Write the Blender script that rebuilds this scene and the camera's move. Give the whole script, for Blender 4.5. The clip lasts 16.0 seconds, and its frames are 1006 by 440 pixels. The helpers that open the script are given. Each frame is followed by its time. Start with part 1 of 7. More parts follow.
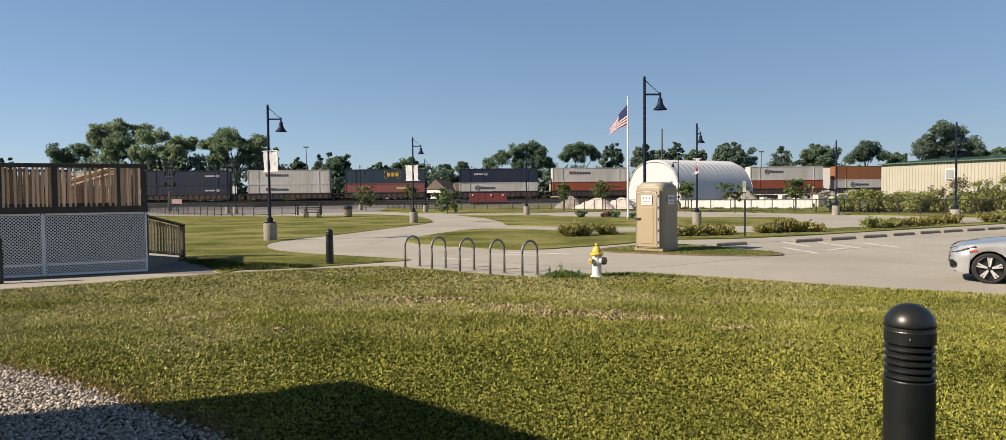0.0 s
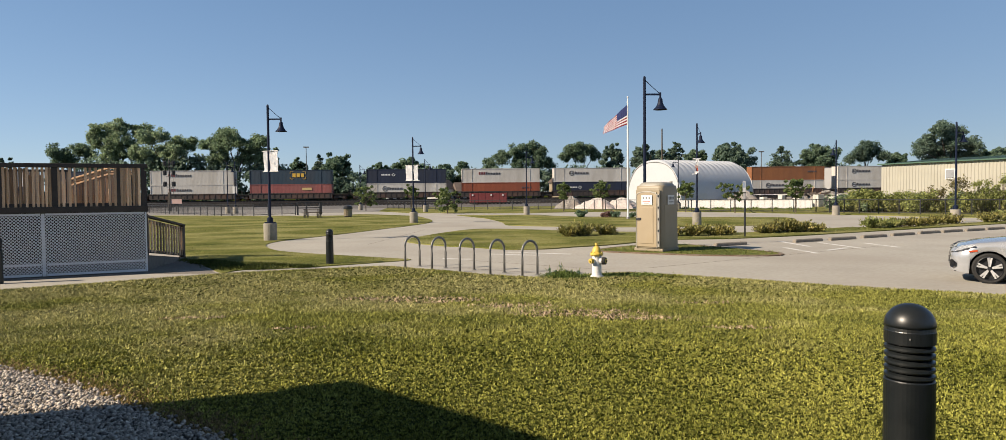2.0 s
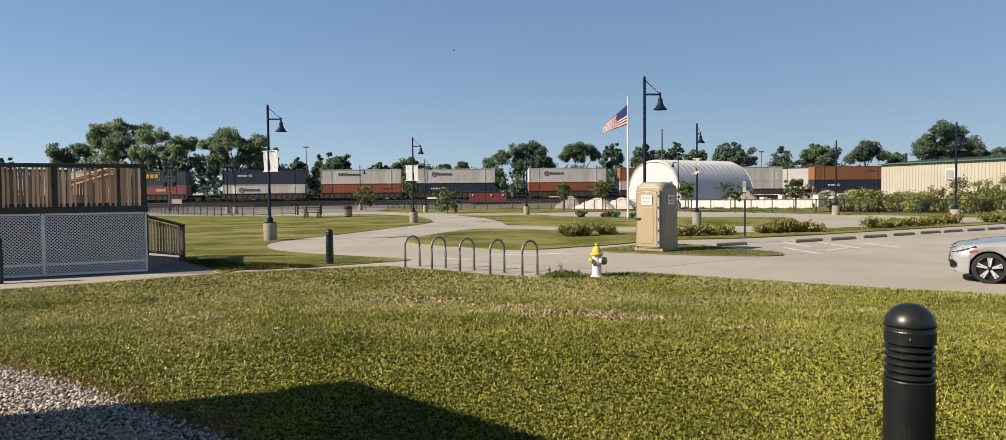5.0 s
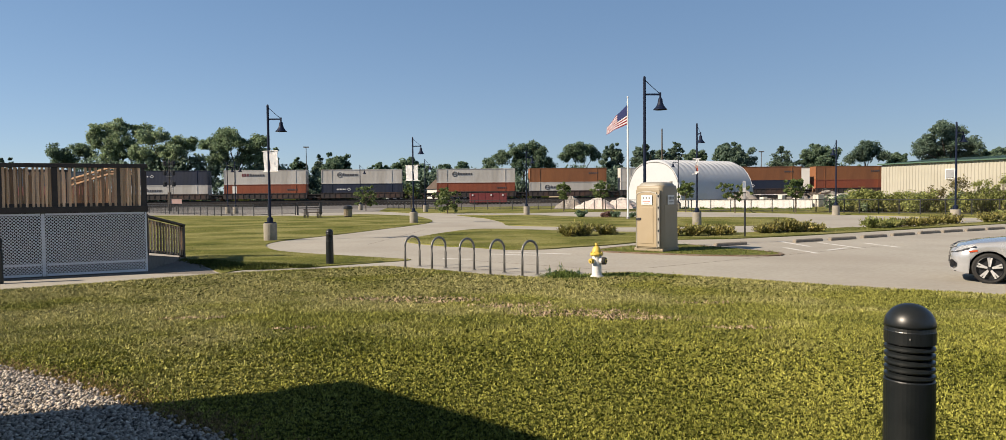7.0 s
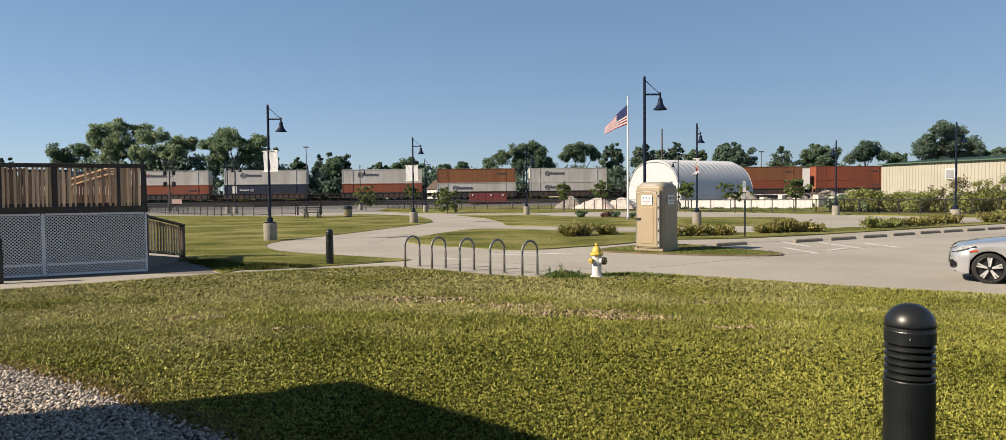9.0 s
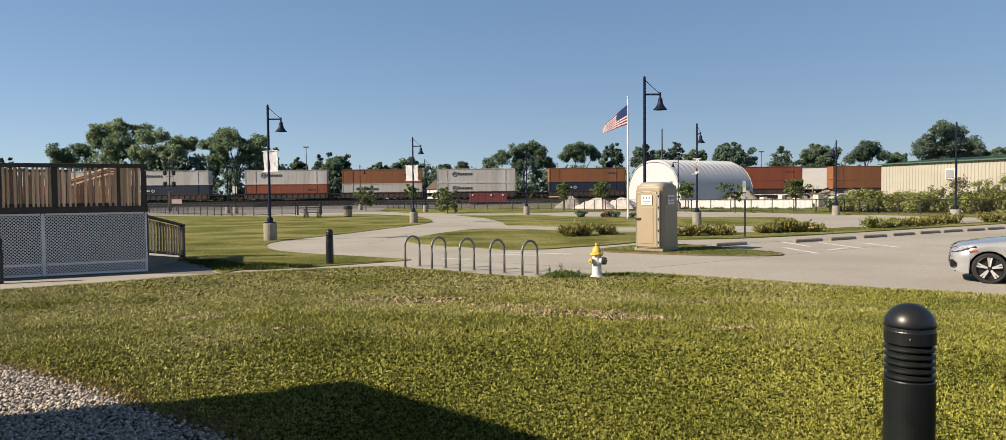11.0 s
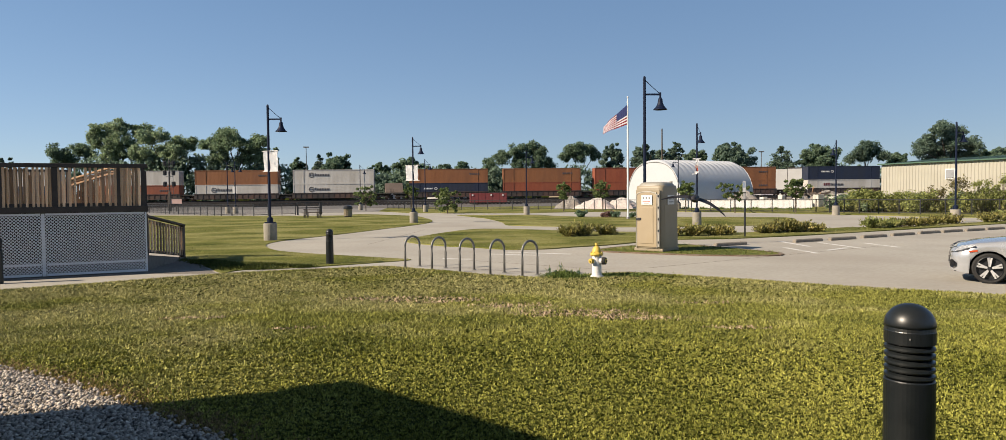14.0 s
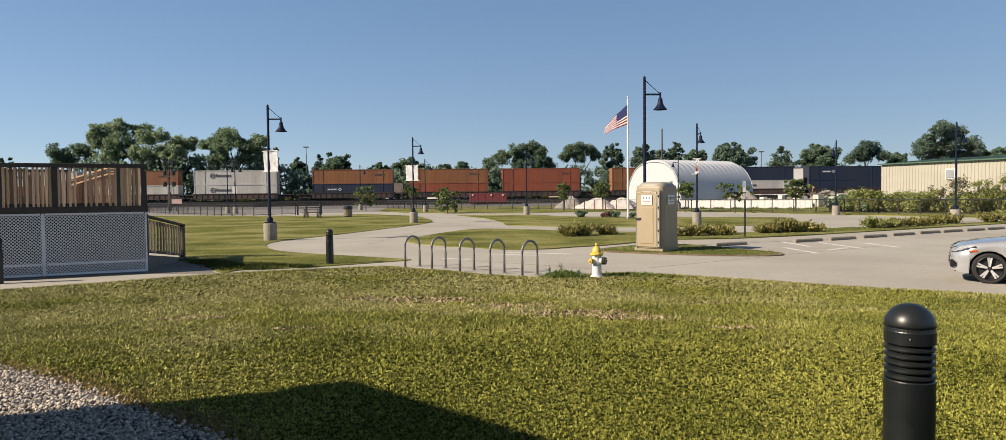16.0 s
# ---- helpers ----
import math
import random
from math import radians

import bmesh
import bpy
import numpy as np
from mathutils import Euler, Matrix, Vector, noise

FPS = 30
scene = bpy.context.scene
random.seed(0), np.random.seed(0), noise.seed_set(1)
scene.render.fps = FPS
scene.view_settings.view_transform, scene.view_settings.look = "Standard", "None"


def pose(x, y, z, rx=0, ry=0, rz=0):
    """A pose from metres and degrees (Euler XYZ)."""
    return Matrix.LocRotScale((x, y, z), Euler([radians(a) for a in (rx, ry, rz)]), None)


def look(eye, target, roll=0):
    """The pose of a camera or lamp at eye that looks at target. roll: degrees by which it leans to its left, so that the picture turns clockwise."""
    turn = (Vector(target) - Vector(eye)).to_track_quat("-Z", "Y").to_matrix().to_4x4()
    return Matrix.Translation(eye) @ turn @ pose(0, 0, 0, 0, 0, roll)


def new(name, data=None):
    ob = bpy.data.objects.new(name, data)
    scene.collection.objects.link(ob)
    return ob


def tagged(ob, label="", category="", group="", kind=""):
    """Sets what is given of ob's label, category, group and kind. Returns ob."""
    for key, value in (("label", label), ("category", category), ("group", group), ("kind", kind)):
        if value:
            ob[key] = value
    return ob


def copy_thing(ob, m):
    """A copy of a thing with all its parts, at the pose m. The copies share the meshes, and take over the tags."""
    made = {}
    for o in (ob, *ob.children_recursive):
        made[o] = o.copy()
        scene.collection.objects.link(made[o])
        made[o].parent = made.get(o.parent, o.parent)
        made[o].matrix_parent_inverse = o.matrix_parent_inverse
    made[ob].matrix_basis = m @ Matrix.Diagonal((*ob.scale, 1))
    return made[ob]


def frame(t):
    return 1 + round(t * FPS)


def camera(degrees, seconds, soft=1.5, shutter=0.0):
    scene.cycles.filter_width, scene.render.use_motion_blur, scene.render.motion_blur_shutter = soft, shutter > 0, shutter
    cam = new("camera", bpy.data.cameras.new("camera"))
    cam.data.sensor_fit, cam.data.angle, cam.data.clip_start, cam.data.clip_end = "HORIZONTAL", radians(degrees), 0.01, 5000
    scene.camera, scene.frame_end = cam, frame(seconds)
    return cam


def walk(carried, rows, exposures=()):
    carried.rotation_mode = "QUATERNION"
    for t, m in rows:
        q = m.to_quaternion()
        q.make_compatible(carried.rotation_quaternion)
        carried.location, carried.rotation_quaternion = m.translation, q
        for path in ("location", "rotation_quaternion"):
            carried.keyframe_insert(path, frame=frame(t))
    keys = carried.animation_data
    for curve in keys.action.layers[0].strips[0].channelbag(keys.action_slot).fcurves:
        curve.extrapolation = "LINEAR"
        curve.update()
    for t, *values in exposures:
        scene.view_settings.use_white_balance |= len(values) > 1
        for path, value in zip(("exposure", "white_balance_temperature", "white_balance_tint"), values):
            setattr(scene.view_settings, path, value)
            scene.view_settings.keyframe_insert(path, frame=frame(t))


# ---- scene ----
cam = camera(71.0, 16.0, soft=0.75)
VIEW = pose(0, 0, 1.9, 90 - 2.11, 0, 0) @ pose(0, 0, 0, 0, 0, -0.57)
walk(cam, [(0.0, VIEW), (16.0, VIEW)], exposures=[(0.0, 0.74), (16.0, 0.74)])

# ---- world and sun ----
SUN_EL, SUN_DIR = 32.0, Vector((-0.943, -0.333, 0)).normalized()   # SUN_DIR points to the sun, in plan
world = bpy.data.worlds.new("sky")
scene.world = world
world.use_nodes = True
wn, wl = world.node_tree.nodes, world.node_tree.links
wn.clear()
sky = wn.new("ShaderNodeTexSky")
sky.sky_type, sky.sun_disc = "NISHITA", False
sky.sun_elevation = radians(SUN_EL)
sky.sun_rotation = math.atan2(-SUN_DIR.x, SUN_DIR.y)
sky.air_density, sky.dust_density, sky.ozone_density, sky.altitude = 0.72, 0.2, 3.2, 200
bgn, wout = wn.new("ShaderNodeBackground"), wn.new("ShaderNodeOutputWorld")
bgn.inputs["Strength"].default_value = 0.1135
tint = wn.new("ShaderNodeVectorMath")
tint.operation = "MULTIPLY"
air = wn.new("ShaderNodeTexCoord")                        # the air pales towards the horizon all round
rise = wn.new("ShaderNodeSeparateXYZ")
wl.new(air.outputs["Generated"], rise.inputs["Vector"])
height = wn.new("ShaderNodeMapRange")
height.inputs["From Min"].default_value, height.inputs["From Max"].default_value = 0.04, 0.30
wl.new(rise.outputs["Z"], height.inputs["Value"])
pale = wn.new("ShaderNodeMix")
pale.data_type = "RGBA"
pale.inputs["A"].default_value, pale.inputs["B"].default_value = (0.95, 1.05, 1.16, 1), (0.865, 1.075, 1.28, 1)
wl.new(height.outputs["Result"], pale.inputs["Factor"])
deep = wn.new("ShaderNodeMapRange")                       # and deepens towards the zenith
deep.interpolation_type = "SMOOTHSTEP"
for key, v in (("From Min", 0.27), ("From Max", 0.95), ("To Min", 1.0), ("To Max", 0.42)):
    deep.inputs[key].default_value = v
wl.new(rise.outputs["Z"], deep.inputs["Value"])
dark = wn.new("ShaderNodeVectorMath")
dark.operation = "SCALE"
wl.new(pale.outputs["Result"], dark.inputs[0])
wl.new(deep.outputs["Result"], dark.inputs["Scale"])
wl.new(dark.outputs["Vector"], tint.inputs[1])
gam = wn.new("ShaderNodeGamma")
gam.inputs["Gamma"].default_value = 0.56
wl.new(sky.outputs["Color"], gam.inputs["Color"])
wl.new(gam.outputs["Color"], tint.inputs[0])
wl.new(tint.outputs["Vector"], bgn.inputs["Color"])
wl.new(bgn.outputs["Background"], wout.inputs["Surface"])
sun = new("sun", bpy.data.lights.new("sun", "SUN"))
sun.data.energy, sun.data.angle, sun.data.color = 5.0, radians(0.53), (1.0, 0.85, 0.67)
sun_at = SUN_DIR * math.cos(radians(SUN_EL)) * 60 + Vector((0, 0, 60 * math.sin(radians(SUN_EL))))
sun.matrix_world = look(sun_at, (0, 0, 0))


# ---- materials ----
def surface(name, c1, c2, scale=3.0, rough=0.7, bump=0.1, metal=0.0, fine=40.0, bump_dist=0.01, c3=None, c3_scale=0.4, c3_amount=0.5,
            vary=0.0, stretch=(1, 1, 1), coat=0.0, translucent=0.0, island=False, spec=0.5, dry=0.0):
    """A procedural material: two tones mixed by coarse and fine noise, a third in large stains, relief and uneven gloss."""
    m = bpy.data.materials.new(name)
    m.use_nodes = True
    nt = m.node_tree
    n, l = nt.nodes, nt.links
    bsdf = n["Principled BSDF"]
    tc = n.new("ShaderNodeTexCoord")
    mp = n.new("ShaderNodeMapping")
    mp.inputs["Scale"].default_value = stretch
    l.new(tc.outputs["Object"], mp.inputs["Vector"])

    def noise_node(s, detail=4.0):
        t = n.new("ShaderNodeTexNoise")
        t.inputs["Scale"].default_value, t.inputs["Detail"].default_value = s, detail
        l.new(mp.outputs["Vector"], t.inputs["Vector"])
        return t

    def blend(fac, a, b):
        x = n.new("ShaderNodeMix")
        x.data_type = "RGBA"
        if fac is not None:
            l.new(fac, x.inputs["Factor"])
        for sock, v in ((x.inputs["A"], a), (x.inputs["B"], b)):
            if isinstance(v, tuple):
                sock.default_value = (*v, 1)
            else:
                l.new(v, sock)
        return x

    coarse, grain = noise_node(scale), noise_node(fine, 2.0)
    add = n.new("ShaderNodeMath")
    add.operation = "ADD"
    l.new(coarse.outputs["Fac"], add.inputs[0])
    l.new(grain.outputs["Fac"], add.inputs[1])
    ramp = n.new("ShaderNodeMapRange")
    ramp.inputs["From Min"].default_value, ramp.inputs["From Max"].default_value = 0.7, 1.3
    l.new(add.outputs["Value"], ramp.inputs["Value"])
    col = blend(ramp.outputs["Result"], c1, c2).outputs["Result"]
    if c3:
        big = noise_node(c3_scale, 3.0)
        r2 = n.new("ShaderNodeMapRange")
        r2.inputs["From Min"].default_value, r2.inputs["From Max"].default_value = 0.5, 0.68
        r2.inputs["To Max"].default_value = c3_amount
        src_fac = big.outputs["Fac"]
        if dry:                                           # more of the third tone further ahead and to the left
            sep = n.new("ShaderNodeSeparateXYZ")
            l.new(tc.outputs["Object"], sep.inputs["Vector"])
            far = n.new("ShaderNodeMapRange")
            far.inputs["From Min"].default_value, far.inputs["From Max"].default_value, far.inputs["To Max"].default_value = 4.0, 13.0, dry
            far.inputs["To Min"].default_value = -0.2
            side = n.new("ShaderNodeMath")
            side.operation, side.inputs[1].default_value = "MULTIPLY_ADD", -0.45
            l.new(sep.outputs["X"], side.inputs[0])
            l.new(sep.outputs["Y"], side.inputs[2])
            l.new(side.outputs["Value"], far.inputs["Value"])
            plus = n.new("ShaderNodeMath")
            plus.operation = "ADD"
            l.new(src_fac, plus.inputs[0])
            l.new(far.outputs["Result"], plus.inputs[1])
            src_fac = plus.outputs["Value"]
        l.new(src_fac, r2.inputs["Value"])
        col = blend(r2.outputs["Result"], col, c3).outputs["Result"]
    if vary or island:
        src = n.new("ShaderNodeNewGeometry").outputs["Random Per Island"] if island else n.new("ShaderNodeObjectInfo").outputs["Random"]
        r3 = n.new("ShaderNodeMapRange")
        r3.inputs["To Min"].default_value, r3.inputs["To Max"].default_value = 1 - vary, 1 + vary
        l.new(src, r3.inputs["Value"])
        mul = n.new("ShaderNodeVectorMath")
        mul.operation = "SCALE"
        l.new(col, mul.inputs[0])
        l.new(r3.outputs["Result"], mul.inputs["Scale"])
        col = mul.outputs["Vector"]
    l.new(col, bsdf.inputs["Base Color"])
    rr = n.new("ShaderNodeMapRange")
    rr.inputs["To Min"].default_value, rr.inputs["To Max"].default_value = max(0.03, rough - 0.1), min(1.0, rough + 0.1)
    l.new(coarse.outputs["Fac"], rr.inputs["Value"])
    l.new(rr.outputs["Result"], bsdf.inputs["Roughness"])
    bsdf.inputs["Metallic"].default_value = metal
    bsdf.inputs["Specular IOR Level"].default_value = spec
    bsdf.inputs["Coat Weight"].default_value = coat
    if bump:
        b = n.new("ShaderNodeBump")
        b.inputs["Strength"].default_value, b.inputs["Distance"].default_value = bump, bump_dist
        l.new(grain.outputs["Fac"], b.inputs["Height"])
        l.new(b.outputs["Normal"], bsdf.inputs["Normal"])
    if translucent:
        tr = n.new("ShaderNodeBsdfTranslucent")
        l.new(col, tr.inputs["Color"])
        mixs = n.new("ShaderNodeMixShader")
        mixs.inputs["Fac"].default_value = translucent
        l.new(bsdf.outputs["BSDF"], mixs.inputs[1])
        l.new(tr.outputs["BSDF"], mixs.inputs[2])
        l.new(mixs.outputs["Shader"], n["Material Output"].inputs["Surface"])
    return m


M_TURF = surface("turf", (0.052, 0.068, 0.014), (0.185, 0.185, 0.055), 0.55, 0.95, 0.9, fine=14, bump_dist=0.04, c3=(0.31, 0.285, 0.120), c3_scale=0.36, c3_amount=0.55, spec=0.03, dry=0.08, stretch=(0.75, 0.95, 1))
# Ground colour holds the deep shade between the grass tufts.
M_SHADED_THATCH = surface("shaded_thatch", (0.017, 0.024, 0.005), (0.050, 0.058, 0.013), 2.0, 0.95, 0.9, fine=40, bump_dist=0.03, c3=(0.12, 0.118, 0.040), c3_scale=0.5, c3_amount=0.3, spec=0.0)
M_BLADE = surface("grass_blade", (0.130, 0.144, 0.022), (0.345, 0.335, 0.076), 0.6, 0.5, 0.0, fine=22, c3=(0.43, 0.392, 0.175), c3_scale=0.45, c3_amount=0.55, vary=0.8, island=True, translucent=0.08, spec=0.10, dry=0.15)
M_BLADE_MID = surface("pale_grass_blade", (0.128, 0.142, 0.034), (0.325, 0.318, 0.080), 0.6, 0.6, 0.0, fine=16, c3=(0.44, 0.40, 0.19), c3_scale=0.45, c3_amount=0.6, vary=0.55, island=True, translucent=0.10, spec=0.08, dry=0.15)
M_BLADE_FAR = surface("far_grass_blade", (0.086, 0.112, 0.024), (0.255, 0.254, 0.075), 0.55, 0.6, 0.0, fine=5, c3=(0.37, 0.34, 0.150), c3_scale=0.36, c3_amount=0.6, vary=0.55, island=True, translucent=0.12, spec=0.1, dry=0.08, stretch=(0.75, 0.95, 1))
M_BLADE_GREEN = surface("green_grass_blade", (0.065, 0.105, 0.024), (0.150, 0.185, 0.050), 0.9, 0.6, 0.0, fine=4, vary=0.45, island=True, translucent=0.12, spec=0.1)
M_STRAW = surface("dry_grass", (0.36, 0.265, 0.175), (0.50, 0.385, 0.265), 2, 0.8, 0.0, vary=0.45, island=True, spec=0.1)
# Grass colour darkened for the shadow wedge by the ramp.
M_SHADE_GRASS = surface("shade_grass_blade", (0.036, 0.052, 0.011), (0.098, 0.110, 0.028), 0.9, 0.6, 0.0, fine=4, vary=0.6, island=True, translucent=0.08, spec=0.08)
M_DEAD = surface("dead_grass", (0.17, 0.115, 0.055), (0.33, 0.235, 0.115), 6, 0.8, 0.0, vary=0.5, island=True, spec=0.1)
M_CONCRETE = surface("concrete", (0.312, 0.290, 0.248), (0.386, 0.363, 0.314), 0.5, 0.9, 0.25, fine=9, c3=(0.265, 0.234, 0.195), c3_scale=0.16, c3_amount=0.5)
# Concrete darkened in its colour to carry the deck's shade on the paving.
M_APRON_SHADE = surface("shade_dark_concrete", (0.135, 0.118, 0.100), (0.190, 0.168, 0.145), 0.8, 0.9, 0.25, fine=9, c3=(0.105, 0.092, 0.078), c3_scale=0.5, c3_amount=0.5)
M_CONCRETE_PALE = surface("pale_concrete", (0.46, 0.435, 0.40), (0.56, 0.535, 0.495), 2.0, 0.9, 0.3, fine=30, c3=(0.286, 0.258, 0.210), c3_scale=1.4, c3_amount=0.6)
M_WALL_PANEL = surface("white_wall_panel", (0.58, 0.575, 0.57), (0.66, 0.655, 0.65), 0.7, 0.85, 0.1, fine=9, c3=(0.50, 0.48, 0.46), c3_scale=0.5, c3_amount=0.5)
M_ASPHALT = surface("worn_asphalt", (0.166, 0.158, 0.145), (0.224, 0.212, 0.195), 0.5, 0.95, 0.3, fine=8, c3=(0.124, 0.116, 0.108), c3_scale=0.15, c3_amount=0.5)
M_JOINT = surface("joint_seal", (0.133, 0.116, 0.100), (0.183, 0.158, 0.133), 4, 0.95, 0.1)
M_LINE = surface("road_paint", (0.515, 0.506, 0.481), (0.614, 0.606, 0.581), 3, 0.8, 0.2, fine=14, c3=(0.373, 0.349, 0.307), c3_scale=2.5, c3_amount=0.8)
# Bed coloured near-black to put in the shade between the pale stones.
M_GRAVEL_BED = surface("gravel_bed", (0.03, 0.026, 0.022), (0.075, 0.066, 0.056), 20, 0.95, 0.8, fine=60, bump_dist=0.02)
M_STONE = surface("limestone_chip", (0.24, 0.205, 0.172), (0.52, 0.465, 0.395), 14, 0.9, 0.3, fine=70, vary=0.6, island=True)
M_BALLAST = surface("ballast", (0.075, 0.071, 0.069), (0.15, 0.143, 0.138), 1.2, 0.95, 0.8, fine=8, bump_dist=0.06, c3=(0.09, 0.075, 0.062), c3_scale=0.2, c3_amount=0.5, stretch=(0.3, 1, 1))
M_WAGON = surface("rusty_wagon_paint", (0.028, 0.025, 0.025), (0.06, 0.048, 0.044), 0.8, 0.8, 0.2, fine=5, c3=(0.13, 0.06, 0.038), c3_scale=0.45, c3_amount=0.45)
M_RAIL = surface("dark_rail", (0.03, 0.027, 0.026), (0.06, 0.052, 0.048), 2, 0.6, 0.1, metal=0.5)
M_RUST = surface("rusty_steel", (0.083, 0.046, 0.029), (0.141, 0.079, 0.050), 2, 0.8, 0.3, metal=0.3, c3=(0.050, 0.042, 0.037), c3_scale=0.5)
M_DARK_STEEL = surface("dark_steel", (0.03, 0.028, 0.027), (0.065, 0.058, 0.052), 2, 0.65, 0.2, metal=0.3, c3=(0.11, 0.07, 0.045), c3_scale=0.8, c3_amount=0.5)
M_BLACK = surface("black_paint", (0.012, 0.013, 0.016), (0.022, 0.023, 0.027), 5, 0.38, 0.05, fine=90)
M_BOLLARD = surface("black_powder_coat", (0.006, 0.008, 0.009), (0.011, 0.013, 0.014), 6, 0.36, 0.06, fine=160, bump_dist=0.001, c3=(0.03, 0.032, 0.03), c3_scale=5, c3_amount=0.25)
M_POST = surface("lamp_paint", (0.004, 0.009, 0.027), (0.008, 0.014, 0.036), 3, 0.5, 0.03, spec=0.18)
M_GREY_TUBE = surface("galvanised_tube", (0.133, 0.133, 0.129), (0.207, 0.203, 0.195), 8, 0.5, 0.1, metal=0.4)
M_WHITE = surface("white_paint", (0.614, 0.606, 0.581), (0.681, 0.672, 0.656), 2, 0.55, 0.05, c3=(0.498, 0.481, 0.448), c3_scale=1.2, c3_amount=0.4)
M_LATTICE = surface("white_vinyl", (0.64, 0.65, 0.67), (0.72, 0.73, 0.75), 3, 0.5, 0.02, c3=(0.58, 0.58, 0.56), c3_scale=0.8, c3_amount=0.4)
M_CLOTH = surface("banner_cloth", (0.80, 0.80, 0.82), (0.86, 0.86, 0.88), 2, 0.85, 0.1, translucent=0.25)
M_YELLOW = surface("yellow_enamel", (0.560, 0.400, 0.060), (0.640, 0.470, 0.085), 6, 0.5, 0.1, c3=(0.430, 0.290, 0.085), c3_scale=5, c3_amount=0.5)
M_TAN = surface("tan_plastic", (0.240, 0.200, 0.135), (0.285, 0.238, 0.165), 1.5, 0.5, 0.05, c3=(0.225, 0.176, 0.108), c3_scale=1.0, c3_amount=0.5)
M_TAN_DOOR = surface("tan_door_plastic", (0.285, 0.228, 0.148), (0.325, 0.264, 0.175), 1.5, 0.5, 0.05, c3=(0.275, 0.208, 0.118), c3_scale=1.0, c3_amount=0.4)
M_TAN_ROOF = surface("translucent_roof", (0.265, 0.250, 0.212), (0.315, 0.298, 0.258), 2, 0.5, 0.05)
M_PICKET = surface("weathered_cedar", (0.56, 0.335, 0.19), (0.90, 0.61, 0.39), 2.5, 0.85, 0.4, fine=30, stretch=(6, 6, 0.6), vary=0.55, c3=(0.38, 0.225, 0.125), c3_scale=1.2)
# Darker copy of the picket cedar for shaded wood; also brown timber.
M_CEDAR_SHADE_BROWN = surface("cedar_shade_brown", (0.34, 0.205, 0.120), (0.54, 0.35, 0.215), 2.5, 0.85, 0.4, fine=30, stretch=(6, 6, 0.6), vary=0.4, c3=(0.24, 0.15, 0.09), c3_scale=1.2)
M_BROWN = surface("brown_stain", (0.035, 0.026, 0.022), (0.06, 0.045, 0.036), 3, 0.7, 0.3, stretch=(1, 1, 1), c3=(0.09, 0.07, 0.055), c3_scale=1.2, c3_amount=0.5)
M_RUBBER = surface("rubber", (0.012, 0.012, 0.012), (0.025, 0.024, 0.023), 8, 0.85, 0.2)
M_CAR = surface("silver_car_paint", (0.38, 0.39, 0.41), (0.43, 0.44, 0.46), 3, 0.25, 0.0, metal=0.35, coat=1.0)
M_CHROME = surface("bright_alloy", (0.46, 0.46, 0.46), (0.56, 0.56, 0.56), 10, 0.4, 0.0, metal=0.3)
M_GLASS_DARK = surface("tinted_glass", (0.012, 0.014, 0.016), (0.02, 0.022, 0.024), 2, 0.08, 0.0, coat=1.0)
M_HEADLIGHT = surface("headlight_lens", (0.55, 0.57, 0.60), (0.70, 0.72, 0.75), 20, 0.12, 0.0, metal=0.4, coat=1.0)
M_ORANGE_LENS = surface("orange_lens", (0.457, 0.050, 0.017), (0.539, 0.083, 0.025), 20, 0.15, 0.0, coat=1.0)
M_TARP = surface("white_tarp", (0.430, 0.448, 0.480), (0.475, 0.493, 0.525), 0.6, 0.5, 0.1, fine=4, c3=(0.455, 0.473, 0.505), c3_scale=0.3, c3_amount=0.5, translucent=0.02)
M_CREAM = surface("cream_sheet_metal", (0.335, 0.322, 0.272), (0.378, 0.363, 0.310), 0.4, 0.5, 0.05, c3=(0.300, 0.280, 0.225), c3_scale=0.25, c3_amount=0.35)
M_GREEN_TRIM = surface("green_trim", (0.050, 0.100, 0.071), (0.066, 0.124, 0.087), 1, 0.5, 0.05)
M_SALT = surface("pale_aggregate", (0.448, 0.407, 0.378), (0.548, 0.506, 0.473), 0.9, 0.95, 0.8, fine=5, bump_dist=0.08, c3=(0.481, 0.349, 0.315), c3_scale=0.25, c3_amount=0.6)
M_RUBBLE = surface("rubble_grey", (0.165, 0.150, 0.134), (0.285, 0.265, 0.243), 1.2, 0.95, 0.8, fine=5, bump_dist=0.08, c3=(0.165, 0.120, 0.088), c3_scale=0.5, c3_amount=0.6)
M_BARK = surface("bark", (0.058, 0.046, 0.033), (0.108, 0.087, 0.066), 2, 0.9, 0.7, fine=10, bump_dist=0.03, stretch=(1, 1, 0.3))
M_LEAF = surface("leaf", (0.112, 0.176, 0.116), (0.212, 0.284, 0.188), 0.15, 0.6, 0.0, fine=0.9, vary=0.4, island=True, translucent=0.55, spec=0.12)
M_LEAF_LIGHT = surface("light_leaf", (0.185, 0.255, 0.150), (0.335, 0.410, 0.255), 0.3, 0.6, 0.0, fine=2, vary=0.45, island=True, translucent=0.55, spec=0.10)
M_LEAF_MID = surface("green_leaf", (0.138, 0.206, 0.120), (0.250, 0.325, 0.200), 0.3, 0.6, 0.0, fine=2, vary=0.4, island=True, translucent=0.55, spec=0.10)
# Leaf colour paled and blued to carry the haze of distance.
M_LEAF_HAZE = surface("hazy_leaf", (0.118, 0.180, 0.134), (0.208, 0.275, 0.205), 0.1, 0.65, 0.0, fine=0.6, vary=0.35, island=True, translucent=0.55, spec=0.12)
M_LEAF_YOUNG = surface("young_leaf", (0.095, 0.140, 0.050), (0.195, 0.235, 0.095), 0.5, 0.6, 0.0, fine=2, vary=0.5, island=True, translucent=0.4, spec=0.12)
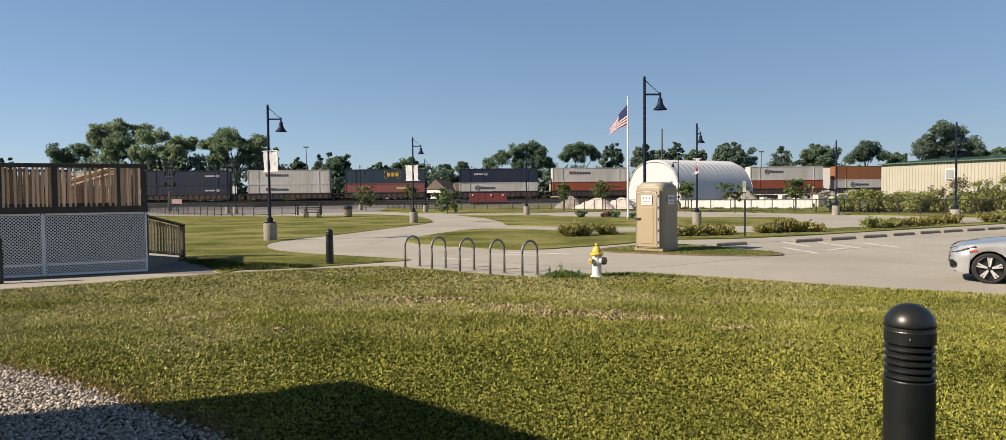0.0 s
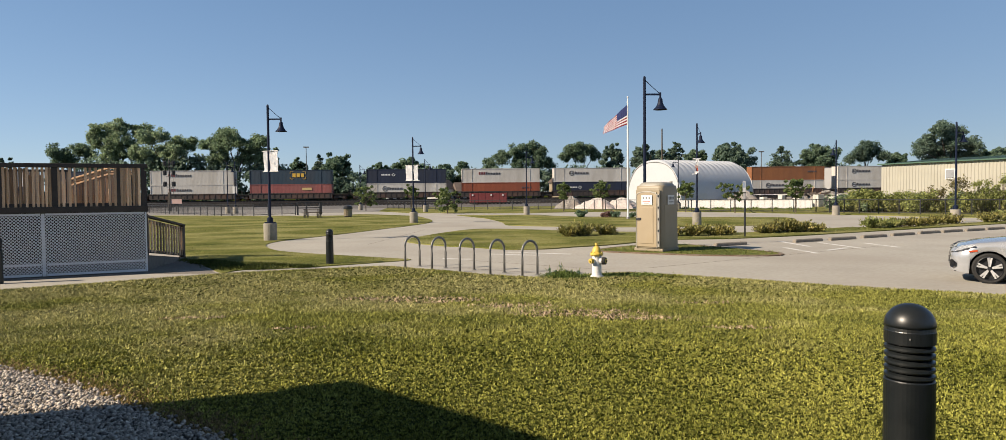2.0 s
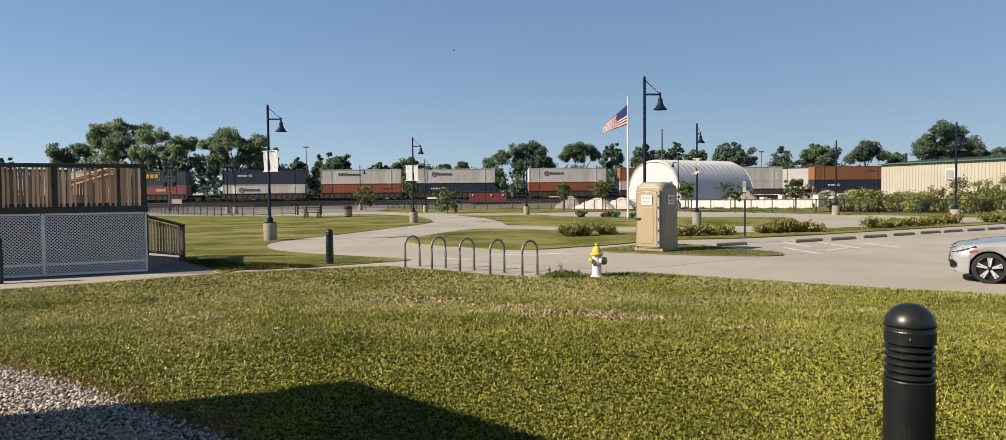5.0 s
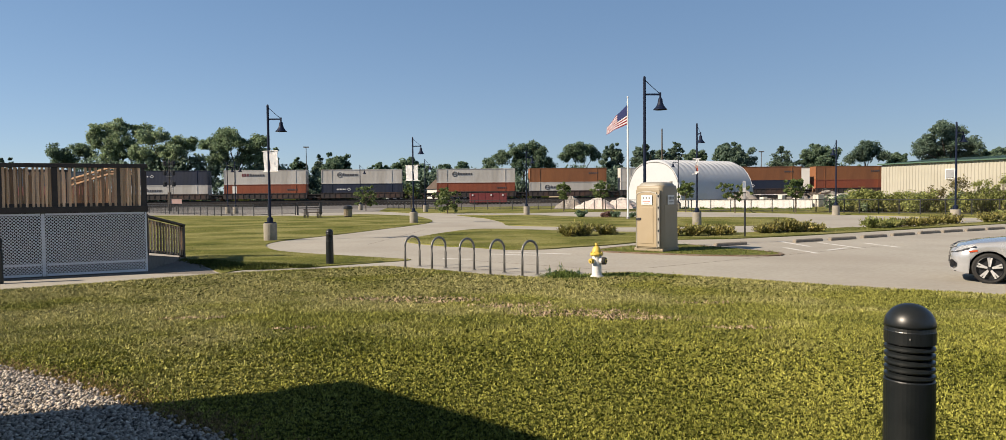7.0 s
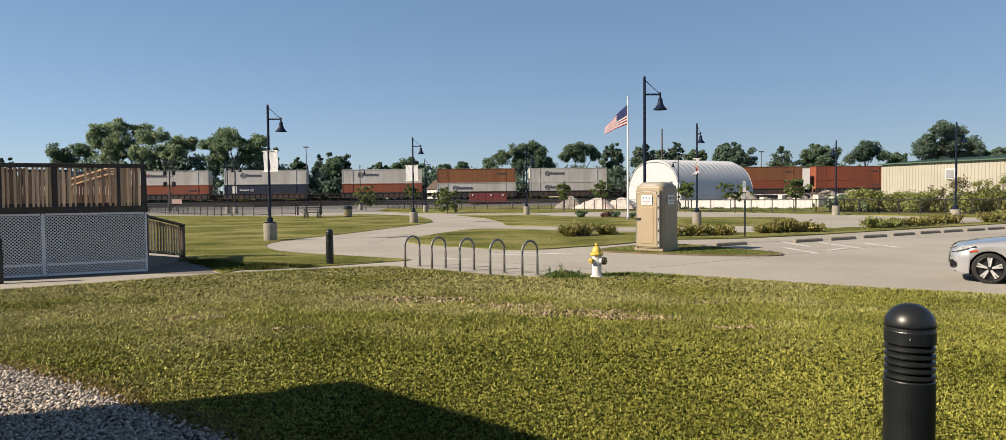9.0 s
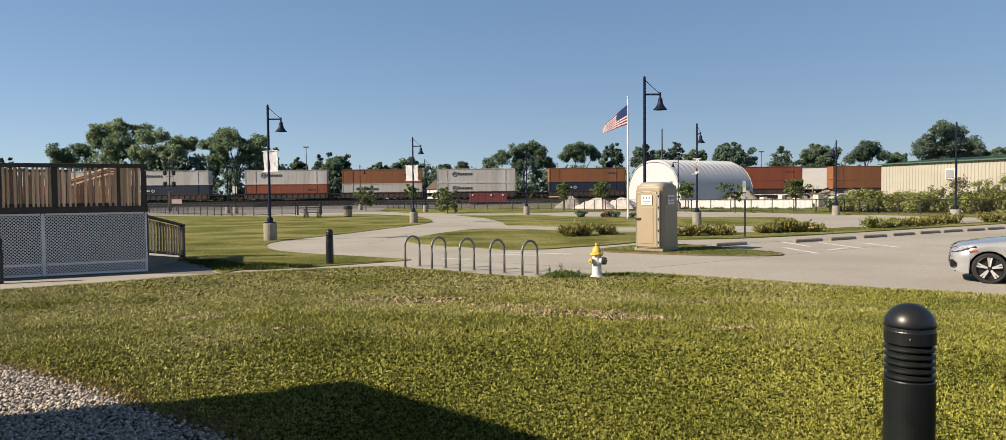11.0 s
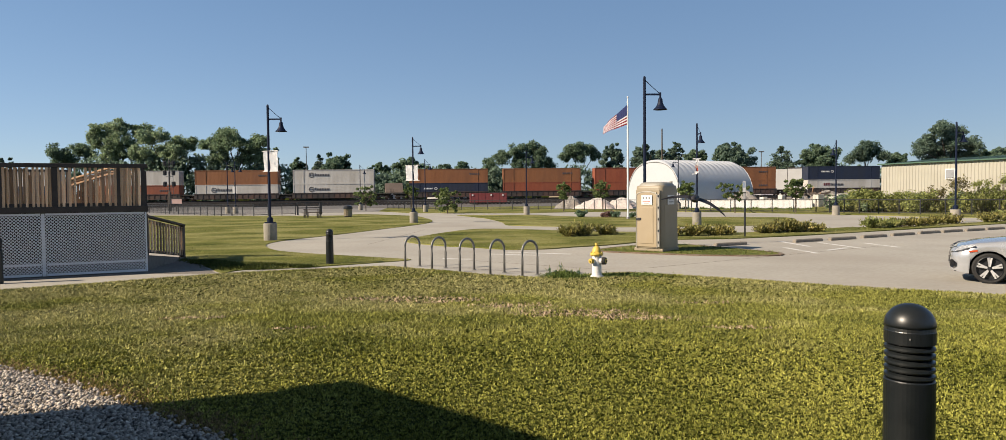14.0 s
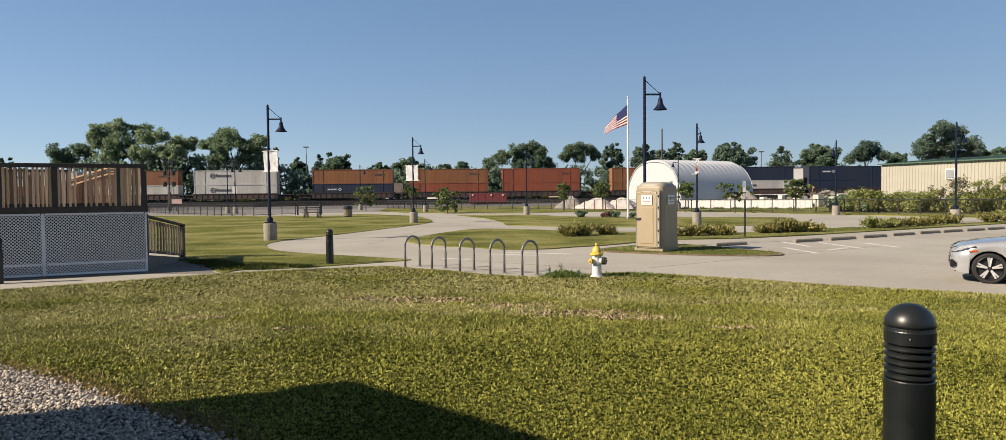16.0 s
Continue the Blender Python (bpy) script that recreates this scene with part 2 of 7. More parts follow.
M_NEEDLE = surface("needle", (0.040, 0.072, 0.045), (0.070, 0.108, 0.066), 0.4, 0.7, 0.0, fine=1, vary=0.35, island=True)
M_WEED = surface("weed_leaf", (0.185, 0.215, 0.068), (0.330, 0.345, 0.125), 0.35, 0.7, 0.0, fine=1.5, vary=0.45, island=True, translucent=0.4, spec=0.12, c3=(0.235, 0.185, 0.100), c3_scale=0.25, c3_amount=0.5)
M_SHRUB = surface("shrub_leaf", (0.125, 0.130, 0.034), (0.285, 0.245, 0.075), 2.5, 0.6, 0.0, fine=3, vary=0.6, island=True, translucent=0.25)
M_BASE = surface("lamp_base_concrete", (0.216, 0.199, 0.166), (0.307, 0.282, 0.237), 3.0, 0.9, 0.4, fine=30, c3=(0.116, 0.100, 0.079), c3_scale=1.8, c3_amount=0.7)
M_EARTH = surface("bare_earth", (0.108, 0.071, 0.046), (0.183, 0.129, 0.091), 3, 0.95, 0.8, fine=20, bump_dist=0.03, c3=(0.232, 0.191, 0.149), c3_scale=1.5)
# Real stains, plus overall darkening for the stops' shaded front faces.
M_STOP = surface("stained_shade_concrete", (0.13, 0.112, 0.09), (0.30, 0.268, 0.222), 2.5, 0.9, 0.4, fine=30, c3=(0.09, 0.075, 0.06), c3_scale=1.5, c3_amount=0.6)
M_BROWNWEED = surface("brown_weed", (0.12, 0.105, 0.05), (0.20, 0.18, 0.085), 0.6, 0.7, 0.0, vary=0.5, island=True, translucent=0.25, spec=0.15)
M_REDBUSH = surface("red_leaf", (0.083, 0.037, 0.033), (0.133, 0.066, 0.050), 1, 0.6, 0.0, vary=0.4, island=True)
M_RED = surface("red_box_paint", (0.183, 0.035, 0.036), (0.224, 0.048, 0.048), 0.6, 0.6, 0.1, c3=(0.183, 0.050, 0.046), c3_scale=0.4)
M_SIGN_RED = surface("sign_red", (0.498, 0.100, 0.066), (0.564, 0.133, 0.091), 3, 0.5, 0.02)
M_SIGN_PINK = surface("faded_sign", (0.457, 0.299, 0.266), (0.515, 0.349, 0.315), 3, 0.6, 0.02)
M_FADED_BLUE = surface("faded_blue", (0.108, 0.141, 0.207), (0.141, 0.174, 0.241), 3, 0.5, 0.02)
M_PANE = surface("dull_pane", (0.232, 0.241, 0.257), (0.282, 0.290, 0.307), 1, 0.3, 0.0)
M_GREY_TEXT = surface("grey_print", (0.149, 0.149, 0.158), (0.207, 0.207, 0.216), 3, 0.6, 0.0)
M_MESH = surface("fence_wire", (0.02, 0.02, 0.022), (0.035, 0.035, 0.037), 3, 0.5, 0.0)
M_BRICK_BOX = surface("roof_shingle", (0.095, 0.072, 0.060), (0.150, 0.118, 0.100), 1, 0.9, 0.3)
M_HOUSE = surface("dark_house_siding", (0.085, 0.072, 0.060), (0.125, 0.106, 0.090), 0.5, 0.8, 0.1, c3=(0.070, 0.060, 0.052), c3_scale=0.3, c3_amount=0.4)
M_SIDING = surface("pale_siding", (0.400, 0.398, 0.392), (0.450, 0.448, 0.440), 0.5, 0.7, 0.1, c3=(0.340, 0.336, 0.328), c3_scale=0.3, c3_amount=0.4)
M_BIRD = surface("dark_feather", (0.018, 0.016, 0.018), (0.035, 0.03, 0.03), 30, 0.6, 0.1)
M_FLAG_RED = surface("flag_red", (0.170, 0.006, 0.014), (0.210, 0.010, 0.020), 4, 0.8, 0.05, translucent=0.25)
M_FLAG_WHITE = surface("flag_white", (0.56, 0.56, 0.60), (0.62, 0.62, 0.66), 4, 0.8, 0.05, translucent=0.25)
M_FLAG_BLUE = surface("flag_blue", (0.008, 0.016, 0.085), (0.012, 0.022, 0.110), 4, 0.8, 0.05, translucent=0.2)


# ---- mesh helpers ----
def part(name, bm, material, parent=None, label="", smooth=False):
    """Links a bmesh as one mesh object, under a thing or part if given."""
    me = bpy.data.meshes.new(name)
    bm.to_mesh(me)
    bm.free()
    for m in (material if isinstance(material, (list, tuple)) else [material]):
        me.materials.append(m)
    if smooth:
        me.polygons.foreach_set("use_smooth", [True] * len(me.polygons))
    ob = new(name, me)
    if parent is not None:
        ob.parent = parent
    if label:
        ob["label"] = label
    return ob


def data_part(name, verts, faces, material, parent=None, label=""):
    """Links raw vertices and faces as one mesh object."""
    me = bpy.data.meshes.new(name)
    me.from_pydata(verts, [], faces)
    me.materials.append(material)
    ob = new(name, me)
    if parent is not None:
        ob.parent = parent
    if label:
        ob["label"] = label
    return ob


def thing(name, m, label, category, group="", kind=""):
    ob = new(name)
    ob.empty_display_size = 0.1
    ob.matrix_basis = m
    return tagged(ob, label, category, group, kind)


def box(bm, c, s, rz=0.0, bevel=0.0, rx=0.0, ry=0.0, mat=0):
    """A box of size s with centre c."""
    made = bmesh.ops.create_cube(bm, size=1.0, matrix=pose(*c, rx, ry, rz) @ Matrix.Diagonal((*s, 1)))["verts"]
    if bevel:
        edges = list({e for v in made for e in v.link_edges})
        bmesh.ops.bevel(bm, geom=edges, offset=bevel, segments=2, affect="EDGES", profile=0.5)
    elif mat:
        for fc in {fc for v in made for fc in v.link_faces}:
            fc.material_index = mat
    return bm


def rod(bm, a, b, r0, r1=None, seg=10):
    """A round bar from a to b."""
    a, b = Vector(a), Vector(b)
    d = b - a
    m = Matrix.Translation((a + b) / 2) @ d.to_track_quat("Z", "Y").to_matrix().to_4x4()
    bmesh.ops.create_cone(bm, cap_ends=True, segments=seg, radius1=r0, radius2=r0 if r1 is None else r1, depth=d.length, matrix=m)
    return bm


def bar(bm, a, b, w, h):
    """A square bar from a to b."""
    a, b = Vector(a), Vector(b)
    d = b - a
    m = Matrix.Translation((a + b) / 2) @ d.to_track_quat("Y", "Z").to_matrix().to_4x4() @ Matrix.Diagonal((w, d.length, h, 1))
    bmesh.ops.create_cube(bm, size=1.0, matrix=m)
    return bm


def lathe(bm, profile, seg=24, m=Matrix()):
    """A turned body about z from (radius, height) pairs."""
    rings = []
    for r, z in profile:
        rings.append([bm.verts.new(m @ Vector((r * math.cos(2 * math.pi * i / seg), r * math.sin(2 * math.pi * i / seg), z))) for i in range(seg)])
    for a, b in zip(rings, rings[1:]):
        for i in range(seg):
            bm.faces.new((a[i], a[(i + 1) % seg], b[(i + 1) % seg], b[i]))
    bm.faces.new(rings[-1])
    bm.faces.new(rings[0][::-1])
    return bm


def tube(bm, pts, r, seg=10):
    """A round tube along a line of points."""
    pts = [Vector(p) for p in pts]
    rings = []
    for i, p in enumerate(pts):
        d = (pts[min(i + 1, len(pts) - 1)] - pts[max(i - 1, 0)]).normalized()
        q = d.to_track_quat("Z", "Y").to_matrix()
        rings.append([bm.verts.new(p + q @ Vector((r * math.cos(2 * math.pi * k / seg), r * math.sin(2 * math.pi * k / seg), 0))) for k in range(seg)])
    for a, b in zip(rings, rings[1:]):
        for k in range(seg):
            bm.faces.new((a[k], a[(k + 1) % seg], b[(k + 1) % seg], b[k]))
    bm.faces.new(rings[-1])
    bm.faces.new(rings[0][::-1])
    return bm


def smooth_line(pts, steps=4, closed=True):
    """A round curve through plan points."""
    out, n = [], len(pts)
    for i in range(n if closed else n - 1):
        g = [Vector(pts[(i + k) % n] if closed else pts[min(max(i + k, 0), n - 1)]) for k in (-1, 0, 1, 2)]
        for s in range(steps):
            t = s / steps
            out.append(0.5 * (2 * g[1] + (g[2] - g[0]) * t + (2 * g[0] - 5 * g[1] + 4 * g[2] - g[3]) * t * t + (3 * g[1] - g[0] - 3 * g[2] + g[3]) * t ** 3))
    if not closed:
        out.append(Vector(pts[-1]))
    return out


def slab(bm, outline, top, thick):
    """A flat slab over a plan outline."""
    up = [bm.verts.new((p[0], p[1], top)) for p in outline]
    fc = bm.faces.new(up)
    if fc.normal.z < 0:
        fc.normal_flip()
    low = [bm.verts.new((p[0], p[1], top - thick)) for p in outline]
    n = len(up)
    for i in range(n):
        bm.faces.new((up[i], up[(i + 1) % n], low[(i + 1) % n], low[i]))
    bmesh.ops.triangulate(bm, faces=[fc])
    bmesh.ops.recalc_face_normals(bm, faces=bm.faces[:])
    return bm


def inside(poly, x, y):
    odd, j = False, len(poly) - 1
    for i in range(len(poly)):
        xi, yi, xj, yj = poly[i][0], poly[i][1], poly[j][0], poly[j][1]
        if (yi > y) != (yj > y) and x < (xj - xi) * (y - yi) / (yj - yi) + xi:
            odd = not odd
        j = i
    return odd


def rise(x, y):
    """The ground's height: level, with a gentle bank up towards the viewer's building."""
    d = math.hypot(x, y)
    t = min(1.0, max(0.0, (14.5 - d) / 11.0)) if y > -30 else 1.0
    return 0.45 * t * t * (3 - 2 * t)


# ---- ground ----
def ground():
    radii = [0.0] + [1.0 + 0.5 * i for i in range(34)] + [18 * 1.16 ** i for i in range(33)]
    seg = 120
    verts, faces = [(0, 0, rise(0, 0))], []
    for r in radii[1:]:
        for i in range(seg):
            a = 2 * math.pi * i / seg
            x, y = r * math.cos(a), r * math.sin(a)
            verts.append((x, y, rise(x, y)))
    for i in range(seg):
        faces.append((0, 1 + i, 1 + (i + 1) % seg))
    for k in range(len(radii) - 2):
        for i in range(seg):
            a, b = 1 + k * seg + i, 1 + k * seg + (i + 1) % seg
            faces.append((a, a + seg, b + seg, b))
    g = data_part("ground", verts, faces, M_SHADED_THATCH)
    g.data.polygons.foreach_set("use_smooth", [True] * len(g.data.polygons))
    return tagged(g, "mown lawn ground, dark with the shade between tufts, yellowish patches", "lawn", kind="structure")


ground()

# ---- paving and lawns ----
LAWN_EDGE = [(-13.17, 13.27), (-10.46, 14.58), (-8.83, 15.73), (-6.99, 17.2), (-5.16, 17.98), (-3.3, 18.59), (-2.38, 18.03), (-1.34, 17.26),
             (-0.37, 16.43), (0.94, 15.81), (2.25, 16.4), (3.23, 16.44), (4.96, 15.3), (6.59, 14.0), (8.95, 12.51), (11.24, 11.02)]
ISLAND_NEAR = [(-3.91, 28.2), (-3.86, 30.4), (-2.93, 34.2), (-1.5, 37.6), (0.54, 37.2), (3.06, 35.1), (6.1, 33.4), (7.84, 33.6), (6.57, 28.2), (4.8, 26.2),
               (3.56, 25.1), (2.35, 24.4), (1.41, 23.7), (0.12, 23.7), (-1.0, 24.7), (-2.47, 25.9)]
ISLAND_FAR = [(-4.2, 63.7), (-1.4, 62.8), (2.6, 61.5), (5.9, 56.2), (10.2, 54.2), (16.7, 51.5), (20.0, 49.9), (18.5, 44.4), (15.9, 39.5), (12.5, 38.6),
              (7.2, 38.3), (4.15, 39.3), (0.6, 41.6), (0.08, 43.9), (-0.1, 46.9), (-1.44, 54.7)]
LEFT_LAWN = [(-6.96, 17.36), (-8.0, 18.96), (-9.98, 22.04), (-10.53, 23.0), (-15.2, 25.2), (-23.5, 26.2), (-50, 50), (-77, 86), (-37.8, 73.6), (-17.0, 66.0), (-14.3, 70.2), (-8.3, 63.2), (-6.1, 56.0),
             (-5.05, 50.4), (-5.0, 46.6), (-5.64, 43.0), (-6.58, 39.3), (-7.38, 36.1), (-8.42, 32.5), (-9.28, 29.6), (-9.17, 27.2), (-7.98, 24.5), (-6.62, 23.1),
             (-4.89, 21.9), (-3.1, 20.7), (-2.68, 20.3), (-3.32, 19.7), (-5.28, 18.4), (-6.66, 18.0)]
POTTY_ISLAND = [(3.04, 22.9), (4.46, 24.6), (6.3, 25.1), (7.26, 23.7), (8.1, 21.9), (8.33, 21.2), (7.86, 20.5), (6.14, 20.7), (4.26, 21.7)]
BUSH_STRIP = [(6.5, 27.8), (7.7, 33.1), (10.2, 31.6), (13.0, 32.7), (17.3, 35.5), (19.8, 35.3), (24.6, 38.3), (29.3, 41.1), (58, 57), (55, 54.1), (27.2, 38.1), (18.6, 33.1), (12.5, 29.5), (9.1, 28.0)]
FAR_STRIP = [(-14.4, 81.7), (-9.6, 73.1), (-1.5, 69.0), (2.9, 68.6), (7.4, 70.4), (13.9, 70.5), (20.8, 64.2), (26.1, 55.5), (28.9, 49.9), (32.2, 45.1), (60, 62), (50, 110), (26, 110), (-18, 112)]


def paving():
    lot = [Vector(p) for p in smooth_line(LAWN_EDGE, 3, closed=False)] + [Vector(p) for p in ((20, 4), (60, -10), (75, 60), (40, 108), (-85, 108), (-85, 9))]
    ob = part("pavement", slab(bmesh.new(), lot, 0.018, 0.2), M_CONCRETE)
    tagged(ob, "pale buff concrete car park and winding drive", "pavement", kind="structure")
    bm = bmesh.new()
    for a, b in (((3.6, 17.55), (7.9, 20.5)), ((-2.2, 18.9), (0.9, 16.6)), ((8.5, 20.9), (13.5, 24.3)), ((-1.0, 20.1), (2.6, 17.2)), ((-5.2, 27.0), (-4.2, 38.0))):   # joints across the drive
        bar(bm, (*a, 0.0175), (*b, 0.0175), 0.03, 0.004)
    joint = part("joint", bm, M_JOINT, ob, "dark sawn joint lines")
    for nm, pl, top, lab in (("lawn", ISLAND_NEAR, 0.055, "kidney-shaped mown grass island"), ("lawn", ISLAND_FAR, 0.055, "long mown grass island with shrubs"),
                             ("lawn", LEFT_LAWN, 0.04, "wide mown lawn beside the drive"), ("lawn", POTTY_ISLAND, 0.05, "small grass island with an earthy edge"),
                             ("lawn", BUSH_STRIP, 0.06, "grass verge behind the wheel stops"), ("lawn", FAR_STRIP, 0.06, "rough grass verge along the fence")):
        o = part(nm, slab(bmesh.new(), smooth_line(pl, 1 if pl is FAR_STRIP or pl is BUSH_STRIP else 4), top, 0.12), M_TURF)
        tagged(o, lab, "lawn", kind="structure")
    bm = bmesh.new()
    for a, b in (((10.42, 26.5), (10.41, 23.9)), ((11.53, 25.7), (11.7, 22.9)), ((12.94, 25.2), (13.06, 23.2)), ((9.42, 23.5), (9.48, 21.2)), ((10.28, 22.3), (11.33, 23.2))):
        bar(bm, (*a, 0.017), (*b, 0.017), 0.16, 0.006)
    for a, b in (((-0.39, 22.1), (1.09, 21.48)), ((-1.79, 20.72), (-0.92, 20.43)), ((0.11, 22.77), (2.1, 21.82))):
        bar(bm, (*a, 0.017), (*b, 0.017), 0.17, 0.006)
    part("painted_line", bm, M_LINE, ob, "worn white parking lines")
    return ob


paving()
yard_road = part("road", slab(bmesh.new(), [(-75, 79), (-33, 75.6), (-20.5, 78), (-9.5, 80.5), (-11, 100), (-75, 100)], 0.03, 0.1), M_ASPHALT)
tagged(yard_road, "worn grey asphalt lane beyond the fence", "road", kind="structure")

# ---- railway ----
SLOPE = 4.71                                             # the line's turn in plan, degrees
TRACK = pose(0, 147.7, 0, 0, 0, SLOPE)                   # the train's track: x runs along the rails
RAIL_Z = 1.1


def railway():
    bm = bmesh.new()
    sect = [(-46, -0.05), (-40, 0.25), (-30, 0.45), (-8, 0.72), (-3.2, 0.86), (14, 0.86), (30, 0.5), (34, -0.05)]
    rows = [[bm.verts.new((x, y, z)) for y, z in sect] for x in np.linspace(-420, 420, 43)]
    for a, b in zip(rows, rows[1:]):
        for k in range(len(sect) - 1):
            bm.faces.new((a[k], b[k], b[k + 1], a[k + 1]))
    bed = part("railway_bed", bm, M_BALLAST, None)
    bed.matrix_basis = TRACK
    tagged(bed, "grey-brown stone ballast of the railway", "railway bed", kind="structure")
    for y, z in ((-34, 0.42), (-22, 0.58), (-12, 0.70), (0, 0.87)):
        trk = thing("railway_track", TRACK @ pose(0, y, z), "rusty steel railway track on dark sleepers", "railway track", "railway tracks", "structure")
        for sy in (-0.72, 0.72):
            bm = bmesh.new()
            box(bm, (0, sy, 0.15), (840, 0.07, 0.16))
            box(bm, (0, sy, 0.05), (840, 0.14, 0.02))
            part("rail", bm, M_RAIL, trk)
        bm = bmesh.new()
        for k in range(-150, 260):
            box(bm, (k * 0.62 if abs(k) < 400 else 0, 0, 0.0), (0.23, 2.6, 0.16))
        tagged(part("sleepers", bm, M_DARK_STEEL, trk), kind="stuff")


railway()

PAINT = {}
for key, a, b, c in (("navy", (0.010, 0.016, 0.037), (0.014, 0.022, 0.050), (0.018, 0.022, 0.035)),
                     ("white", (0.466, 0.448, 0.417), (0.550, 0.531, 0.495), (0.370, 0.342, 0.298)),
                     ("orange", (0.212, 0.083, 0.030), (0.258, 0.104, 0.038), (0.165, 0.068, 0.030)),
                     ("rust", (0.224, 0.055, 0.023), (0.274, 0.073, 0.030), (0.174, 0.051, 0.027)),
                     ("teal", (0.015, 0.033, 0.054), (0.022, 0.046, 0.071), (0.029, 0.037, 0.050)),
                     ("pink", (0.224, 0.062, 0.058), (0.282, 0.091, 0.083), (0.183, 0.075, 0.066))):
    PAINT[key] = surface("container_" + key, a, b, 0.5, 0.55, 0.1, fine=6, c3=c, c3_scale=0.35, c3_amount=0.6, stretch=(1, 1, 0.35))
M_PRINT = {"white": surface("dark_print", (0.05, 0.05, 0.06), (0.08, 0.08, 0.09), 3, 0.6, 0.0), "navy": surface("white_print", (0.6, 0.6, 0.6), (0.7, 0.7, 0.7), 3, 0.6, 0.0),
           "gold": surface("gold_print", (0.55, 0.33, 0.04), (0.62, 0.40, 0.06), 3, 0.6, 0.0), "faded": surface("faded_yellow_print", (0.50, 0.36, 0.14), (0.56, 0.42, 0.2), 3, 0.7, 0.0), "red": surface("red_print", (0.14, 0.035, 0.04), (0.18, 0.05, 0.055), 3, 0.6, 0.0)}
COLOUR_WORD = {"navy": "dark navy blue", "white": "dull white", "orange": "brown-orange", "rust": "red-orange", "teal": "dark teal-blue", "pink": "faded pinkish red"}
LEN, WID, HIG = 16.15, 2.55, 2.88


def strokes(bm, x, y, z, w, h):
    """One plain bar of a word mark."""
    box(bm, (x + w / 2, y, z + h / 2), (w * 0.84, 0.02, h))


def container(colour, mark):
    """A long corrugated freight container; its origin is under the middle of its floor."""
    top = thing("container", Matrix(), COLOUR_WORD[colour] + " corrugated steel freight container riding on a train", "container", "containers on the train")
    n = 60
    for side in (-1, 1):                                 # ribbed long walls
        bm = bmesh.new()
        line = []
        for k in range(n):
            x = -LEN / 2 + 0.15 + (LEN - 0.3) * k / n
            w = (LEN - 0.3) / n
            line += [(x, WID / 2 - 0.046), (x + w * 0.35, WID / 2 - 0.046), (x + w * 0.5, WID / 2 - 0.0425), (x + w * 0.85, WID / 2 - 0.0425)]
        line.append((LEN / 2 - 0.15, WID / 2 - 0.046))
        low = [bm.verts.new((x, side * y, 0.15)) for x, y in line]
        up = [bm.verts.new((x, side * y, HIG - 0.1)) for x, y in line]
        for k in range(len(line) - 1):
            fc = (low[k], low[k + 1], up[k + 1], up[k])
            bm.faces.new(fc if side < 0 else fc[::-1])
        part("side_wall", bm, PAINT[colour], top)
    bm = bmesh.new()
    box(bm, (0, 0, HIG - 0.06), (LEN - 0.1, WID - 0.1, 0.08))
    box(bm, (0, 0, 0.08), (LEN - 0.1, WID - 0.1, 0.12))
    for side in (-1, 1):
        box(bm, (0, side * (WID / 2 - 0.04), HIG - 0.05), (LEN, 0.08, 0.12))
        box(bm, (0, side * (WID / 2 - 0.04), 0.09), (LEN, 0.08, 0.18))
        for x in (-LEN / 2, LEN / 2, -6.05, 6.05):
            box(bm, (x * 0.994, side * (WID / 2 - 0.045), HIG / 2), (0.15, 0.10, HIG - 0.04))
    part("frame", bm, PAINT[colour], top)
    bm = bmesh.new()
    box(bm, (LEN / 2 - 0.03, 0, HIG / 2), (0.05, WID - 0.1, HIG - 0.2))
    door = part("end_door", bm, PAINT[colour], top)
    for y in (-0.75, -0.3, 0.3, 0.75):
        part("locking_bar", rod(bmesh.new(), (LEN / 2 + 0.01, y, 0.2), (LEN / 2 + 0.01, y, HIG - 0.2), 0.025, seg=6), M_GREY_TUBE, door)
    bm = bmesh.new()
    line = []
    for k in range(8):
        y = -1.2 + 0.3 * k
        line += [(y, 0.05), (y + 0.10, 0.05), (y + 0.14, 0.01), (y + 0.26, 0.01)]
    line.append((1.2, 0.05))
    low = [bm.verts.new((-LEN / 2 + d, y, 0.1)) for y, d in line]
    up = [bm.verts.new((-LEN / 2 + d, y, HIG - 0.1)) for y, d in line]
    for k in range(len(line) - 1):
        bm.faces.new((low[k], up[k], up[k + 1], low[k + 1]))
    part("end_wall", bm, PAINT[colour], top)
    y = -WID / 2 + 0.003
    if mark == "word":                                    # a word mark, drawn as bars
        bm = bmesh.new()
        for k in range(3):
            strokes(bm, -4.6 + 0.5 * k, y, 1.62, 0.42, 0.56)
        tagged(part("marking", bm, M_PRINT["red"], top, "dull red word mark"), kind="stuff")
        bm = bmesh.new()
        for k in range(9):
            strokes(bm, -3.05 + 0.33 * k, y, 1.62, 0.27, 0.42 if k else 0.56)
        tagged(part("marking", bm, M_PRINT["white"], top, "dark word mark"), kind="stuff")
    elif mark == "round":
        bm = bmesh.new()
        for k in range(28):
            a = 2 * math.pi * k / 28
            box(bm, (-4.4 + 0.46 * math.cos(a), y, 1.80 + 0.46 * math.sin(a)), (0.13, 0.02, 0.12))
        strokes(bm, -4.66, y, 1.64, 0.22, 0.34)
        strokes(bm, -4.36, y, 1.64, 0.22, 0.34)
        part("ring_mark", bm, M_PRINT["white"], top, "dark ring mark")
        bm = bmesh.new()
        for k in range(9):
            strokes(bm, -3.75 + 0.33 * k, y - 0.004, 1.58, 0.27, 0.42 if k else 0.58)
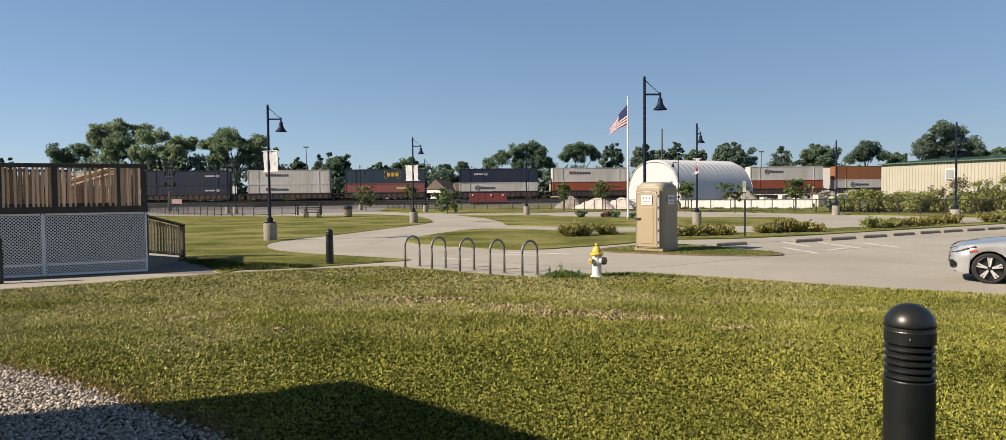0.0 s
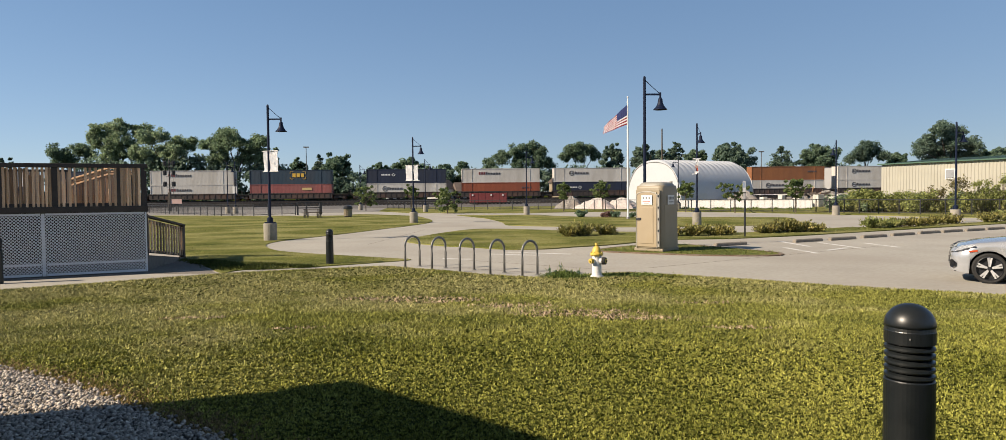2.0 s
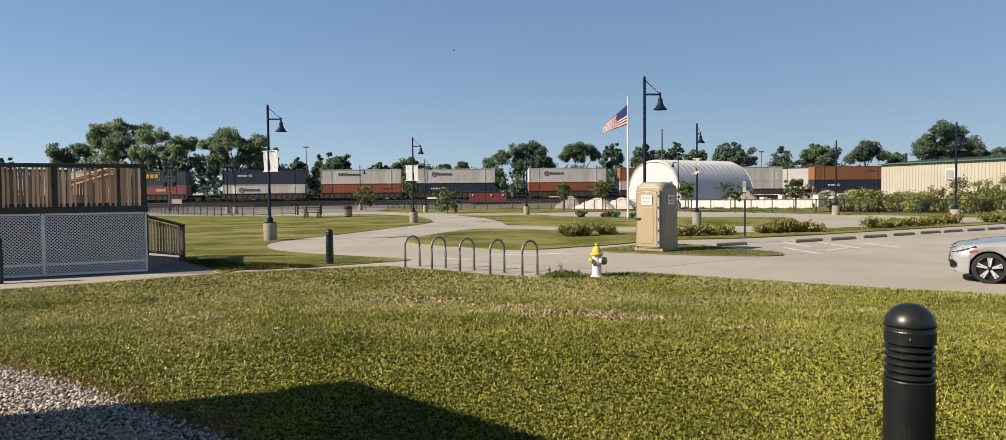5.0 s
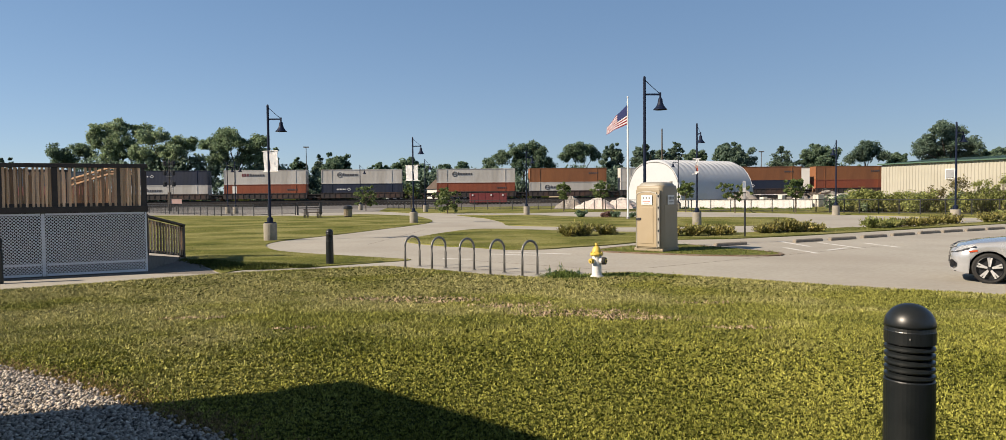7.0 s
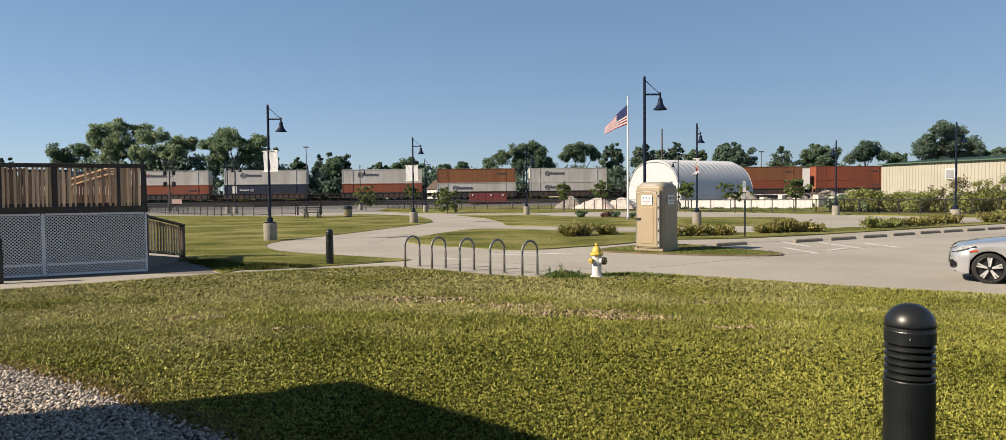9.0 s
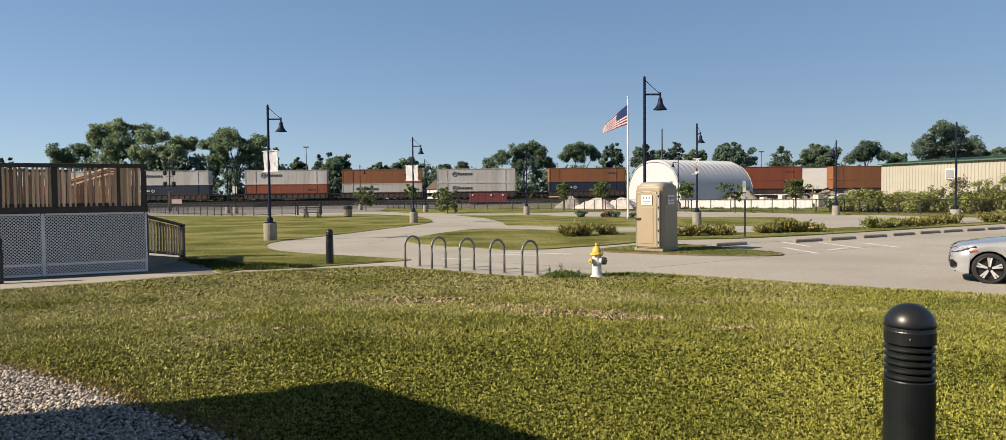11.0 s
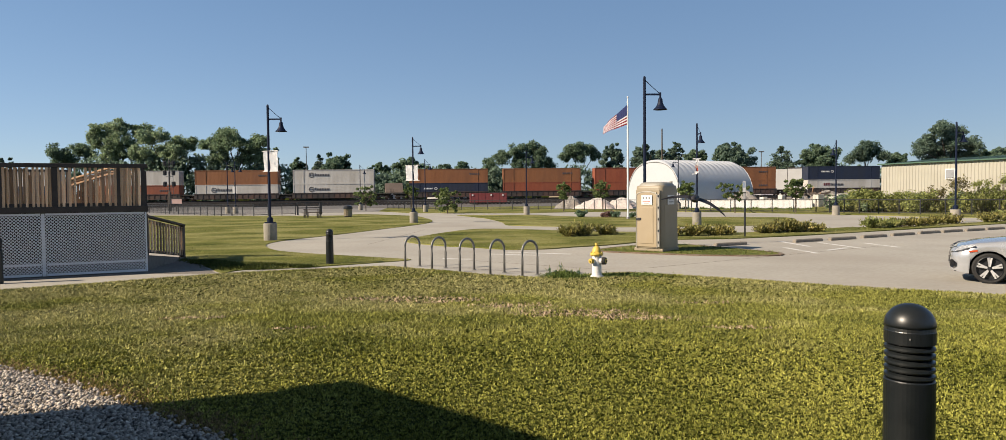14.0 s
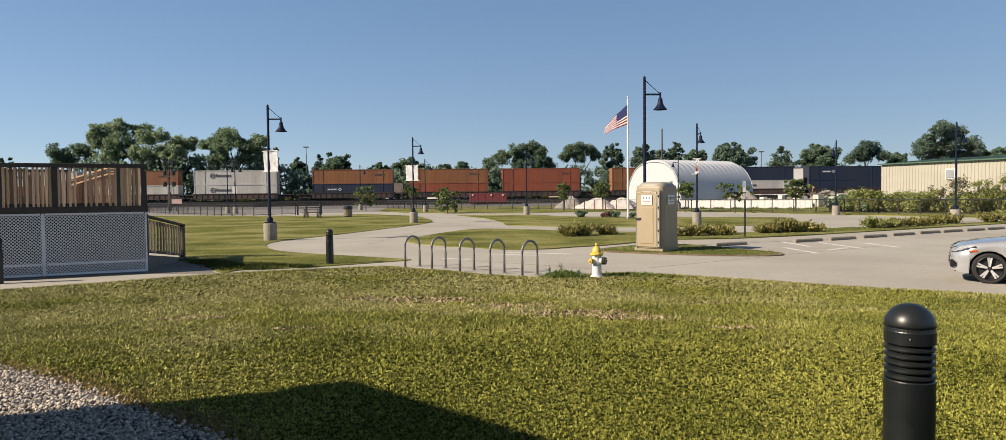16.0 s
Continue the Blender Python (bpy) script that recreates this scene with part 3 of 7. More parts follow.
        tagged(part("word_mark", bm, M_PRINT["white"], top, "dark word mark"), kind="stuff")
    elif mark in ("diamond", "diamond_right"):
        bm = bmesh.new()
        sx = 0.0 if mark == "diamond_right" else -8.6
        for k in range(6):
            strokes(bm, sx + 3.5 + 0.31 * k, y, 1.6, 0.25, 0.3)
        tagged(part("word_mark", bm, M_PRINT["navy"], top, "white word mark"), kind="stuff")
        bm = bmesh.new()
        for a, b in (((5.5, 1.75), (5.95, 2.1)), ((5.95, 2.1), (6.4, 1.75)), ((6.4, 1.75), (5.95, 1.4)), ((5.95, 1.4), (5.5, 1.75))):
            bar(bm, (sx + a[0] * 0.8 + 1.2, y, a[1] * 0.8 + 0.35), (sx + b[0] * 0.8 + 1.2, y, b[1] * 0.8 + 0.35), 0.02, 0.09)
        part("diamond_mark", bm, M_PRINT["navy"], top, "white diamond mark")
    elif mark == "gold":
        bm = bmesh.new()
        for k in range(3):
            strokes(bm, 0.3 + 0.84 * k, y, 1.4, 0.76, 0.78)
        for x, sx in ((-0.1, 1), (3.0, -1)):               # four corner brackets
            for z, sz in ((1.05, 1), (2.5, -1)):
                box(bm, (x, y, z + sz * 0.22), (0.09, 0.02, 0.5))
                box(bm, (x + sx * 0.3, y, z), (0.68, 0.02, 0.08))
        tagged(part("marking", bm, M_PRINT["gold"], top, "gold block mark with corner brackets"), kind="stuff")
    elif mark == "small":
        bm = bmesh.new()
        for k in range(5):
            strokes(bm, 4.3 + 0.42 * k, y, 1.65, 0.3, 0.32)
        tagged(part("marking", bm, M_PRINT["white"], top, "small dark word mark"), kind="stuff")
    elif mark == "patch":
        bm = bmesh.new()
        box(bm, (3.2, y, 1.9), (1.9, 0.02, 0.5))
        tagged(part("marking", bm, M_PRINT["faded"], top, "faded yellow patch"), kind="stuff")
    return top


def well_car(first, last):
    """A well wagon for one stack; bogies at its ends, shared with the next unit inside a set."""
    top = thing("well_wagon", Matrix(), "dark rusty well wagon of the freight train", "railway wagon", "wagons of the train")
    left, right = (-11.4 if first else -9.63), (11.4 if last else 9.63)
    for sy in (-1, 1):
        bm = bmesh.new()
        box(bm, (0, sy * 1.42, 0.85), (16.5, 0.06, 1.0))
        box(bm, (0, sy * 1.45, 1.36), (16.7, 0.16, 0.12))
        box(bm, (0, sy * 1.45, 0.36), (15.8, 0.16, 0.10))
        for k in range(15):
            box(bm, (-7.7 + 1.1 * k, sy * 1.47, 0.85), (0.10, 0.08, 0.95))
        part("side_sill", bm, M_WAGON, top)
    bm = bmesh.new()
    box(bm, (0, 0, 0.27), (16.2, 2.7, 0.08))
    part("well_floor", bm, M_DARK_STEEL, top)
    for a, b in ((left, -8.25), (8.25, right)):
        bm = bmesh.new()
        box(bm, ((a + b) / 2, 0, 1.12), (abs(b - a), 2.5, 0.14))
        box(bm, ((a + b) / 2, 0, 0.95), (abs(b - a), 0.6, 0.35))
        for sy in (-1.2, 1.2):
            rod(bm, (a if a < 0 else b, sy, 1.1), (a if a < 0 else b, sy, 2.0), 0.03, seg=6)
        part("end_platform", bm, M_DARK_STEEL, top)
    spots = [right if not last else right - 1.7] + ([left + 1.7] if first else [])
    for x in spots:
        bm = bmesh.new()
        for sy in (-1.0, 1.0):
            box(bm, (x, sy, 0.5), (2.3, 0.16, 0.22))
            box(bm, (x, sy, 0.62), (0.7, 0.2, 0.4))
            for dx in (-0.9, 0.9):
                box(bm, (x + dx, sy, 0.47), (0.34, 0.22, 0.34))
        box(bm, (x, 0, 0.62), (0.45, 2.0, 0.25))
        bogie = part("bogie", bm, M_DARK_STEEL, top)
        for dx in (-0.9, 0.9):
            bm = bmesh.new()
            for sy in (-0.72, 0.72):
                rod(bm, (x + dx, sy - 0.06, 0.43), (x + dx, sy + 0.06, 0.43), 0.43, seg=18)
            rod(bm, (x + dx, -0.9, 0.43), (x + dx, 0.9, 0.43), 0.08, seg=8)
            part("wheelset", bm, M_RUST, bogie)
    return top


# (place along the rails at the start, upper colour, mark, lower colour, mark, first of a set, last of a set)
STACKS = [(-114.2, "orange", "small", "white", "word", True, False), (-90.8, "white", "word", "navy", "diamond", True, False),
          (-71.5, "navy", "diamond_right", "navy", "diamond_right", False, False), (-51.58, "white", "word", "white", "word", False, False), (-32.24, "teal", "gold", "pink", "patch", False, True),
          (-8.97, "navy", "diamond", "white", "round", True, False), (10.41, "white", "word", "rust", "small", False, False), (29.67, "white", "round", "navy", "diamond", False, True),
          (52.98, "white", "round", "rust", "small", True, False), (72.25, "orange", "small", "white", "round", False, False), (91.48, "white", "round", "white", "round", False, True),
          (114.79, "orange", "small", "navy", "diamond", True, False), (134.21, "orange", "small", "rust", "", False, False), (153.47, "rust", "small", "rust", "small", False, True),
          (176.57, "orange", "small", "orange", "small", True, True), (199.95, "navy", "diamond", "white", "word", True, False), (219.65, "navy", "diamond", "navy", "", False, False),
          (238.9, "white", "word", "navy", "diamond", False, True), (262.2, "orange", "small", "white", "word", True, False)]
TRAIN = []


def train():
    made = {}
    for s0, cu, mu, cl, ml, first, last in STACKS:
        mid = s0 + LEN / 2
        for key, z, build in ((("c", cu, mu), RAIL_Z + 0.33 + HIG, lambda: container(cu, mu)), (("c", cl, ml), RAIL_Z + 0.32, lambda: container(cl, ml)),
                              (("w", first, last), RAIL_Z, lambda: well_car(first, last))):
            ob = copy_thing(made[key], Matrix()) if key in made else build()
            made.setdefault(key, ob)
            TRAIN.append((ob, mid, z))


train()


# ---- plants ----
def leaf_cloud(rng, centres, radii, per, size, flat=0.75, droop=0.0):
    """Many small leaf quads on and in a set of clumps."""
    verts, faces = [], []
    for c, r in zip(centres, radii):
        d = rng.normal(size=(per, 3))
        d /= np.linalg.norm(d, axis=1)[:, None]
        rad = r * rng.uniform(0.15, 1.4, (per, 1)) ** 0.8
        p = np.array(c) + d * rad * np.array([1, 1, flat])
        nrm = d * 0.8 + rng.normal(scale=0.75, size=(per, 3)) + np.array([0, 0, 0.35])
        nrm /= np.linalg.norm(nrm, axis=1)[:, None]
        ref = rng.normal(size=(per, 3))
        u = np.cross(nrm, ref)
        u /= np.linalg.norm(u, axis=1)[:, None]
        v = np.cross(nrm, u)
        s = size * rng.uniform(0.6, 1.4, (per, 1))
        for q in zip(p - u * s, p - v * s * 0.6, p + u * s, p + v * s * 0.6):
            k = len(verts)
            verts.extend(map(tuple, q))
            faces.append((k, k + 1, k + 2, k + 3))
    return verts, faces


def tree(x, y, height, width, seed, material, label, z=0.0, clumps=26, per=90, size=0.3, crown_from=0.25, name="tree", group="trees behind the railway", bulge=(0.14, 0.24)):
    rng = np.random.default_rng(seed)
    top = thing(name, pose(x, y, z), label, "tree", group)
    bm = bmesh.new()
    r = max(0.04, height * 0.022)
    fork = height * (crown_from + 0.12)
    tube(bm, [(0, 0, -0.1), (0.02 * height * rng.normal() * 0.3, 0, fork * 0.5), (0, 0, fork)], r, 8)
    rod(bm, (0, 0, fork), (0, 0, height * 0.8), r * 0.7, r * 0.2, 7)
    ends = []
    for k in range(7):
        a, el = 2 * math.pi * k / 7 + rng.uniform(-0.3, 0.3), rng.uniform(0.45, 0.85)
        e = Vector((math.cos(a) * width * 0.34, math.sin(a) * width * 0.34, height * el))
        rod(bm, (0, 0, fork * rng.uniform(0.8, 1.25)), e, r * 0.45, r * 0.12, 6)
        ends.append(e)
    part("trunk", bm, M_BARK, top)
    lo, hi = height * crown_from, height
    centres, radii = [], []
    lobes = []
    for k in range(16):                                    # boughs that bulge out of the crown unevenly
        t = (k + rng.uniform(0, 1)) / 16
        env = math.sin(math.pi * (0.22 + 0.63 * t)) ** 0.6
        a = 2.4 * k + rng.uniform(-0.5, 0.5)
        r_l = min(width, hi - lo) * rng.uniform(*bulge)
        rr = max(0.0, env * width * 0.5 * rng.uniform(0.78, 1.12) - r_l)
        lobes.append(((rr * math.cos(a), rr * math.sin(a), min(lo + (hi - lo) * (0.1 + 0.84 * t), hi - r_l * 0.8)), r_l))
    wt = np.array([r_l ** 2 for _, r_l in lobes])
    for k in rng.choice(len(lobes), clumps, p=wt / wt.sum()):
        c, r_l = lobes[k]
        if rng.uniform() < 0.30:                           # the filled heart of the crown
            t = rng.uniform(0.05, 0.85)
            env = math.sin(math.pi * (0.2 + 0.65 * t)) ** 0.6 * width * 0.36 * math.sqrt(rng.uniform(0, 1))
            a = rng.uniform(0, 6.283)
            centres.append((env * math.cos(a), env * math.sin(a), lo + (hi - lo) * t))
            radii.append(min(width, hi - lo) * rng.uniform(0.06, 0.12))
            continue
        d = rng.normal(size=3)
        d = d / np.linalg.norm(d) * r_l * rng.uniform(0.25, 1.0) ** 0.6
        centres.append((c[0] + d[0] * 1.1, c[1] + d[1] * 1.1, max(lo * 0.6, c[2] + d[2] * 0.85)))
        radii.append(r_l * rng.uniform(0.20, 0.42))
    v, f = leaf_cloud(rng, centres, radii, per, size)
    data_part("crown", v, f, material, top)
    return top


def pine(x, y, height, width, seed):
    rng = np.random.default_rng(seed)
    top = thing("conifer", pose(x, y, 0), "dark green pointed conifer behind the railway", "tree", "trees behind the railway")
    part("trunk", rod(bmesh.new(), (0, 0, -0.1), (0, 0, height * 0.97), height * 0.02, 0.03, 8), M_BARK, top)
    centres, radii = [], []
    for k in range(16):
        t = k / 15
        for j in range(max(2, int(22 * (1 - t)))):
            a = rng.uniform(0, 6.28)
            rr = width * 0.5 * (1 - t) ** 0.85 * rng.uniform(0.4, 1)
            centres.append((rr * math.cos(a), rr * math.sin(a), height * (0.08 + 0.9 * min(1.0, max(0.0, t + rng.uniform(-0.04, 0.04))))))
            radii.append(width * 0.15 * (1.25 - t))
    v, f = leaf_cloud(rng, centres, radii, 75, 0.26, 0.5)
    data_part("crown", v, f, M_NEEDLE, top)


def shrub(x, y, z, w, h, seed, material, label, size=0.05, clumps=14, per=60, name="shrub", group="shrubs by the car park", category="shrub", spiky=False):
    rng = np.random.default_rng(seed)
    top = thing(name, pose(x, y, z), label, category, group)
    bm = bmesh.new()
    centres, radii = [], []
    for k in range(clumps):
        a, rr, hh = rng.uniform(0, 6.28), math.sqrt(rng.uniform(0, 1)) * w * 0.42, rng.uniform(0.2, 0.9) * h
        c = (rr * math.cos(a), rr * math.sin(a), hh)
        rod(bm, (c[0] * 0.25, c[1] * 0.25, -0.03), c, 0.012 + 0.004 * h, 0.006, 5)
        centres.append(c)
        radii.append(rng.uniform(0.10, 0.2) * min(w, h * 1.6))
    part("stem", bm, M_BARK, top)
    if spiky:                                              # upright pointed leaves on short shoots
        v, f = [], []
        for c, r in zip(centres, radii):
            for _ in range(per):
                p = Vector(c) * rng.uniform(0.35, 1.0) + Vector(rng.normal(0, r * 0.5, 3))
                p.z = max(0.02, p.z)
                d = (Vector((p.x, p.y, 0)) * (0.9 / w) + Vector(rng.normal(0, 0.45, 3)) + Vector((0, 0, 0.75))).normalized()
                sd = d.cross(Vector(rng.normal(size=3))).normalized() * size * rng.uniform(0.3, 0.55)
                ln = size * rng.uniform(1.6, 3.2)
                k = len(v)
                v += [tuple(p), tuple(p + d * ln * 0.5 + sd), tuple(p + d * ln), tuple(p + d * ln * 0.5 - sd)]
                f.append((k, k + 1, k + 2, k + 3))
    else:
        v, f = leaf_cloud(rng, centres, radii, per, size, 0.9)
    data_part("foliage", v, f, material, top)
    return top


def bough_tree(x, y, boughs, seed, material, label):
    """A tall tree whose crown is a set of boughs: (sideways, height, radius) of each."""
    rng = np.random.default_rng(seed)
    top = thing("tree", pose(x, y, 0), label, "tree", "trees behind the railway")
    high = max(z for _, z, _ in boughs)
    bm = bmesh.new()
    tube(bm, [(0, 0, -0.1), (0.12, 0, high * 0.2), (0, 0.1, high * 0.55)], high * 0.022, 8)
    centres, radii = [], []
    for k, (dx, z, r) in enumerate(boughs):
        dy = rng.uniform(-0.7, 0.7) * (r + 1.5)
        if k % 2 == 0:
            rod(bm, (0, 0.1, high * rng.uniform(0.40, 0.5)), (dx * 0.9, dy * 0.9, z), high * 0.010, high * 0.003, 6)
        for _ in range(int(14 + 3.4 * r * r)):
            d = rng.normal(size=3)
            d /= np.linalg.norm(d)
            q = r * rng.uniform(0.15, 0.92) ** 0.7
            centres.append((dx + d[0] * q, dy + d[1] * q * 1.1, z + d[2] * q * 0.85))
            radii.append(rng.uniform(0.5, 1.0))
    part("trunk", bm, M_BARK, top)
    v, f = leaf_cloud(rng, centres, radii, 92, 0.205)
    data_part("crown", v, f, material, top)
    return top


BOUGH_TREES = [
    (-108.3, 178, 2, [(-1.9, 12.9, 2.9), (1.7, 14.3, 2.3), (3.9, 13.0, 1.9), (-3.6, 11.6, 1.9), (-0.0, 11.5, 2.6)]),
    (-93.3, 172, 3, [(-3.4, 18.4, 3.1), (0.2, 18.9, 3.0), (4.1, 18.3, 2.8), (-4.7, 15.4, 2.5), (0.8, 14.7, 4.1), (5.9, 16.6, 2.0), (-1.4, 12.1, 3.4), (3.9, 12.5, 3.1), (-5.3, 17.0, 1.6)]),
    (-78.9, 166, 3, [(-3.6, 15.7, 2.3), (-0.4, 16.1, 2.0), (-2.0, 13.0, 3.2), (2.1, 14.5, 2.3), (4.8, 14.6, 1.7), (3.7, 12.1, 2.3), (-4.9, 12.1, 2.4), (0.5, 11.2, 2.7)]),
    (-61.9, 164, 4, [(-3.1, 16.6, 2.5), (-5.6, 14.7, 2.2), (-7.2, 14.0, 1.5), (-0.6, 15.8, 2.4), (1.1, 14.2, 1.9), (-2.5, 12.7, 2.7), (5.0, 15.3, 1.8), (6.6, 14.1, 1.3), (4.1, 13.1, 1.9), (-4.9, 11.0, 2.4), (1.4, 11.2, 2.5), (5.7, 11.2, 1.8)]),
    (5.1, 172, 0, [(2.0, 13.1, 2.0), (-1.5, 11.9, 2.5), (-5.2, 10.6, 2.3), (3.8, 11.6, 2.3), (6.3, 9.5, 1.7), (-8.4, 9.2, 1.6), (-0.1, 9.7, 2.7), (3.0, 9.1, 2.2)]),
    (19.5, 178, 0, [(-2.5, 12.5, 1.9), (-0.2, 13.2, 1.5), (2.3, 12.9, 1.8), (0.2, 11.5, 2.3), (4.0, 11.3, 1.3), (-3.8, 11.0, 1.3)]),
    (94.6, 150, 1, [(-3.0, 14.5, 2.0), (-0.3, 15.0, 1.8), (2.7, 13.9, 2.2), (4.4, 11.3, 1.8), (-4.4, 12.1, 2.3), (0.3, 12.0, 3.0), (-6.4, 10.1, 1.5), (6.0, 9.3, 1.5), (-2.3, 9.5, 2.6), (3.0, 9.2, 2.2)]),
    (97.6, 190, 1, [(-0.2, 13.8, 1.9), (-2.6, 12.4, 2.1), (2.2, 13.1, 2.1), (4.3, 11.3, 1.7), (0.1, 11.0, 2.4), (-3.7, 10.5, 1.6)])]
FAR_TREES = [(-164.3, 232, 16.4, 2.3, 1), (-161.0, 232, 16.2, 2.8, 1),
             (-60.5, 180, 15.6, 9, 0), (-57.5, 200, 12.7, 6.5, 0), (-40.2, 172, 12.6, 9.5, 0), (-33.3, 190, 10.8, 9, 0), (-24, 185, 11.3, 13, 0), (-16.9, 200, 10.1, 9, 0), (-9.5, 172, 10.0, 6, 0),
             (-4, 190, 9.6, 8, 0), (28.4, 182, 15.0, 7.5, 1), (36.1, 180, 14.2, 8, 1), (41.5, 186, 13.3, 7, 1), (46.5, 190, 15.3, 6, 1), (50.2, 185, 13.1, 8, 0), (57.7, 178, 14.3, 11.5, 1),
             (83, 185, 14, 12.5, 0), (108.8, 195, 12.2, 9, 0), (115.5, 170, 11.6, 9, 0), (123.4, 175, 12.2, 8, 0)]
for k, (x, y, h, w, kind_) in enumerate(FAR_TREES):
    tree(x, y, h, w, 100 + k, M_LEAF_LIGHT if kind_ == 2 else (M_LEAF if kind_ == 0 else M_LEAF_HAZE), "full-crowned green broadleaf tree behind the railway", clumps=int(90 + w * 9.5), per=105, size=0.29, crown_from=0.03 if x < 10 else 0.2)
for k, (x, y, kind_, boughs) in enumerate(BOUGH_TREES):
    bough_tree(x, y, boughs, 150 + k, (M_LEAF, M_LEAF_HAZE, M_LEAF, M_LEAF_LIGHT, M_LEAF_MID)[kind_], "full-crowned green broadleaf tree behind the railway" if kind_ < 3 else "tall light green broadleaf tree with open boughs")
pine(-48.0, 185, 12.9, 8.0, 300)
pine(73.0, 185, 13.8, 15.0, 301)


def undergrowth():
    """A belt of low woods behind the tracks."""
    rng = np.random.default_rng(5)
    for x0, x1, high in ((-170, -100, 7.0), (-100, -86, 10.6), (-86, -52, 11.0), (-52, -24, 7.0), (-24, 30, 7.6), (30, 58, 7.0), (86, 140, 7.5)):
        n = int((x1 - x0) * high * 0.52)
        cs = [(rng.uniform(x0, x1), 169 + rng.uniform(0, 10) + 0.08 * x0, 0.3 + (high - 0.3) * rng.uniform(0, 1) ** 0.8) for _ in range(n)]
        v, f = leaf_cloud(rng, cs, rng.uniform(0.8, 1.8, n), 60, 0.42)
        tagged(data_part("far_woods", v, f, M_LEAF_HAZE), "dense dark undergrowth beyond the railway", "woods", kind="stuff")


undergrowth()
SMALL_TREES = [(-16.5, 85, 3.3, 3.6), (-5.5, 70, 2.75, 3.2), (-11.0, 85, 3.1, 2.2), (6.2, 72, 3.0, 1.8), (10.2, 72, 3.1, 2.4), (20.4, 62, 2.75, 3.4), (24.9, 60, 3.0, 2.7), (17.1, 66, 2.9, 2.2)]
for k, (x, y, h, w) in enumerate(SMALL_TREES):
    tree(x, y, h, w, 400 + k, M_LEAF_YOUNG, "young green tree planted in the grass", 0.05, 40, 50, 0.10, 0.42 if k not in (0, 1) else 0.14, "young_tree", "young trees by the fence", (0.16, 0.34))

# ---- lamps along the drive ----
BANNER_TURN = radians(-30)

def lamp_post(x, y, turn, banner, banner_turn=BANNER_TURN, foot_r=0.275, z=0.02):
    top = thing("street_lamp", pose(x, y, z, 0, 0, turn), "dark blue-black lamp post with bell shade on a round concrete base", "street lamp", "lamps along the drive")
    part("base", lathe(bmesh.new(), [(foot_r, 0), (foot_r, 0.70), (foot_r - 0.015, 0.74), (0.0, 0.745)], 24), M_BASE, top, "weathered stained concrete base")
    bm = bmesh.new()
    box(bm, (0, 0, 0.77), (0.36, 0.36, 0.05))
    lathe(bm, [(0.13, 0.78), (0.12, 0.95), (0.07, 1.0)], 16)
    part("foot", bm, M_POST, top)
    part("pole", lathe(bmesh.new(), [(0.055, 0.9), (0.050, 5.70), (0.03, 5.75), (0.0, 5.76)], 14), M_POST, top)
    bm = bmesh.new()
    box(bm, (0.285, 0, 5.13), (0.57, 0.05, 0.06))
    tube(bm, [(0.02, 0, 5.62), (0.26, 0, 5.40), (0.53, 0, 5.16)], 0.012, 6)
    rod(bm, (0.55, 0, 5.20), (0.55, 0, 4.98), 0.035, seg=10)
    part("arm", bm, M_POST, top)
    bm = bmesh.new()
    lathe(bm, [(0.045, 5.02), (0.075, 4.97), (0.09, 4.85), (0.115, 4.77), (0.175, 4.68), (0.235, 4.62), (0.24, 4.605), (0.22, 4.61), (0.13, 4.70), (0.0, 4.74)], 24, pose(0.55, 0, 0))
    part("shade", bm, M_POST, top, "bell-shaped dark metal shade", smooth=False)
    if banner == 3:                                        # a torn remnant, white with red print
        for x0, x1, z0, z1, m in ((-0.20, 0.22, 3.72, 3.79, M_CLOTH), (-0.04, 0.13, 3.58, 3.73, M_CLOTH), (0.0, 0.10, 3.36, 3.60, M_CLOTH), (-0.07, 0.10, 3.22, 3.38, M_SIGN_PINK), (0.01, 0.09, 3.04, 3.24, M_SIGN_RED), (-0.12, 0.12, 2.95, 3.05, M_CLOTH), (-0.24, 0.02, 2.88, 2.94, M_CLOTH)):
            bm = bmesh.new()
            rows = [[bm.verts.new((x, -0.09 + 0.03 * math.sin(9 * x + 5 * z), z)) for x in np.linspace(x0, x1, 5)] for z in (z0, (z0 + z1) / 2, z1)]
            for a, b in zip(rows, rows[1:]):
                for j in range(4):
                    bm.faces.new((a[j], a[j + 1], b[j + 1], b[j]))
            bmesh.ops.solidify(bm, geom=bm.faces[:], thickness=0.004)
            part("torn_banner", bm, m, top, "torn white and red banner").rotation_euler = (0, 0, banner_turn)
    elif banner:
        bm = bmesh.new()
        low, high, left, right = (2.93, 3.79, -0.34, 0.58) if banner == 1 else (2.84, 3.86, -0.63, 0.53)
        for z in (high, low):
            rod(bm, (left, -0.02, z), (right, -0.02, z), 0.016, seg=6)
        part("banner_rod", bm, M_WHITE, top).rotation_euler = (0, 0, banner_turn)
        for x0, x1 in ((-0.31, -0.055), (0.06, 0.54)) if banner == 1 else ((-0.60, -0.04), (0.04, 0.40)):
            bm = bmesh.new()
            rows = []
            for k in range(9):
                z = low + 0.01 + (high - low - 0.02) * k / 8
                rows.append([bm.verts.new((x0 + (x1 - x0) * j / 4, 0.02 * math.sin(k * 0.8 + j * 1.4), z)) for j in range(5)])
            for a, b in zip(rows, rows[1:]):
                for j in range(4):
                    bm.faces.new((a[j], a[j + 1], b[j + 1], b[j]))
            bmesh.ops.solidify(bm, geom=bm.faces[:], thickness=0.004)
            part("banner", bm, M_CLOTH, top, "white cloth banner").rotation_euler = (0, 0, banner_turn)
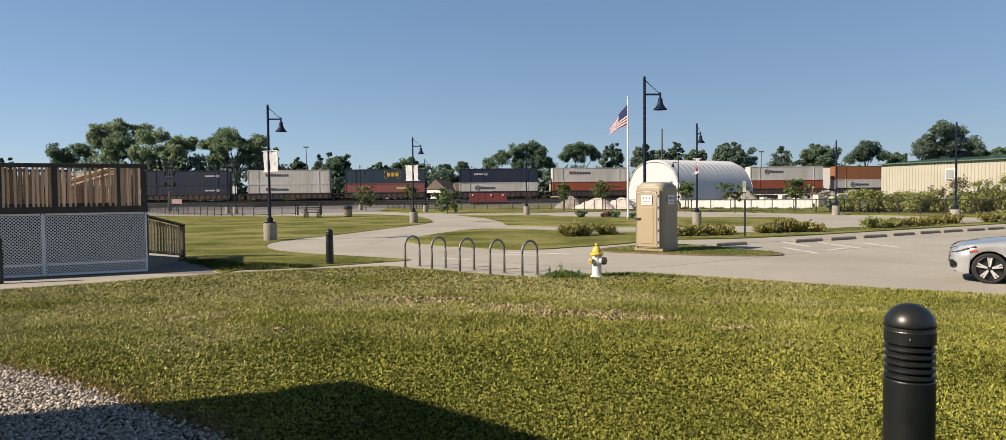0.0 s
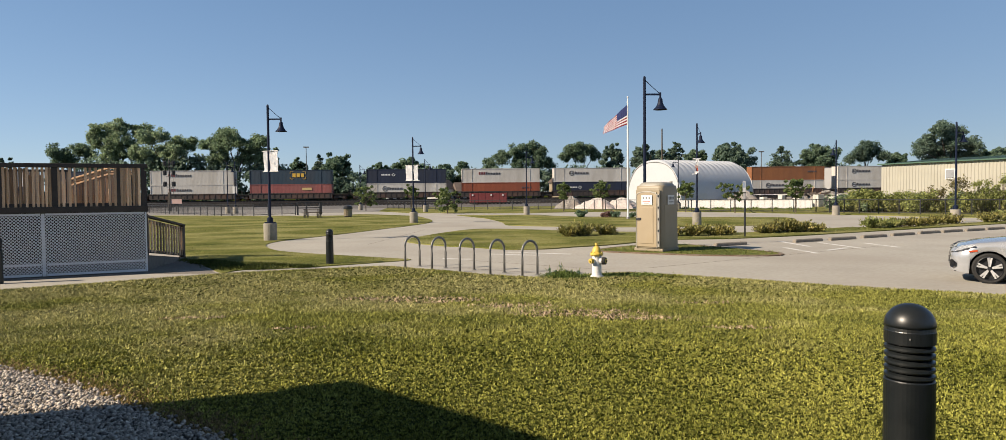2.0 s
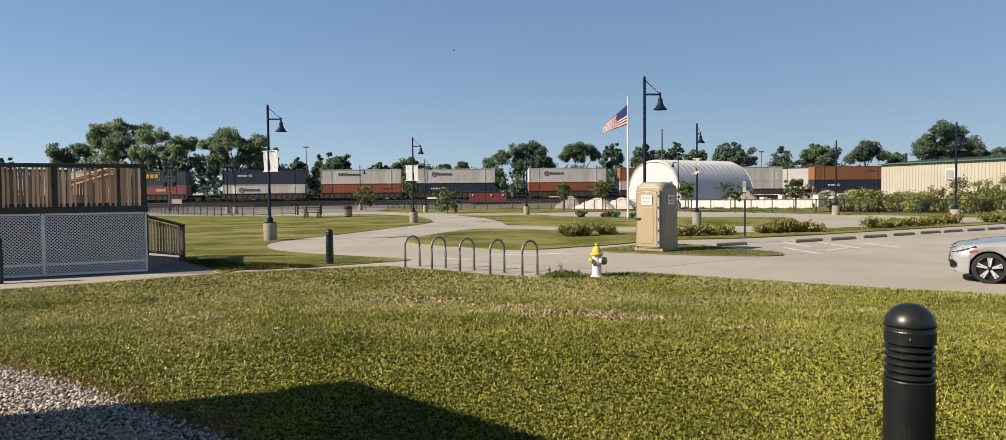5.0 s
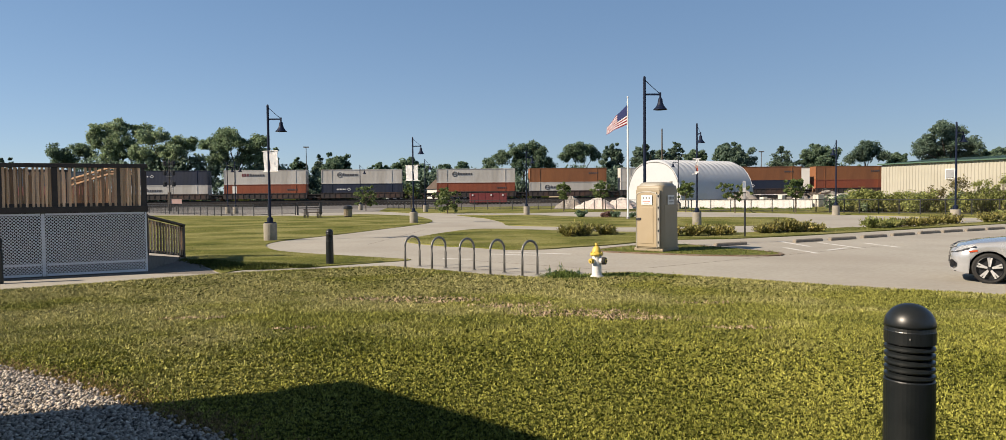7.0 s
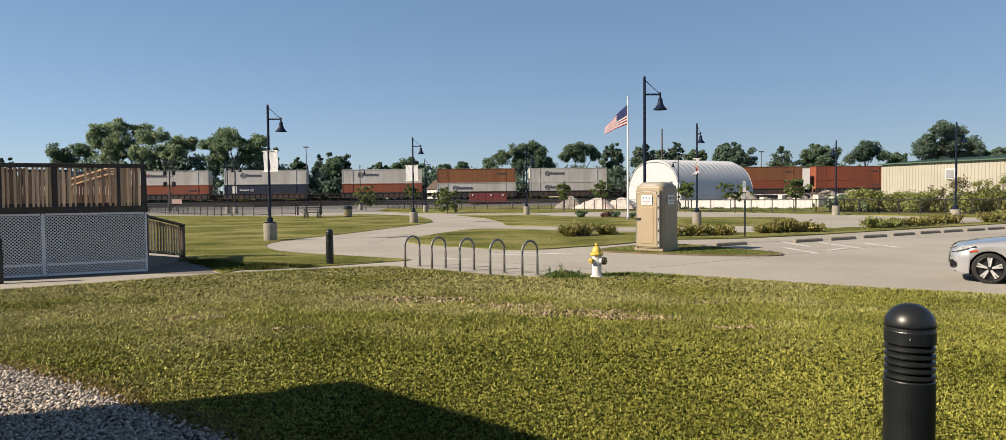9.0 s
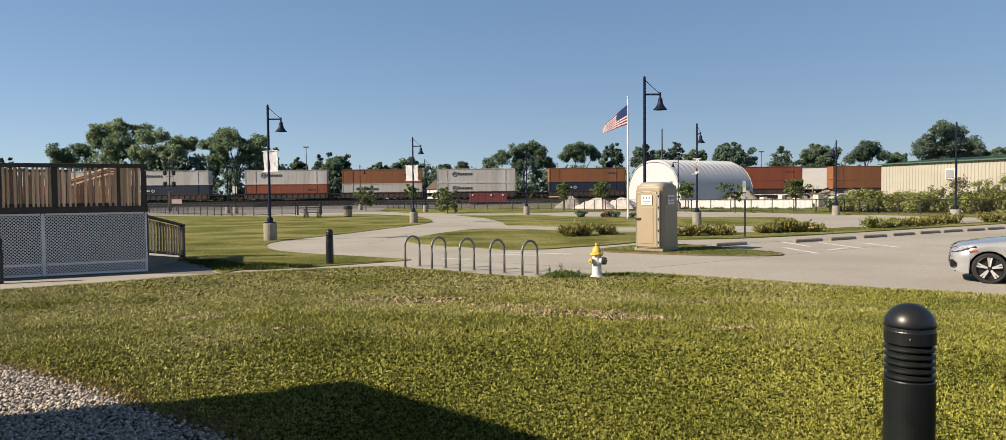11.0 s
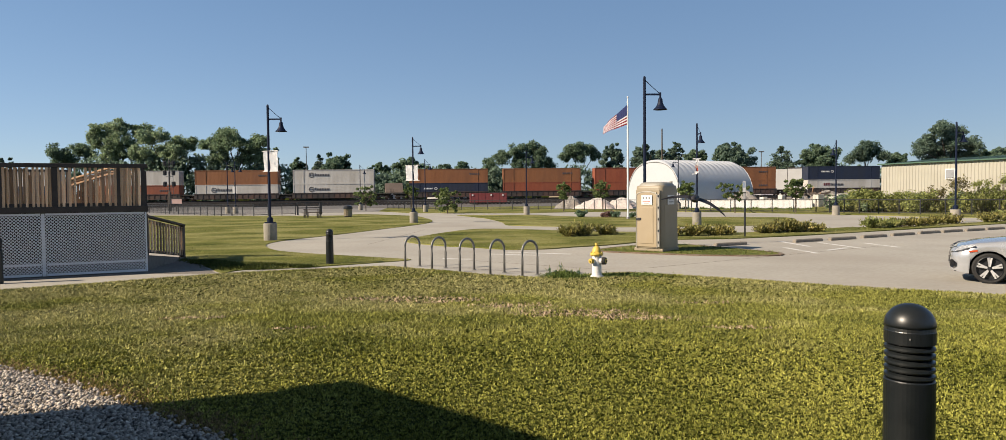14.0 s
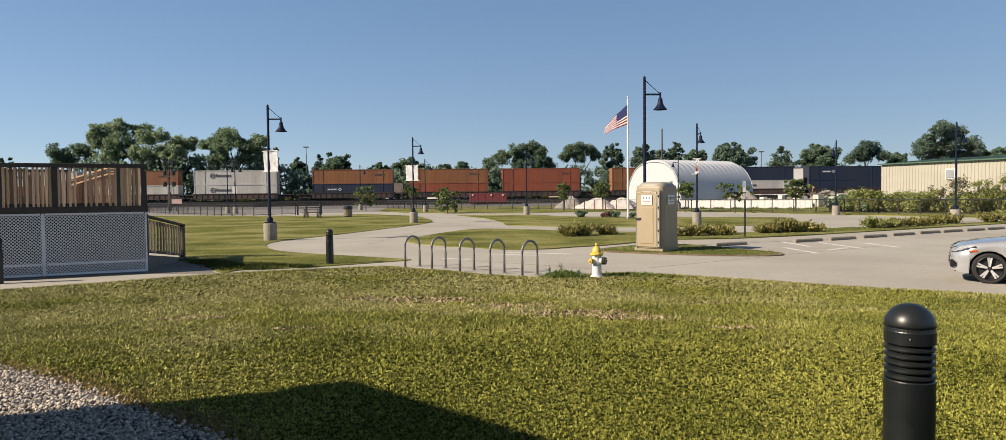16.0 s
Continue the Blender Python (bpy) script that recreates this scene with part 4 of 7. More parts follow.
    return top


lamp_post(-9.88, 29.9, 0, 1)
lamp_post(-5.99, 47.3, 0, 2)
lamp_post(4.92, 24.45, 3, 0, foot_r=0.22, z=0.15)
lamp_post(10.95, 39.8, -84, 3, radians(58), 0.25)
lamp_post(25.5, 54.0, 88, 0)
lamp_post(26.0, 40.5, 20, 0)
lamp_post(2.14, 63.6, 8, 0)
lamp_post(19.1, 76.8, 170, 0)
lamp_post(-18.1, 89.7, 5, 0)
lamp_post(-8.4, 76.5, 5, 0)
lamp_post(-30.6, 78.5, 20, 0)
lamp_post(-29.4, 77.6, 15, 0)


def bollard(x, y, z, h):
    top = thing("bollard", pose(x, y, z), "matt black round light bollard with louvred head and domed cap", "bollard", "bollards by the lawn")
    r = 0.1015
    part("post", lathe(bmesh.new(), [(r * 1.0, -0.05), (r, h - 0.335), (r * 0.97, h - 0.33), (0, h - 0.33)], 40), M_BOLLARD, top)
    for k in range(5):
        z0 = h - 0.325 + 0.0305 * k
        part("louvre", lathe(bmesh.new(), [(r * 0.78, z0 - 0.004), (r * 0.95, z0), (r * 0.99, z0 + 0.006), (r * 0.98, z0 + 0.016), (r * 0.80, z0 + 0.027), (0.0, z0 + 0.027)], 40), M_BOLLARD, top, smooth=False)
    part("collar", lathe(bmesh.new(), [(r * 0.96, h - 0.174), (r, h - 0.170), (r, h - 0.118), (r * 0.985, h - 0.114), (r * 0.965, h - 0.098), (0, h - 0.098)], 40), M_BOLLARD, top)
    cap = [(r * 0.93, h - 0.101), (r * 1.0, h - 0.099)] + [(r * 1.0 * math.cos(a), h - 0.094 + 0.094 * math.sin(a)) for a in np.linspace(0.05, 1.50, 14)] + [(0, h)]
    part("cap", lathe(bmesh.new(), cap, 48), M_BOLLARD, top, smooth=True)
    for k in range(3):
        a = 4.2 + 2.09 * k
        bm = rod(bmesh.new(), (r * 0.99 * math.cos(a), r * 0.99 * math.sin(a), h - 0.142), (r * 1.03 * math.cos(a), r * 1.03 * math.sin(a), h - 0.142), 0.004, seg=8)
        part("screw", bm, M_GREY_TUBE, top)
    return top


bollard(1.778, 3.07, 0.43, 0.975)
bollard(-4.76, 19.3, 0.03, 0.96)
bollard(-11.22, 15.6, 0.02, 1.05)


# ---- bicycle rack ----
def hoop(ax, ay, bx, by):
    cx, cy = (ax + bx) / 2, (ay + by) / 2
    top = thing("bike_hoop", pose(cx, cy, 0.018, 0, 0, math.degrees(math.atan2(by - ay, bx - ax))), "grey steel bicycle parking hoop set in the concrete", "bike rack", "bicycle hoops in a row")
    w = math.hypot(bx - ax, by - ay) / 2
    pts = [(-w, 0, -0.05), (-w, 0, 0.40)] + [(-w * math.cos(a), 0, 0.80 - w + w * math.sin(a)) for a in np.linspace(0, math.pi, 17)] + [(w, 0, 0.40), (w, 0, -0.05)]
    part("tube", tube(bmesh.new(), pts, 0.029, 12), M_GREY_TUBE, top, smooth=True)
    for x in (-w, w):
        part("flange", lathe(bmesh.new(), [(0.065, -0.005), (0.065, 0.008), (0.032, 0.02), (0, 0.02)], 16, pose(x, 0, 0)), M_GREY_TUBE, top)


for a in ((-2.55, 18.28, -2.21, 18.57), (-1.8, 17.70, -1.48, 18.02), (-1.06, 17.09, -0.73, 17.45), (-0.31, 16.49, 0.02, 16.86), (0.43, 16.04, 0.79, 16.39)):
    hoop(*a)


# ---- hydrant ----
def hydrant():
    top = thing("fire_hydrant", pose(2.11, 15.9, 0.0, 0, 0, 10), "white fire hydrant with yellow bonnet and nozzle caps", "fire hydrant")
    part("barrel", lathe(bmesh.new(), [(0.15, 0), (0.15, 0.03), (0.115, 0.045), (0.108, 0.10), (0.102, 0.50), (0.11, 0.51), (0.0, 0.512)], 24), M_WHITE, top, smooth=False)
    part("bonnet_flange", lathe(bmesh.new(), [(0.138, 0.50), (0.146, 0.51), (0.146, 0.545), (0.135, 0.555), (0, 0.556)], 20), M_YELLOW, top)
    dome = [(0.105, 0.55)] + [(0.104 * math.cos(a), 0.555 + 0.16 * math.sin(a)) for a in np.linspace(0.1, 1.35, 8)] + [(0.04, 0.72), (0.04, 0.775), (0, 0.775)]
    part("bonnet", lathe(bmesh.new(), dome, 20), M_YELLOW, top, "yellow domed bonnet")
    for k in range(8):
        a = 2 * math.pi * k / 8
        part("bolt", rod(bmesh.new(), (0.128 * math.cos(a), 0.128 * math.sin(a), 0.48), (0.128 * math.cos(a), 0.128 * math.sin(a), 0.575), 0.012, seg=6), M_YELLOW, top)
    for ang, r, ln, m, lab in ((205, 0.062, 0.20, M_YELLOW, "yellow side nozzle cap"), (-42, 0.088, 0.22, M_RUBBER, "large dark pumper cap")):
        d = Vector((math.cos(radians(ang)), math.sin(radians(ang)), 0))
        c = Vector((0, 0, 0.375))
        bm = rod(bmesh.new(), c + d * 0.08, c + d * (ln - 0.06), r * 0.85, seg=16)
        noz = part("nozzle", bm, M_WHITE, top)
        bm = bmesh.new()
        rod(bm, c + d * (ln - 0.07), c + d * ln, r, r * 0.9, 16)
        rod(bm, c + d * ln, c + d * (ln + 0.035), 0.02, seg=5)
        part("cap", bm, m, noz, lab)
        if m is M_RUBBER:
            part("cap_centre", rod(bmesh.new(), c + d * (ln - 0.01), c + d * (ln + 0.012), r * 0.6, seg=14), M_YELLOW, noz, "yellow cap centre")


hydrant()


# ---- portable toilet ----
def portable_toilet():
    top = thing("portable_toilet", pose(4.93, 22.6, 0.05, 0, 0, -43) @ Matrix.Diagonal((0.95, 0.95, 1, 1)), "tan plastic portable toilet cabin with closed door", "portable toilet")
    bm = bmesh.new()
    box(bm, (0, 0, 0.05), (1.09, 1.09, 0.10), bevel=0.02)
    part("skid", bm, M_TAN, top)
    bm = bmesh.new()
    lo, hi = 0.56, 0.53
    for sx, sy in ((1, 1),):
        ring = []
        for z, w in ((0.1, lo), (1.0, 0.545), (1.98, hi), (2.04, hi - 0.01), (2.07, hi - 0.04)):
            row = []
            for k in range(64):
                a = 2 * math.pi * k / 64
                c, s = math.cos(a), math.sin(a)
                q = (abs(c) ** 7 + abs(s) ** 7) ** (-1 / 7)
                row.append(bm.verts.new((c * q * w, s * q * w, z)))
            ring.append(row)
        for a, b in zip(ring, ring[1:]):
            for k in range(64):
                bm.faces.new((a[k], a[(k + 1) % 64], b[(k + 1) % 64], b[k]))
        bm.faces.new(ring[-1])
    part("cabin", bm, M_TAN, top, smooth=True)
    for s in (-1, 1):                                   # a shallow raised panel on each side wall
        bm = bmesh.new()
        box(bm, (s * 0.541, 0.0, 0.82), (0.02, 0.80, 1.30), bevel=0.008)
        part("side_panel", bm, M_TAN, top)
    bm = bmesh.new()
    ring = []
    for z, w in ((2.055, 0.50), (2.10, 0.485), (2.15, 0.44), (2.175, 0.36), (2.185, 0.2)):
        row = []
        for k in range(48):
            a = 2 * math.pi * k / 48
            c, s = math.cos(a), math.sin(a)
            q = (abs(c) ** 4 + abs(s) ** 4) ** (-1 / 4)
            row.append(bm.verts.new((c * q * w, s * q * w, z)))
        ring.append(row)
    for a, b in zip(ring, ring[1:]):
        for k in range(48):
            bm.faces.new((a[k], a[(k + 1) % 48], b[(k + 1) % 48], b[k]))
    bm.faces.new(ring[-1])
    rf = part("roof", bm, M_TAN_ROOF, top, "paler moulded domed roof", smooth=True)
    part("vent_pipe", rod(bmesh.new(), (0.34, 0.36, 2.08), (0.34, 0.36, 2.20), 0.05, seg=12), M_TAN_ROOF, rf)
    bm = bmesh.new()
    box(bm, (0, -0.560, 1.02), (0.90, 0.035, 1.84), bevel=0.012)
    part("door_frame", bm, M_TAN, top)
    bm = bmesh.new()
    box(bm, (-0.02, -0.590, 1.0), (0.74, 0.035, 1.72), bevel=0.012)
    door = part("door", bm, M_TAN_DOOR, top, "warm tan door with arched panel")
    arch = [(-0.37 * math.cos(a), 1.86 - 0.13 + 0.13 * math.sin(a)) for a in np.linspace(0, math.pi, 15)]
    bm = bmesh.new()
    tube(bm, [(-0.41, -0.60, 0.12), (-0.41, -0.60, 1.70)] + [(-0.02 + 1.05 * x, -0.60, z + 0.02) for x, z in arch] + [(0.37, -0.60, 1.70), (0.37, -0.60, 0.12)], 0.02, 8)
    part("door_moulding", bm, M_TAN_ROOF, top, "paler raised moulding round the door")
    bm = bmesh.new()
    box(bm, (-0.02, -0.612, 0.82), (0.50, 0.02, 1.15), bevel=0.008)
    part("door_panel", bm, M_TAN_DOOR, door)
    bm = bmesh.new()
    box(bm, (0.0, -0.632, 1.62), (0.40, 0.012, 0.30))
    sg = part("notice", bm, M_WHITE, top, "white notice with printed lines")
    bm = bmesh.new()
    for k in range(3):
        box(bm, (-0.12 + 0.11 * k, -0.640, 1.68), (0.05, 0.006, 0.07))
    part("print", bm, M_GREY_TEXT, sg)
    bm = bmesh.new()
    for k in range(2):
        box(bm, (-0.01, -0.640, 1.57 - 0.05 * k), (0.28 - 0.1 * k, 0.006, 0.018))
    part("print", bm, M_SIGN_RED, sg, "red print")
    bm = bmesh.new()
    box(bm, (0.425, -0.600, 0.98), (0.075, 0.03, 1.66), bevel=0.01)
    part("hinge_strip", bm, M_TAN_ROOF, top, "pale moulded hinge strip")
    bm = bmesh.new()
    box(bm, (-0.32, -0.63, 1.02), (0.20, 0.03, 0.075), bevel=0.01)
    part("latch", bm, M_BLACK, door, "black door latch")
    for k in range(5):
        part("hinge", rod(bmesh.new(), (0.425, -0.618, 0.27 + 0.36 * k), (0.425, -0.618, 0.33 + 0.36 * k), 0.024, seg=10), M_BLACK, door)
    bm = bmesh.new()
    box(bm, (0.567, -0.05, 1.62), (0.012, 0.42, 0.30))
    side = part("notice", bm, M_WHITE, top, "white side notice")
    bm = bmesh.new()
    for k in range(4):
        box(bm, (0.575, -0.18 + 0.09 * k, 1.67), (0.006, 0.055, 0.09))
    box(bm, (0.575, -0.05, 1.55), (0.006, 0.30, 0.03))
    part("print", bm, M_GREY_TEXT, side)


portable_toilet()


# ---- wheel stops, sign, bin ----
def wheel_stop(x, y):
    top = thing("wheel_stop", pose(x, y, 0.018, 0, 0, 29), "weathered concrete wheel stop at a parking bay", "wheel stop", "wheel stops in a row")
    bm = bmesh.new()
    sect = [(-0.085, 0), (-0.085, 0.085), (-0.06, 0.115), (0.06, 0.115), (0.085, 0.085), (0.085, 0)]
    rows = [[bm.verts.new((xx, a * s, b * s2)) for a, b in sect] for xx, s, s2 in ((-0.75, 0.85, 0.8), (-0.70, 1, 1), (0.70, 1, 1), (0.75, 0.85, 0.8))]
    for a, b in zip(rows, rows[1:]):
        for k in range(5):
            bm.faces.new((a[k], b[k], b[k + 1], a[k + 1]))
    bm.faces.new(rows[0])
    bm.faces.new(rows[-1][::-1])
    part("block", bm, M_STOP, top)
    for xx in (-0.5, 0.5):
        part("pin", rod(bmesh.new(), (xx, 0, 0.09), (xx, 0, 0.122), 0.02, seg=8), M_RUST, top)


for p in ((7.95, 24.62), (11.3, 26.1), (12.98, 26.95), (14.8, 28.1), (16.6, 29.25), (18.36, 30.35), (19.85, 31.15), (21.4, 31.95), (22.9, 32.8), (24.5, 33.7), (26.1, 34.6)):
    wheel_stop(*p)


def parking_sign():
    top = thing("parking_sign", pose(9.92, 28.9, 0.05, 0, 0, -70), "small blue and white parking sign on a dark post", "sign")
    part("post", box(bmesh.new(), (0, 0, 1.1), (0.05, 0.05, 2.3)), M_BLACK, top)
    plate = part("plate", box(bmesh.new(), (0, -0.034, 2.05), (0.20, 0.008, 0.44)), M_PANE, top)
    part("panel", box(bmesh.new(), (0, -0.041, 2.12), (0.15, 0.004, 0.22)), M_FADED_BLUE, plate, "faded blue panel")
    part("lower_plate", box(bmesh.new(), (0, -0.034, 1.66), (0.17, 0.008, 0.24)), M_GREY_TEXT, top, "small grey lower plate")


parking_sign()


def litter_bin(x, y):
    top = thing("litter_bin", pose(x, y, 0.05), "brown slatted litter bin with dark lid", "litter bin")
    part("body", lathe(bmesh.new(), [(0.31, 0), (0.33, 0.05), (0.33, 0.75), (0, 0.76)], 20), M_BROWN, top)
    for k in range(20):
        a = 2 * math.pi * k / 20
        part("slat", box(bmesh.new(), (0.345 * math.cos(a), 0.345 * math.sin(a), 0.4), (0.025, 0.075, 0.66), rz=math.degrees(a)), M_TAN, top)
    part("lid", lathe(bmesh.new(), [(0.40, 0.68), (0.40, 0.84), (0.30, 0.96), (0.0, 1.0)], 20), M_BLACK, top, "dark lid")


litter_bin(-13.45, 61.2)


def picnic_table():
    top = thing("picnic_shelter_table", pose(-16.2, 60.0, 0.05), "dark metal picnic table by the fence", "picnic table")
    part("tabletop", box(bmesh.new(), (0, 0, 0.72), (1.4, 0.7, 0.05)), M_BROWN, top)
    for s in (-1, 1):
        part("bench", box(bmesh.new(), (0, s * 0.65, 0.43), (1.4, 0.26, 0.05)), M_BROWN, top)
        for y in (-0.32, 0.32):
            part("leg", bar(bmesh.new(), (s * 0.55, y, 0.0), (s * 0.55, y, 0.72), 0.07, 0.07), M_BLACK, top)
        part("leg", bar(bmesh.new(), (s * 0.55, -0.65, 0.22), (s * 0.55, 0.65, 0.22), 0.05, 0.06), M_BLACK, top)
        for y in (-0.65, 0.65):
            part("leg", bar(bmesh.new(), (s * 0.55, y, 0.0), (s * 0.55, y, 0.43), 0.05, 0.05), M_BLACK, top)


picnic_table()


# ---- fences ----
def fence_run(a, b, h, rails):
    """A black metal fence with posts, rails and thin pickets."""
    a, b = Vector((*a, 0)), Vector((*b, 0))
    d = b - a
    top = thing("fence", Matrix.Translation(a) @ pose(0, 0, 0.05, 0, 0, math.degrees(math.atan2(d.y, d.x))), "black metal fence along the railway side", "fence", "boundary fence")
    n = max(1, round(d.length / 1.6))
    for k in range(n + 1):
        bm = box(bmesh.new(), (d.length * k / n, 0, h / 2), (0.06, 0.06, h + 0.06))
        part("post", bm, M_BLACK, top)
    for z in rails:
        part("rail", box(bmesh.new(), (d.length / 2, 0, z * h), (d.length, 0.045, 0.05)), M_BLACK, top)
    bm = bmesh.new()
    m = int(d.length / 0.10)
    vs, fs = [], []
    for k in range(m):
        x = d.length * (k + 0.5) / m
        for dx, dy in ((-0.004, -0.004), (0.004, -0.004), (0.0, 0.005)):
            vs += [(x + dx, dy, 0.1), (x + dx, dy, h)]
        i = len(vs) - 6
        fs += [(i, i + 2, i + 3, i + 1), (i + 2, i + 4, i + 5, i + 3), (i + 4, i, i + 1, i + 5)]
    bm.free()
    tagged(data_part("wire_mesh", vs, fs, M_MESH, top), kind="stuff")


FENCE_LINE = [(-46.0, 89.0), (-33.5, 75.0), (-27.6, 69.1), (-23.6, 66.8), (-20.6, 70.0)], [(-16.0, 98.0), (-6.6, 86.0), (-1.8, 83.9), (7.0, 79.9), (12.0, 74.6), (17.9, 66.9), (22.5, 63.9), (27.1, 61.0), (28.6, 56.6), (31.5, 53.2), (48.0, 40.0)]
for line in FENCE_LINE:
    for a, b in zip(line, line[1:]):
        fence_run(a, b, 1.12, (1.0, 0.78, 0.1) if a[0] < -18 else (1.0, 0.1))


def gate():
    top = thing("fence_gate", pose(-20.4, 70.1, 0.03, 0, 0, 55), "black steel fence gate with heavy posts", "gate")
    for x in (0.0, 1.1, 2.9):
        part("post", box(bmesh.new(), (x, 0, 0.62), (0.12 if x < 2 else 0.26, 0.12, 1.26)), M_BLACK, top)
    for z in (1.2, 0.68):
        part("rail", box(bmesh.new(), (1.45, 0, z), (2.9, 0.05, 0.07)), M_BLACK, top)


gate()


# ---- flag ----
FLAG_STRIPS = []


def flagpole():
    top = thing("flagpole", pose(8.95, 50.4, 0.05), "white tapered flagpole with a ball finial", "flagpole")
    part("pole", lathe(bmesh.new(), [(0.075, 0), (0.07, 2), (0.04, 8.55), (0, 8.56)], 14), M_WHITE, top)
    part("finial", lathe(bmesh.new(), [(0.01, 8.54)] + [(0.07 * math.sin(a), 8.63 - 0.07 * math.cos(a)) for a in np.linspace(0.3, 3.0, 8)] + [(0, 8.7)], 12), M_WHITE, top)
    part("halyard", rod(bmesh.new(), (-0.09, 0, 1.2), (-0.06, 0, 8.4), 0.006, seg=5), M_WHITE, top)
    part("collar", lathe(bmesh.new(), [(0.16, 0), (0.14, 0.10), (0.08, 0.12), (0, 0.12)], 16), M_GREY_TUBE, top)
    fl = thing("flag", pose(8.88, 50.36, 8.13), "red, white and blue striped flag flying from the pole", "flag")
    n, w, drop, h = 14, 1.98 / 14, 1.36 / 14, 1.38
    for i in range(n):
        bm = bmesh.new()
        a, b = 1 - 0.60 * i / n, 1 - 0.60 * (i + 1) / n      # the fly end gathers a little
        for k in range(13):
            vs = [bm.verts.new(p) for p in ((0, 0, -h * a * k / 13), (-w * 1.06, 0, -drop * 1.06 - h * b * k / 13), (-w * 1.06, 0, -drop * 1.06 - h * b * (k + 1) / 13), (0, 0, -h * a * (k + 1) / 13))]
            bm.faces.new(vs).material_index = 2 if (i < 6 and k < 7) else k % 2
        st = part("strip", bm, [M_FLAG_RED, M_FLAG_WHITE, M_FLAG_BLUE], fl)
        FLAG_STRIPS.append((st, i, w, drop))


flagpole()

# ---- the building behind the viewer, whose shadow lies on the lawn ----
def house_behind():
    top = thing("house", pose(-6.52, 3.66, 0.4, 0, 0, -44), "dark-sided building whose shadow falls on the lawn", "house", kind="structure")
    part("wall", box(bmesh.new(), (9, -4, 1.65), (18, 8, 3.3)), M_HOUSE, top)
    part("eave", box(bmesh.new(), (9.0, -4.0, 3.42), (18.2, 8.1, 0.24)), M_BRICK_BOX, top)
    bm = bmesh.new()
    v = [bm.verts.new(p) for p in ((1.0, -0.2, 3.54), (18, -0.2, 3.54), (18, -7.8, 3.54), (1.0, -7.8, 3.54), (4.5, -4, 5.0), (18, -4, 5.0))]
    for q in ((0, 1, 5, 4), (2, 3, 4, 5), (0, 4, 3), (1, 2, 5)):
        bm.faces.new([v[i] for i in q])
    bmesh.ops.recalc_face_normals(bm, faces=bm.faces[:])
    part("roof", bm, M_BRICK_BOX, top)


house_behind()

# ---- deck with lattice skirt ----
DECK_TURN = 26.1


